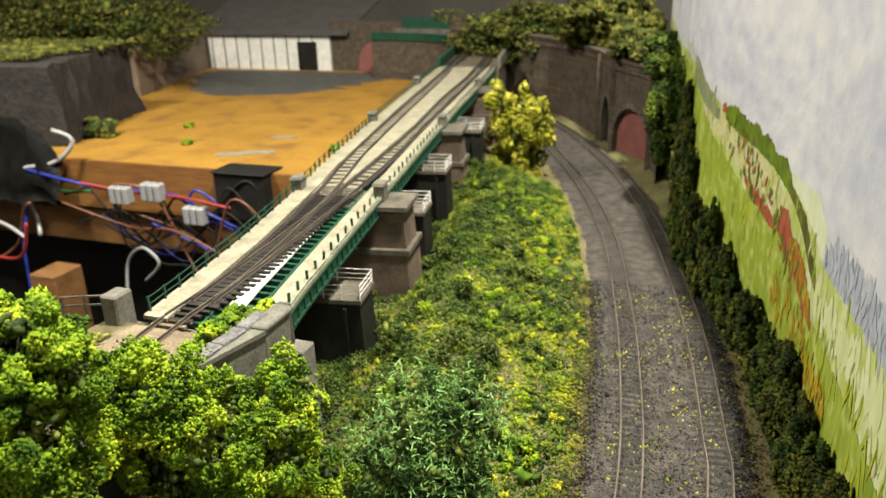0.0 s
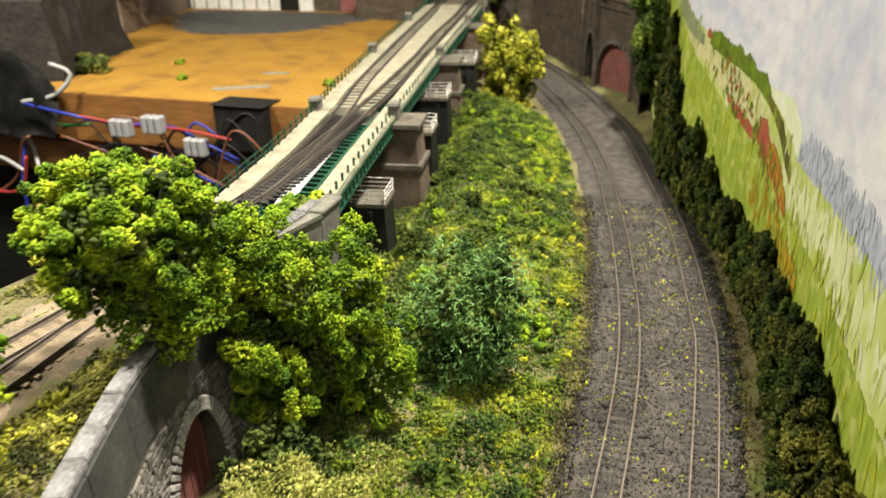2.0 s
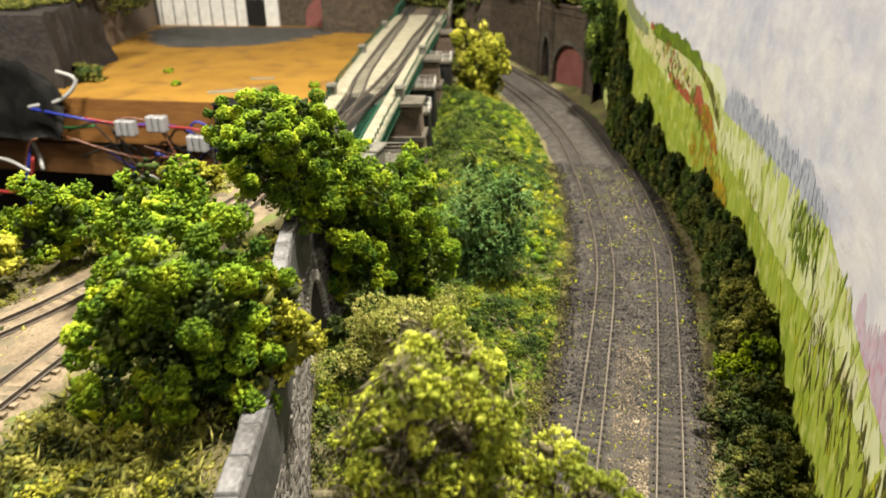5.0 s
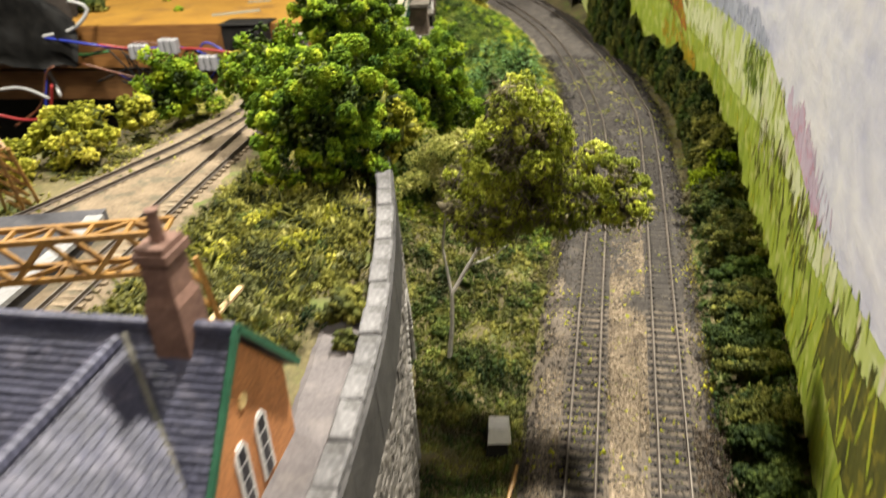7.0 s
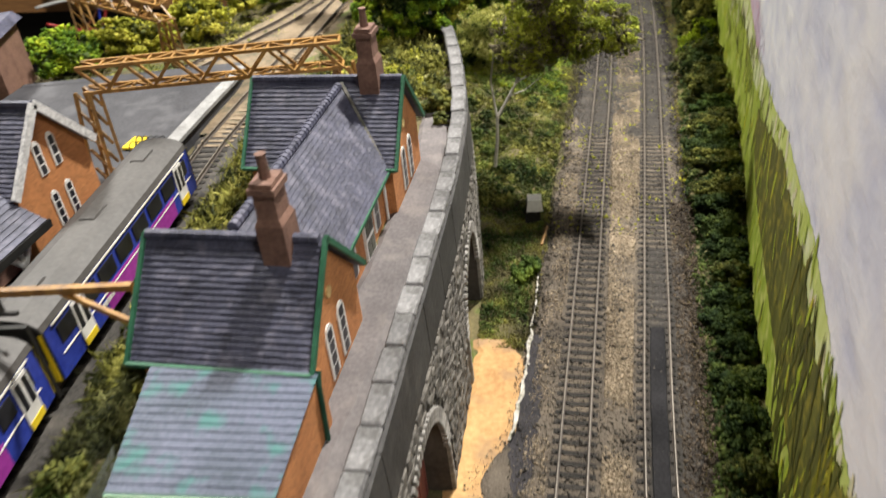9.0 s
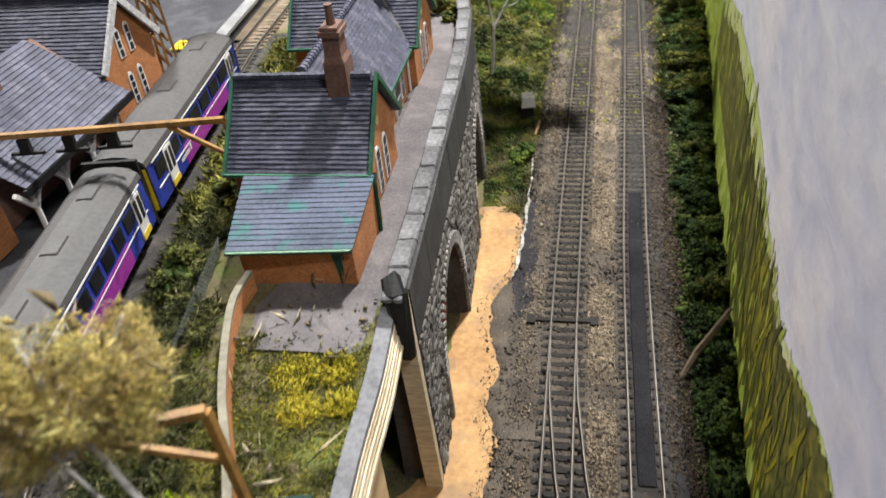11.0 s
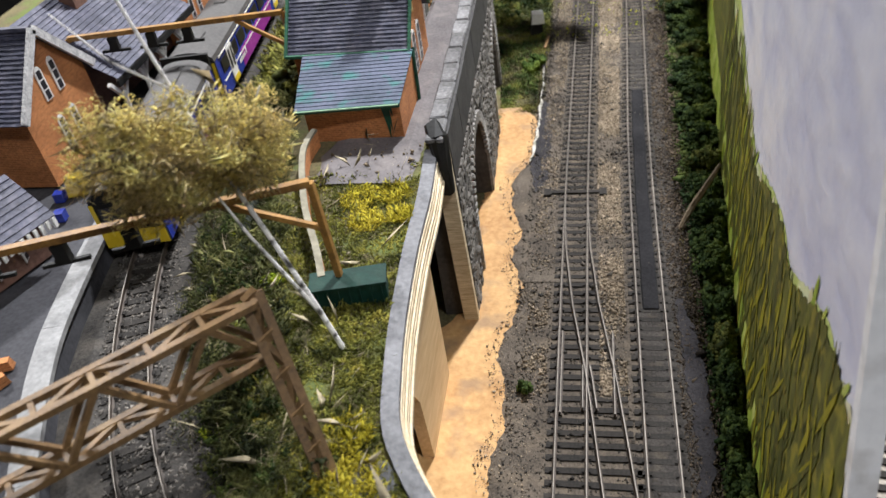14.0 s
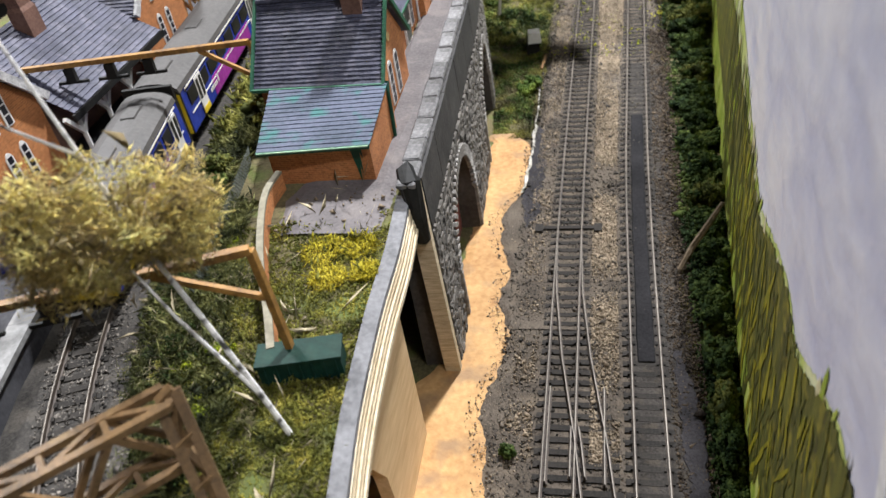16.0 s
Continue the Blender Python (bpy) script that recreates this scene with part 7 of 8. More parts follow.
cover("verge_litter", 15000, -168, -60, lambda y: wall_x(y) + 3.5, lambda y: left_x(y) - 18.5, ground_z, bpy.data.materials["brown_olive_litter"], "brown and olive litter at the wall foot", 0.26, 1.0, 12, -0.5)
cover("hedge_verge", 12000, -440, 430, lambda y: right_x(y) + 12, lambda y: right_x(y) + np.interp(y, [-440, -100, 60, 130, 420], [18, 16, 18, 24, 26]), ground_z, foliage("brown_moss_verge", (0.04, 0.033, 0.015), (0.14, 0.112, 0.04), (0.34, 0.29, 0.07)), "brown moss between track and hedge", 0.3, 0.9, 12, -0.3)
cover("dirt_verge", 14000, -445, -60, lambda y: right_x(y) + 6.5, lambda y: right_x(y) + 17, lambda x, y: ground_z(x, y) + 1.5, surface("brown_dirt_grain", (0.018, 0.014, 0.011), (0.12, 0.09, 0.062), 1, 12, 0.95, 0.3, island=0.6, spec=0.2), "brown dirt and grains between track and hedge", 0.26, 0.25, 18, -0.35)
# Dark underlay paints the shade between and below the bushes.
cover("hedge_floor", 26000, -445, 420, lambda y: right_x(y) + np.interp(y, [-436, -150, 0, 60, 130, 420], [15.5, 15, 14, 15, 20, 21]), lambda y: board_x(y) - 0.6, ground_z, F_SHADY, "dark scatter standing in for shade under the hedge", 0.5, 3.0, 12, -0.7)
cover("leaf_litter", 3200, -90, 420, lambda y: left_x(y) - 18, lambda y: right_x(y) + 16, lambda x, y: ground_z(x, y) + 1.35, F_FLOWER, "fallen yellow-green scatter between the rails", 0.33, 0.5, 13, 0.25)
cover("bed_gravel", 50000, -450, 160, lambda y: left_x(y) - 20, lambda y: right_x(y) + 15, lambda x, y: ground_z(x, y) + (0.95 if y < -288 else 1.35), bpy.data.materials["loose_gravel"], "loose grey and brown gravel grains", 0.28, 0.25, 20, -1)
cover("straw_scrub", 9000, -128, -18, lambda y: np.interp(y, UX[:, 1], UX[:, 0]) + 22, lambda y: np.interp(y, EX[:, 1], EX[:, 0]) - (16 if y < -95 else 3), upper_z, F_SCRUB, "straw and moss scrub beside the wall", 0.34, 3.5, 13, -0.25)
mounds("straw_mounds", 60, 190, -125, -20, lambda y: np.interp(y, UX[:, 1], UX[:, 0]) + 24, lambda y: np.interp(y, EX[:, 1], EX[:, 0]) - (20 if y < -95 else 6), upper_z, F_SCRUB, "straw and moss mounds beside the wall", (4, 10))
mounds("grey_scrub_mounds", 70, 240, -128, -66, lambda y: np.interp(y, UX[:, 1], UX[:, 0]) + 24, lambda y: np.interp(y, EX[:, 1], EX[:, 0]) - (18 if y < -95 else 6), upper_z, foliage("grey_green_scrub", (0.05, 0.06, 0.022), (0.17, 0.185, 0.06), (0.42, 0.41, 0.17)), "grey-green tangled scrub beside the wall", (4, 8), 0.3, 0.85)
mounds("lemon_mounds", 54, 190, -88, -22, lambda y: np.interp(y, UX[:, 1], UX[:, 0]) + 28, lambda y: np.interp(y, EX[:, 1], EX[:, 0]) - 12, upper_z, F_YELLOW, "yellow-green mounds in the scrub", (3, 7), 0.34)
mounds("pale_straw_mounds", 18, 170, -115, -22, lambda y: np.interp(y, UX[:, 1], UX[:, 0]) + 28, lambda y: np.interp(y, EX[:, 1], EX[:, 0]) - 8, upper_z, bpy.data.materials["pale_straw_green_foam"], "pale straw mounds in the scrub", (3, 6), 0.34)
mounds("dark_scrub_mounds", 60, 170, -120, -22, lambda y: np.interp(y, UX[:, 1], UX[:, 0]) + 28, lambda y: np.interp(y, EX[:, 1], EX[:, 0]) - 14, upper_z, F_DARK, "dark green mounds in the scrub", (3, 6), 0.34)
cover("coping_moss", 9000, -20, 100, lambda y: np.interp(y, UX[:, 1], UX[:, 0]) + 16, lambda y: np.interp(y, EX[:, 1], EX[:, 0]) - 4, upper_z, F_SCRUB, "mossy scatter behind the coping", 0.36, 3.0, 12, -0.3)
mounds("coping_mounds", 26, 170, -10, 100, lambda y: np.interp(y, UX[:, 1], UX[:, 0]) + 22, lambda y: np.interp(y, EX[:, 1], EX[:, 0]) - 5, upper_z, F_YELLOW, "yellow-green mounds behind the coping", (3, 8), 0.36)
ux = lambda y: np.interp(y, UX[:, 1], UX[:, 0])
ex = lambda y: np.interp(y, EX[:, 1], EX[:, 0])
F_MOSS = foliage("dull_moss", (0.08, 0.09, 0.015), (0.25, 0.25, 0.04), (0.58, 0.5, 0.09), patch=6, vary=0.2)
M_STALK = surface("dry_stalk", (0.22, 0.18, 0.1), (0.5, 0.43, 0.28), 1, 6, 0.8, 0.1, island=0.4)
F_STRING = foliage("stringy_green_scrub", (0.028, 0.036, 0.012), (0.14, 0.15, 0.042), (0.5, 0.49, 0.18), patch=6, vary=0.2)
mounds("bank_dark_mounds", 26, 200, -440, -335, lambda y: ux(y) + 22, lambda y: ux(y) + 33, upper_z, F_SHADY, "dark green tufts along the bank edge", (2.2, 4.5), 0.24)
scrub_lo = lambda y: ux(y) + np.interp(y, [-440, -400, -380, -255], [22, 20, 15, 14])
scrub_hi = lambda y: min(ux(y) + np.interp(y, [-440, -403, -385], [31, 30, 44]), ex(y) - 12) if y < -310 else -119
cover("bank_moss", 36000, -440, -322, lambda y: ux(y) + 28, lambda y: ex(y) - 2.5, upper_z, F_MOSS, "short moss on the station bank", 0.18, 0.9, 9, -0.35)
cover("bank_scrub", 24000, -440, -255, scrub_lo, scrub_hi, upper_z, F_STRING, "short green scrub along the station track", 0.17, 3.2, 10, -0.2)


def strands(name, n, y0, y1, lo, hi, mat, label, length=3.5, width=0.1, rise=0.9, tall=1.5, clump=9.0, keep=-0.1):
    pts = []
    while len(pts) < n:
        y = rng.uniform(y0, y1)
        a, b = lo(y), hi(y)
        x = rng.uniform(a, b) if b > a else None
        if x is not None and noise.noise((x / clump, y / clump, 4.4)) > keep - rng.uniform(0, 0.4):
            pts.append((x, y, upper_z(x, y) + rng.uniform(0, tall)))
    return tagged(fibres(name, pts, length, width, mat, rise=rise), label, "ground cover", kind="stuff")


strands("bank_strands", 24000, -440, -255, scrub_lo, scrub_hi, F_STRING, "tangled stringy green stems on the bank", 2.5, 0.04, 0.35, 2.8)
strands("dead_stalks", 240, -436, -300, lambda y: ux(y) + 15, lambda y: ex(y) - 6, M_STALK, "dry pale stalks lying in the scrub", 6.0, 0.035, 0.12, 2.0, 14, 0.0)
mounds("bank_tangle_mounds", 46, 330, -425, -318, lambda y: ux(y) + 17, lambda y: min(ux(y) + 40, ex(y) - 16), upper_z, F_STRING, "tangled dull green scrub mounds", (3, 6.5), 0.2, 0.9)
# Dark tufts colour in the shadowed pockets of the scrub.
mounds("bank_shadow_mounds", 40, 260, -425, -330, lambda y: ux(y) + 20, lambda y: min(ux(y) + 36, ex(y) - 18), upper_z, F_SHADY, "dark green tufts standing in for shadowed scrub gaps", (2.5, 5), 0.22, 0.9)
mounds("bank_lime_mounds", 12, 240, -420, -320, lambda y: ux(y) + 18, lambda y: min(ux(y) + 42, ex(y) - 10), upper_z, F_LEMON, "small lime-green tufts in the scrub", (1.8, 3.5), 0.2, 0.8)
tangle = thing("scrub_tangle", (-112, -372, 66), "low tangle of thin olive stems on the station bank", "scrub")
lob = []
for y in np.arange(-424, -318, 4.2):
    x = rng.uniform(ux(y) + 18, min(ux(y) + 44, ex(y) - 12))
    lob.append((np.array((x, y, upper_z(x, y) + 1)), np.array((rng.uniform(5, 9), rng.uniform(5, 9), rng.uniform(2.5, 5)))))
stringy(tangle, lob, 5200, F_STRING, 3.4, 0.075, "thin curled olive stems")
stringy(tangle, lob, 900, M_STALK, 4.2, 0.06, "pale dry stems")
mounds("bank_straw_mounds", 40, 200, -432, -312, lambda y: ux(y) + 26, lambda y: ex(y) - 4, upper_z, F_SCRUB, "straw-coloured moss pads on the bank", (2, 4.5), 0.17, 0.35)
strands("moss_strands", 8000, -440, -322, lambda y: ux(y) + 30, lambda y: ex(y) - 3, F_MOSS, "fine dry moss fibres on the bank", 1.8, 0.08, 0.5, 0.6)
strands("straw_strands", 4500, -128, -18, lambda y: ux(y) + 24, lambda y: ex(y) - (17 if y < -95 else 3), F_SCRUB, "dry straw stems beside the wall", 3.5, 0.12, 0.7, 3.5)
strands("track_strands", 5000, -262, -120, lambda y: ux(y) + 14, lambda y: -120 if y < -190 else -129, F_SCRUB, "dry stems behind the house", 4.0, 0.12, 0.8, 4.0)
cover("track_scrub", 5000, -262, -120, lambda y: np.interp(y, UX[:, 1], UX[:, 0]) + 13, lambda y: -120 if y < -190 else -129, upper_z, F_SCRUB, "straw-coloured scrub behind the house", 0.4, 6, 10, -0.3)
cover("upper_tufts", 9000, -100, 190, lambda y: np.interp(y, [-60, 0, 50, 100, 205], [-310, -285, -246, -229, -208]), lambda y: np.interp(y, UX[:, 1], UX[:, 0]) - 14, upper_z, F_SCRUB, "sparse tufts on the sandy upper ground", 0.5, 1.2, 16, 0.15)
cover("station_litter", 9000, -445, -310, lambda y: np.interp(y, UX[:, 1], UX[:, 0]) - 10, lambda y: np.interp(y, UX[:, 1], UX[:, 0]) + 24, lambda x, y: upper_z(x, y) + 1, surface("pale_gravel", (0.018, 0.016, 0.014), (0.24, 0.215, 0.185), 1, 14, 0.95, 0.3, island=0.6), "loose gravel along the station track", 0.3, 0.25, 20, -1)
cover("path_crumbs", 70, -330, -306, lambda y: -100, lambda y: -68, lambda x, y: upper_z(x, y) + 1, M_SAND, "spilt sandy crumbs on the path", 0.35, 0.3, 8, 0.0)
F_MUSTARD = foliage("mustard_tuft", (0.34, 0.29, 0.015), (0.6, 0.52, 0.03), (0.8, 0.68, 0.07))
for cx, cy, r in ((-83, -333, 7), (-74, -331, 6), (-79, -343, 6), (-70, -341, 4.5), (-67, -412, 6), (-63, -421, 5.5), (-60, -427, 6), (-66, -428, 4.5), (-68, -434, 6), (-70, -422, 4)):
    z = upper_z(cx, cy)
    disc = [(r * 0.8 * math.sqrt(rng.uniform()), rng.uniform(0, 6.283)) for _ in range(520)]
    pts = [(cx + q * math.cos(a), cy + q * math.sin(a), z + rng.uniform(0.2, 1.2)) for q, a in disc]
    ob = fibres("yellow_tuft", pts, 1.6, 0.09, F_MUSTARD, rise=0.8)
    tagged(ob, "mustard-yellow grass tuft on the bank", "grass tuft", "grass tufts")


# ---- small things along the lines ----
def sloped_box(name, c, size, yaw, mat, label, cat, taper=1.0):
    bm = bmesh.new()
    obox(bm, (0, 0, size[2] / 2), size, 0, taper)
    bmesh.ops.rotate(bm, verts=bm.verts, matrix=Matrix.Rotation(radians(yaw), 3, "Z"))
    bmesh.ops.translate(bm, verts=bm.verts, vec=c)
    return solid(name, bm, mat, label, cat, base=c)


cab = thing("relay_box", (-50.5, -78, 0.5), "small black relay box with white lid", "relay box")
bm = bmesh.new()
obox(bm, (-50.5, -78, 5.4), (7, 5.6, 10.6), 8, 0.85)
part("body", bm, M_BLACK, cab)
bm = bmesh.new()
obox(bm, (-49.6, -78.4, 10.4), (7.4, 7.2, 5.6), 8, 0.85)
part("lid", bm, M_WHITE, cab, "white lid")
bm = bmesh.new()
tube(bm, [(-43.5, -84, 1), (-44, -92, 1.6), (-45, -99, 1.0)], [0.8, 0.9, 0.6], 6)
solid("wood_splinter", bm, M_GANTRY, "orange wood splinter lying beside the track", "splinter", base=(-44, -92, 0.6))
bm = bmesh.new()
tube(bm, [(12.5, -263, 2.5), (17, -258, 9), (23, -256, 20), (26, -254, 25)], [0.9, 1.2, 1.0, 0.6], 6)
solid("dry_twig", bm, M_SAND, "dry straw-coloured twig leaning on the hedge", "twig", base=(18, -259, 1.6))
bush((-41, -342, 2.6), (2.4, 2.2, 2.4), 420, F_DARK, "small dark green tuft on the bare board", 0.4, 5, False)
bush((-50, -118, 2.0), (5, 9, 2.4), 1200, F_LEAF, "low green weeds beside the wall", 0.5, 6, False)
bush((-84, -108, 73), (6, 7, 5), 1500, F_SCRUB, "dry scrub bush on the path", 0.5, 6)
bush((-80, -121, 71.5), (3, 3, 2.4), 500, F_OLIVE, "small green weed on the path", 0.4, 4, False)
bush((-124, -262, 70), (7, 14, 8), 2600, F_SCRUB, "rough scrub bush behind the lean-to", 0.55, 7)
bush((-126, -300, 68), (7, 10, 8), 2000, F_OLIVE, "grey-green scrub beside the fence", 0.5, 7)

bm = bmesh.new()
beam(bm, (-117, -128, 72), (-113.5, -104, 74.5), 1.6, 0.9)
solid("wood_offcut", bm, M_PLY, "pale wood offcut lying in the scrub", "offcut", base=(-115, -116, 72))

# green planter-like hut, fence and mesh
M_CABIN = surface("bottle_green_plastic", (0.003, 0.02, 0.014), (0.007, 0.042, 0.03), 1, 6, 0.6, 0.3, stain=(0.03, 0.06, 0.04), stain_amount=0.3, spec=0.25)
hut = thing("green_cabin", (-76, -372, 67), "small dark green trackside cabin lying on the grass", "cabin")
bm = bmesh.new()
obox(bm, (-76, -372, 70.5), (17.5, 6, 8), 12)
part("body", bm, M_CABIN, hut)
for k in range(7):
    bm = bmesh.new()
    c, s = math.cos(radians(12)), math.sin(radians(12))
    i = -7.5 + k * 2.5
    beam(bm, (-76 + i * c + 3.1 * s, -372 + i * s - 3.1 * c, 67), (-76 + i * c + 3.1 * s, -372 + i * s - 3.1 * c, 74.3), 0.5, 0.4)
    part("rib", bm, M_CABIN, hut)
bm = bmesh.new()
obox(bm, (-76, -372, 74.8), (18.2, 6.8, 0.8), 12)
part("lid", bm, M_CABIN, hut)
fence = thing("curved_fence", (-95, -335, 67), "curved brown fence board with pale cut top edge", "fence")
way = spline([(-104, -304, 0), (-104.5, -314, 0), (-101, -328, 0), (-95, -345, 0), (-88, -360, 0), (-83, -372, 0)], 3)
bm = bmesh.new()
sweep(bm, way, [(0, 66), (0, 74.6), (-1.4, 74.6), (-1.4, 66)])
part("board", bm, M_BRICK, fence)
bm = bmesh.new()
sweep(bm, way, [(0.15, 74.6), (0.15, 75.4), (-1.6, 75.4), (-1.6, 74.6)])
part("top_edge", bm, M_CREAM, fence, "pale cut edge")
M_WIREMESH = surface("dull_wire", (0.1, 0.12, 0.1), (0.25, 0.27, 0.24), 1, 5, 0.5, 0.1, metal=0.4)
bm = bmesh.new()
a, b = Vector((-119, -288, 0)), Vector((-110, -352, 0))
for k in range(44):
    for s in (0, 7):
        u, v = a.lerp(b, min(1, max(0, (k + s - 3) / 44))), a.lerp(b, min(1, max(0, (k + 3.5 - s + 0) / 44)))
        beam(bm, u + Vector((0, 0, 62)), v + Vector((0, 0, 74)), 0.22, 0.22)
solid("wire_mesh_fence", bm, M_WIREMESH, "fine wire mesh fence beside the station track", "fence", base=(-115, -320, 62))
bm = bmesh.new()
obox(bm, (-178, -322, 69.5), (6, 5, 6), 20, 0.7)
solid("grit_bin", bm, M_YELLOW, "small yellow grit bin on the platform", "bin", base=(-178, -322, 66.2))
for x, y in ((-182, -326), (-176, -336)):
    sloped_box("blue_crate", (x, y, 66.2), (3, 3, 3), 10, M_BLUE, "tiny blue crate on the platform", "crate")
bike = thing("bicycle_rack", (-196, -140, 66), "row of tiny dark bicycles on the platform", "bicycle rack")
for k in range(5):
    for e in (0, 5):
        bm = bmesh.new()
        cpos = Vector((-198 + k * 2.5, -142 + e, 69))
        tube(bm, [cpos + Vector((0, 2.4 * math.cos(t), 2.4 * math.sin(t))) for t in np.linspace(0, 6.283, 13)], 0.22, 4)
        part("wheel", bm, M_BLACK, bike)
bm = bmesh.new()
box(bm, -206, -138, 66, -200, -128, 66.9)
part("yellow_marking", bm, M_YELLOW, bike, "yellow hatched marking")
brickhut = thing("brick_hut", (-330, -70, 58), "dark brick hut beyond the upper tracks", "hut")
bm = bmesh.new()
obox(bm, (-330, -70, 74), (50, 40, 32), 20)
part("wall", bm, M_CHIM, brickhut)
bm = bmesh.new()
obox(bm, (-330, -70, 92), (56, 46, 4), 20, 0.9)
part("roof", bm, M_SLATE, brickhut)

pts = [(-121 + rng.normal() * 2.2, -438 + rng.normal() * 2.2, 65.6 + abs(rng.normal()) * 0.7) for _ in range(500)]
tagged(crumbs("coal_heap", pts, 0.35, M_BLACK, fine=True), "low heap of black coal on the platform end", "coal heap", kind="stuff")
for x, y, a in ((-157, -394, 20), (-155, -399, 60)):
    sloped_box("orange_crate", (x, y, 66.0), (3.2, 2.4, 2.6), a, M_BRICK, "tiny orange crate on the platform", "crate", 0.8)

# white cup standing at the end of the lower line
M_CUP = surface("cup_plastic", (0.26, 0.27, 0.265), (0.31, 0.32, 0.315), 6, 40, 0.45, 0.02)
cup = thing("white_cup", (-16, -497, 0), "white lidded cup standing on the board end", "cup")
bm = bmesh.new()
tube(bm, [(-16, -497, 0), (-16, -497, 60), (-16, -497, 116)], [28, 31.5, 34.5], 48)
part("cup_body", bm, M_CUP, cup, smooth=True)
bm = bmesh.new()
tube(bm, [(-16, -497, 115.5), (-16, -497, 119), (-16, -497, 120)], [35.5, 35.5, 34.4], 48)
part("lid", bm, M_CUP, cup, "flat white lid")

# ---- far scenery beyond the bridge ----
FAR_WALL = [(-50, 640), (-59, 681), (-104, 756), (-136, 828), (-190, 915), (-280, 1000), (-380, 1060)]
# Stone colour taken down to stand for shade on the far walls.
M_FARSTONE = brick_surface("dark_buff_stone", (0.032, 0.024, 0.017), (0.115, 0.09, 0.064), (0.5, 0.5, 0.5), 6, 2.6)


def far_wall():
    w = thing("stone_retaining_wall", (-60, 640, 0), "dark buff stone wall with arched doorways beside the curve", "wall", kind="structure")
    pts = spline([(x, y, 0) for x, y in FAR_WALL], 2)
    rt = sides(pts)
    run = np.cumsum([0] + [(q - p).length for p, q in zip(pts[:-1], pts[1:])])
    doors = [(86, 38, 50), (152, 17, 52)]

    def floor_at(s):
        for c, h, t in doors:
            if abs(s - c) < h:
                return 18 + (t - 18) * math.sqrt(1 - ((s - c) / h) ** 2)
        return -2.0

    bm = bmesh.new()
    ends = []
    for p, r, s in zip(pts, rt, run):
        b = floor_at(s)
        ends.append([bm.verts.new(p + r * o + Vector((0, 0, z))) for o, z in ((0, b), (0, 90), (9, 90), (9, b))])
    for a, b in zip(ends[:-1], ends[1:]):
        for k in range(4):
            bm.faces.new((a[k], a[(k + 1) % 4], b[(k + 1) % 4], b[k]))
    part("wall_body", bm, M_FARSTONE, w)
    bm = bmesh.new()
    sweep(bm, pts[::3], [(-1.5, 82), (-1.5, 85), (0.2, 85), (0.2, 82)])
    sweep(bm, pts[::3], [(-1.5, 90), (-1.5, 93), (10, 93), (10, 90)])
    part("string_course", bm, M_FARSTONE, w, "projecting stone bands")
    for (c, h, t), mat in zip(doors, (M_DOORRED, M_BLACK)):
        i = int(np.argmin(abs(run - c)))
        d = Vector((-rt[i].y, rt[i].x, 0))
        bm = bmesh.new()
        prism(bm, [pts[i] + rt[i] * 5 + d * (s * (h + 3)) + Vector((0, 0, z)) for s, z in ((-1, -1), (1, -1), (1, t + 3), (-1, t + 3))], Vector(), rt[i] * 2)
        dr = part("arched_door", bm, mat, w, "dull red arched door" if mat is M_DOORRED else "dark archway")
        for k in range(15):
            a = math.pi * (k + 0.5) / 15
            bm = bmesh.new()
            p = pts[i] + d * (-(h + 2.5) * math.cos(a)) + Vector((0, 0, 18 + (t - 15.5) * math.sin(a))) - rt[i] * 0.6
            beam(bm, p, p + rt[i] * 2 + Vector((0, 0, 0.01)), 4.2, 4.2)
            part("arch_stone", bm, M_CONC, w)
    for s in (44, 128, 178):
        i = int(np.argmin(abs(run - s)))
        bm = bmesh.new()
        p = pts[i] - rt[i] * 1.5
        beam(bm, p, p + Vector((0, 0, 90)), 4, 4)
        part("pilaster", bm, M_FARSTONE, w)


far_wall()
bush((-40, 660, 104), (24, 44, 18), 9000, F_LEAF, "green bushes on top of the stone wall", 0.9, 16)
bush((-84, 770, 106), (26, 50, 20), 9000, F_OLIVE, "olive-green bushes above the stone wall", 1.4, 16)
bush((-222, 800, 20), (16, 60, 22), 5000, F_OLIVE, "olive undergrowth in the far cutting", 1.0, 14)
bush((-130, 880, 118), (50, 60, 34), 9000, F_OLIVE, "wooded hillside above the stone wall", 1.8, 20)
bm = bmesh.new()
box(bm, -1300, 607, -3.5, -207, 1262, -0.6)
solid("plywood_top", bm, M_CORK, "bare orange plywood baseboard top", kind="structure")
bm = bmesh.new()
box(bm, -1300, 604, -52, -207, 606.8, -0.8)
solid("baseboard_rail", bm, M_WOOD, "orange pine rail under the baseboard", kind="structure")
# Pine colour darkened for the shade under the baseboard.
M_DARKTIMBER = surface("shaded_timber", (0.1, 0.045, 0.015), (0.26, 0.13, 0.045), 3, 30, 0.6, 0.2, stretch=(0.12, 1, 1))
bm = bmesh.new()
box(bm, -1300, 612, -95, -207, 640, -58)
solid("baseboard_crossbeam", bm, M_DARKTIMBER, "brown timber beam under the baseboard", kind="structure")
# Added black sheet stands for the unlit space under the boards.
bm = bmesh.new()
box(bm, -1300, 660, -900, -150, 666, -60)
solid("dark_void_sheet", bm, M_BLACK, "black sheet standing for the dark below the baseboard", kind="structure")
bm = bmesh.new()
box(bm, -205.5, -560, -60, 160, 985, -3)
solid("baseboard_lower", bm, M_BLACK, "dark baseboard under the lower line", kind="structure")
bm = bmesh.new()
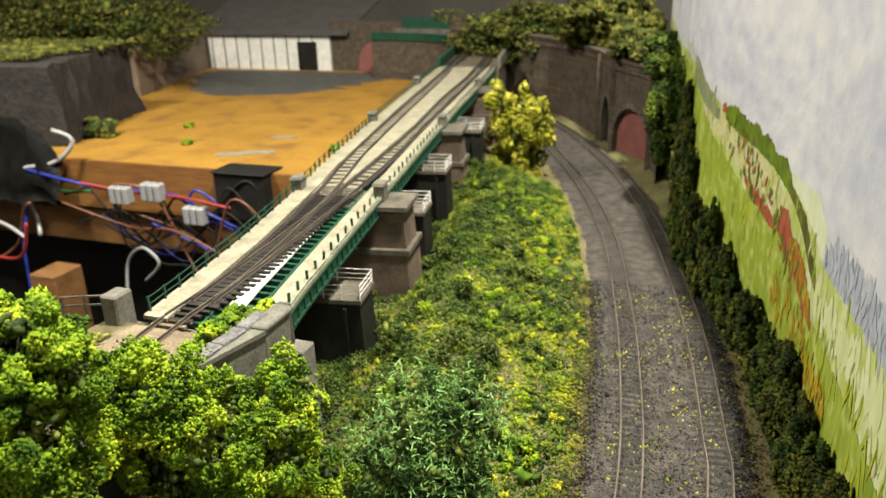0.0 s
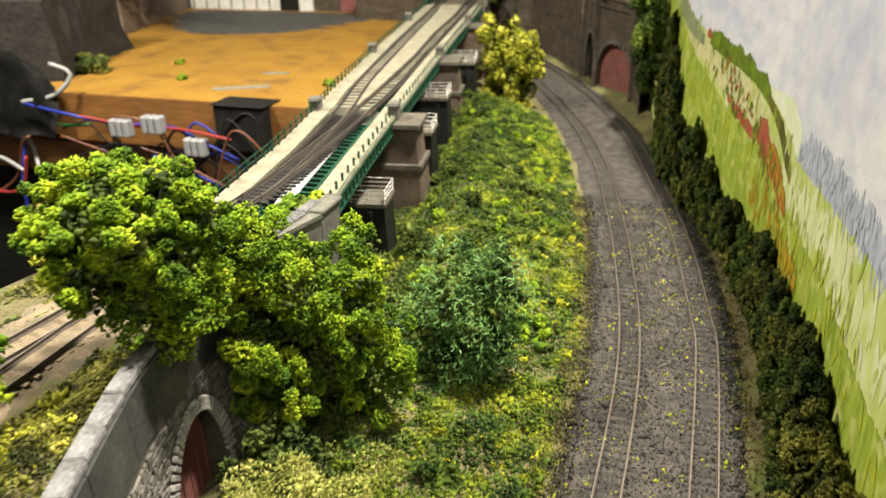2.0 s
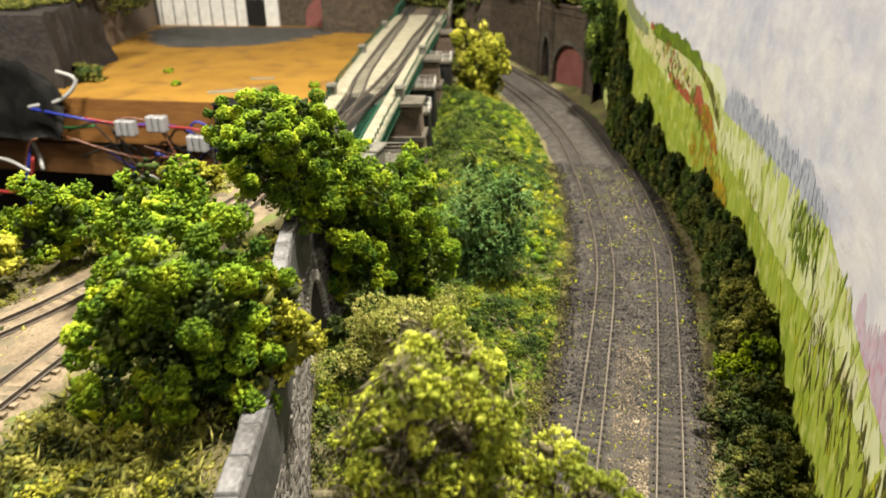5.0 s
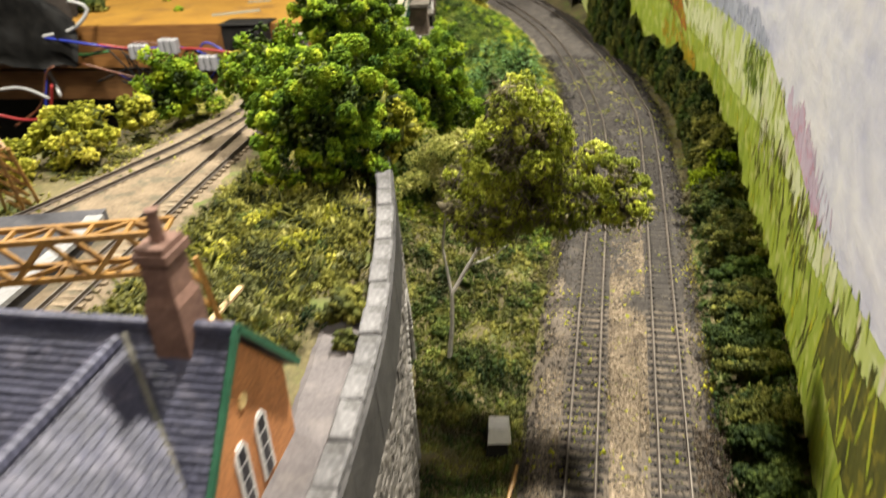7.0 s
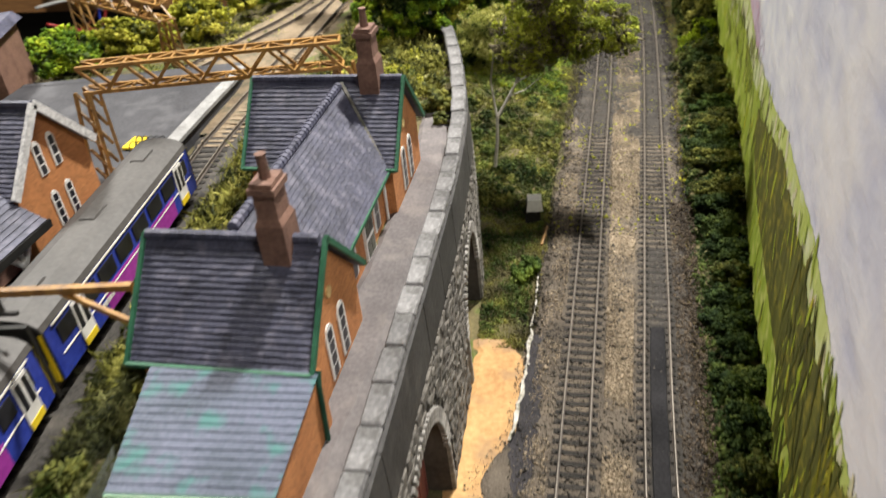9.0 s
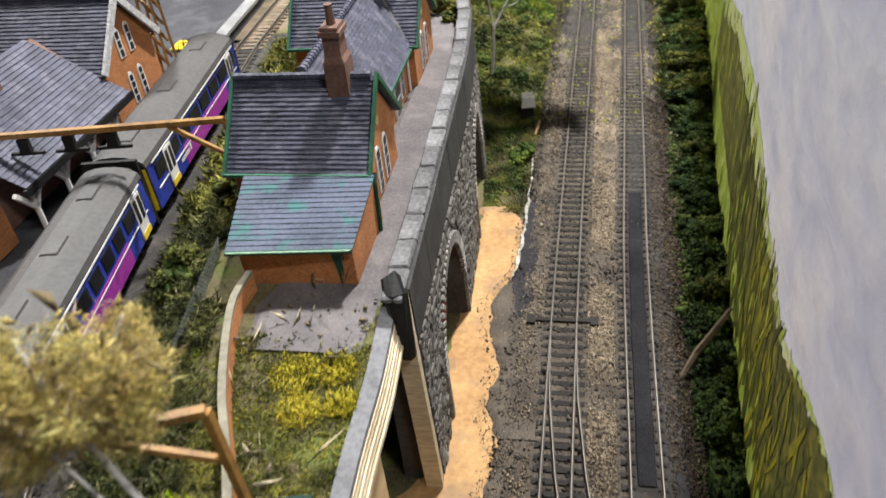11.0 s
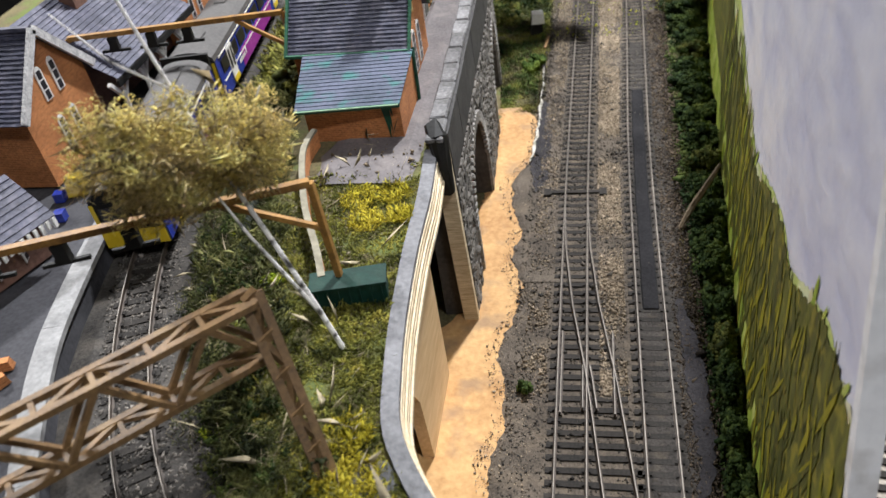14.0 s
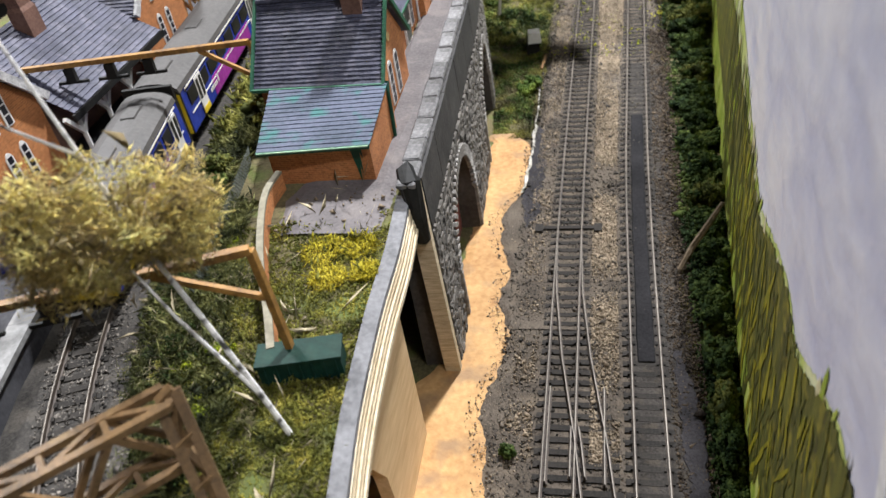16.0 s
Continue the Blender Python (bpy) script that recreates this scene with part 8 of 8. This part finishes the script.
box(bm, -690, 560, -900, -655, 600, -120, 1)
solid("baseboard_leg", bm, M_DARKTIMBER, "pine leg under the baseboard", "leg", base=(-672, 580, -900))
bm = bmesh.new()
box(bm, -456, 590, -45, -400, 622, 0.4, 1.0)
box(bm, -458, 588, 0.4, -398, 624, 1.6, 0.4)
solid("black_block", bm, M_BLACK, "matt black block taped over the board edge", "block", base=(-428, 606, -45))
# scraps and dark patches on the bare board
M_TARPATCH = surface("dark_grey_paint_patch", (0.03, 0.03, 0.03), (0.1, 0.095, 0.085), 3, 20, 0.8, 0.3)
ribbon("dark_paint_patch", [(985, -760, -700), (1010, -800, -620), (1060, -860, -560), (1120, -900, -540), (1180, -930, -500), (1240, -935, -480)], M_TARPATCH, "dark grey paint on the bare plywood", 0.6, 34, 4, lambda x, y: -0.4)
for x, y, w, l, a in ((-470, 668, 12, 60, 62), (-470, 745, 8, 30, 75), (-330, 760, 8, 60, 60)):
    sloped_box("paper_offcut", (x, y, -0.55), (w, l, 1.2), -a, M_CREAM, "pale card offcut lying on the plywood", "offcut")
for x, y in ((-560, 690), (-380, 700), (-620, 770)):
    bush((x, y, 2.4), (6, 5, 3), 260, F_BRIGHT, "green foam crumb on the plywood", 0.9, 4, False)

# far buildings
fw = thing("shed_building", (-806, 1262, 0), "long white panelled shed with grey roof", "shed")
bm = bmesh.new()
box(bm, -938, 1258, -0.5, -679, 1300, 62)
part("wall", bm, M_WHITE, fw)
for k in range(9):
    bm = bmesh.new()
    x = -930 + k * 27
    box(bm, x, 1256.6, 0, x + 1.8, 1258.2, 60)
    part("panel_joint", bm, M_CONC, fw)
bm = bmesh.new()
box(bm, -744, 1255.4, 0, -706, 1258.4, 50)
part("doorway", bm, M_BLACK, fw, "dark doorway")
bm = bmesh.new()
prism(bm, [(-960, 1250, 62), (-640, 1250, 62), (-620, 1400, 128), (-960, 1400, 128)], (0, 0, 0), (0, 0, 4))
part("roof", bm, M_ROOFGREY, fw, "grey pitched roof")
bw = thing("brown_wall", (-892, 1100, 0), "brown card wall with a small window", "wall")
bm = bmesh.new()
prism(bm, [(-849, 955, -0.5), (-940, 1250, -0.5), (-940, 1250, 84), (-849, 955, 70)], (0, 0, 0), (-8, -3, 0))
part("wall", bm, surface("brown_card", (0.12, 0.085, 0.06), (0.22, 0.165, 0.12), 3, 40, 0.85, 0.2), bw)
bm = bmesh.new()
prism(bm, [(-888, 1085, 45), (-896, 1112, 45), (-896, 1112, 62), (-888, 1085, 62)], (0, 0, 0), (2, 0.6, 0))
part("window", bm, M_CONC, bw, "small pale window")
av = thing("viaduct_wall", (-580, 1262, 0), "dark brown arched viaduct wall", "wall", kind="structure")
bm = bmesh.new()
box(bm, -678, 1262, -0.5, -300, 1290, 84)
part("wall_body", bm, M_FARSTONE, av)
for cx in (-587, -430):
    bm = bmesh.new()
    prism(bm, [(cx + 38 * math.cos(t), 1262, max(0, 12 + 40 * math.sin(t)) if 0 <= t <= math.pi else 0) for t in np.linspace(0, math.pi, 13)] + [(cx - 38, 1262, 0), (cx + 38, 1262, 0)], (0, -2, 0), (0, 0.5, 0))
    part("arch_panel", bm, M_DOORRED, av, "dull red arch infill")
bm = bmesh.new()
box(bm, -535, 1256, 62, -450, 1260, 92)
part("green_parapet", bm, M_GREEN, av, "dark green parapet panel")
# approach viaduct at the far end of the bridge
vd = thing("far_viaduct", (-318, 1000, 0), "brown stone viaduct carrying the line beyond the bridge", "viaduct", kind="structure")
way = spline([(-291, 877, 0), (-318, 1010, 0), (-338, 1080, 0), (-372, 1150, 0), (-440, 1200, 0), (-560, 1222, 0)], 10)
bm = bmesh.new()
sweep(bm, way, [(36, -0.5), (36, 62), (-36, 62), (-36, -0.5)])
part("wall_body", bm, M_FARSTONE, vd)
for o in (36, -36):
    bm = bmesh.new()
    sweep(bm, way, [(o - 2, 62), (o - 2, 74), (o + 2, 74), (o + 2, 62)])
    part("parapet", bm, M_CONC if o > 0 else M_GREEN, vd)
# dark rock and moss at the far corner
M_ROCK = surface("black_brown_rock", (0.006, 0.005, 0.005), (0.034, 0.027, 0.022), 6, 26, 0.85, 1.0)
for pts_, nm in ((((-700, 648), (-720, 700), (-750, 780), (-775, 855)), "dark rock face with moss on its top"),):
    rock = thing("rock_face", (-735, 750, 0), nm, "rock face")
    bm = bmesh.new()
    way = spline([(x, y, 0) for x, y in pts_], 12)
    rings = []
    for p, s in zip(way, sides(way)):
        rings.append([bm.verts.new(p + s * (o + 10 * noise.noise((p.y / 20, o / 9, z / 22))) + Vector((0, 0, z + 4 * noise.noise((p.y / 15, z / 9, 2))))) for o, z in ((14, -2), (8, 30), (6, 60), (0, 88), (-60, 90), (-200, 92), (-200, -2))])
    for p, q in zip(rings[:-1], rings[1:]):
        for k in range(7):
            bm.faces.new((p[k], p[(k + 1) % 7], q[(k + 1) % 7], q[k]))
    bm.faces.new(rings[0][::-1])
    bm.faces.new(rings[-1])
    part("rock", bm, M_ROCK, rock)
    pts = [(rng.uniform(-930, -745), rng.uniform(655, 850), 92 + rng.uniform(0, 4)) for _ in range(3500)]
    crumbs("moss", pts, 1.8, F_OLIVE, rock, fine=True, label="olive moss")
bush((-1010, 1000, 96), (220, 110, 66), 16000, F_OLIVE, "mossy hillside at the far corner", 2.0, 30)
bush((-222, 1010, 60), (40, 50, 50), 9000, F_DARK, "dark green thicket beside the viaduct", 1.2, 20)
bush((-250, 1010, 90), (90, 60, 40), 9000, F_OLIVE, "dark wooded bank behind the viaduct", 1.6, 20)
bush((-690, 700, 10), (20, 20, 14), 900, F_OLIVE, "dry moss at the foot of the rock", 1.5, 6)
sl = thing("black_cloth", (-790, 620, -40), "crumpled black cloth over the board corner", "cloth")
bm = bmesh.new()
grid = [[bm.verts.new((-812 + 13 * i + 5 * noise.noise((i / 2, j / 2, 7)), 592 + 12 * noise.noise((i / 2, j / 2, 1)) - 2 * j, (np.interp(i, [0, 7, 11, 13], [64, 52, 34, 10]) + 40) * (1 - j / 7) - 44 + 9 * noise.noise((i / 2, j / 2, 5)))) for i in range(14)] for j in range(8)]
for a, b in zip(grid[:-1], grid[1:]):
    for i in range(13):
        bm.faces.new((a[i], a[i + 1], b[i + 1], b[i]))
bmesh.ops.solidify(bm, geom=bm.faces[:], thickness=2)
part("cloth", bm, M_BLACK, sl, smooth=True)

# ---- wiring under the boards ----
def plain(name, c, rough=0.35):
    return surface(name, tuple(v * 0.8 for v in c), c, 3, 30, rough, 0.05)


# Wire colours lowered to stand for the dark under the boards.
W_BLUE, W_WHITE, W_RED, W_BROWN, W_GREEN = plain("blue_wire", (0.02, 0.035, 0.28)), plain("white_wire", (0.36, 0.36, 0.35)), plain("red_wire", (0.3, 0.03, 0.03)), plain("brown_wire", (0.16, 0.06, 0.03)), plain("green_wire", (0.02, 0.13, 0.04))


# White plastic greyed in its colour for the shade down there.
M_TERMINAL = plain("shaded_white_plastic", (0.3, 0.3, 0.31), 0.4)


def wire(pts, r, mat, label, y=590):
    pts = [(x, y + 6 * math.sin(i * 1.7), z) for i, (x, z) in enumerate(pts)]
    bm = bmesh.new()
    tube(bm, spline(pts, 6), r * 0.78, 8)
    return solid("cable", bm, mat, label, "cable", base=pts[0], smooth=True)


wire([(-646, 33), (-627, 22), (-648, 0), (-698, -11), (-708, -31), (-699, -69), (-690, -85)], 3.02, W_WHITE, "thick white cable looped over the board edge")
wire([(-760, -4), (-729, -7), (-682, -10), (-630, -16), (-580, -25), (-510, -25), (-465, -36), (-425, -52)], 2.16, W_BLUE, "blue wire slung along the baseboard", 585)
wire([(-615, -18), (-559, -26), (-489, -24), (-425, -30)], 2.02, W_RED, "red wire slung along the baseboard", 582)
wire([(-694, -11), (-703, -56), (-711, -96), (-712, -168)], 2.3, W_BLUE, "blue wire hanging below the board", 582)
wire([(-573, -138), (-570, -101), (-541, -79), (-519, -92), (-548, -118)], 2.16, plain("grey_wire", (0.3, 0.3, 0.3)), "grey wire loop hanging in the dark", 575)
wire([(-529, -54), (-497, -69), (-448, -80)], 1.87, W_BLUE, "blue wire end under the board", 580)
wire([(-640, -40), (-560, -62), (-500, -58), (-440, -78)], 1.44, W_BROWN, "brown wire under the board", 578)
wire([(-690, -20), (-650, -32), (-600, -26)], 2.16, W_GREEN, "green wire bundle under the board", 584)
wire([(-790, -100), (-740, -112), (-700, -100), (-680, -60)], 2.3, W_RED, "red wire looping beside the leg", 570)
wire([(-800, -78), (-740, -70), (-690, -84)], 2.59, W_WHITE, "white cable passing the leg", 572)
wire([(-760, -120), (-720, -95), (-690, -50), (-670, -40)], 1.87, W_BROWN, "brown wire among the cables", 575)
for x, z in ((-559, -26), (-519, -20), (-472, -40)):
    con = thing("terminal_block", (x, 578, z - 9), "white plastic terminal block on the wiring", "terminal block", "terminal blocks")
    for k in range(3):
        bm = bmesh.new()
        box(bm, x - 12 + k * 8, 572, z - 9, x - 5 + k * 8, 584, z + 9, 1.5)
        part("terminal", bm, M_TERMINAL, con)

wire_rng = random.Random(5)
for k in range(11):
    x0 = wire_rng.uniform(-820, -520)
    way = [(x0 + 45 * j + wire_rng.uniform(-18, 18), wire_rng.uniform(-95, -12) - 14 * math.sin(j)) for j in range(wire_rng.randint(4, 7))]
    col, mt = wire_rng.choice((("blue", W_BLUE), ("brown", W_BROWN), ("black", M_BLACK), ("brown", W_BROWN), ("black", M_BLACK), ("white", W_WHITE), ("brown", W_BROWN)))
    wire(way, wire_rng.uniform(1.1, 1.8), mt, "thin " + col + " wire tangled under the baseboard", 592 + wire_rng.uniform(-14, 10))

# things behind the backdrop board
for c, r, m, lab in (((75, -317, 4), (6, 6, 5), F_BRIGHT, "small green bush on the gravel behind the board"), ((78, -299, 4), (5, 5, 4), F_DARK, "dark green tuft behind the board"), ((82, -308, 5), (6, 5, 5), F_YELLOW, "lemon-green bush behind the board"), ((92, -330, 3), (7, 9, 3), F_OLIVE, "low moss behind the board"), ((90, -290, 3), (8, 6, 4), F_SCRUB, "dry scrub behind the board")):
    bush(c, r, 1500, m, lab, 0.4, 7)
bm = bmesh.new()
tube(bm, [(88, -281, -1), (87.5, -280, 18), (88.5, -279, 40)], [2.0, 1.5, 1.2], 8)
tube(bm, [(87.8, -280, 22), (94, -282, 34), (98, -284, 46)], [0.9, 0.7, 0.4], 6)
solid("bare_trunk", bm, M_SLEEPER, "dark bare tree trunk behind the board", "tree trunk", base=(88, -281, -1))
pole = thing("white_peg", (50, -352, 0), "white peg with rounded head behind the board", "peg")
bm = bmesh.new()
tube(bm, [(50, -352, -0.5), (50, -352, 20), (49.4, -352.5, 38)], [1.3, 1.2, 1.0], 10)
part("shaft", bm, M_WHITE, pole, smooth=True)
bm = bmesh.new()
bmesh.ops.create_uvsphere(bm, u_segments=12, v_segments=8, radius=2.6)
bmesh.ops.translate(bm, verts=bm.verts, vec=(49.3, -352.6, 39.5))
part("head", bm, M_WHITE, pole, smooth=True)

# ---- the room ----
M_ROOM = surface("room_wall_paint", (0.13, 0.12, 0.105), (0.2, 0.185, 0.165), 8, 200, 0.8, 0.1)
M_CEIL = surface("white_ceiling", (0.74, 0.73, 0.7), (0.82, 0.81, 0.79), 8, 200, 0.85, 0.1)
M_CARPET = surface("dark_carpet", (0.05, 0.045, 0.04), (0.12, 0.105, 0.09), 5, 80, 0.95, 0.6)
for nm, c in (("wall_north", (-2600, 2200, -900, 1800, 2260, 1400)), ("wall_south", (-2600, -2260, -900, 1800, -2200, 1400)), ("wall_east", (1800, -2200, -900, 1860, 2200, 1400)), ("wall_west", (-2660, -2200, -900, -2600, 2200, 1400))):
    bm = bmesh.new()
    box(bm, *c)
    solid(nm, bm, M_ROOM, "plain painted room wall", kind="structure")
bm = bmesh.new()
box(bm, -2660, -2260, 1400, 1860, 2260, 1440)
solid("ceiling", bm, M_CEIL, "plain white room ceiling", kind="structure")
bm = bmesh.new()
box(bm, -2660, -2260, -940, 1860, 2260, -900)
solid("floor", bm, M_CARPET, "dark carpeted room floor", kind="structure")

# stones of the retaining wall, last
rubble(wall_thing)
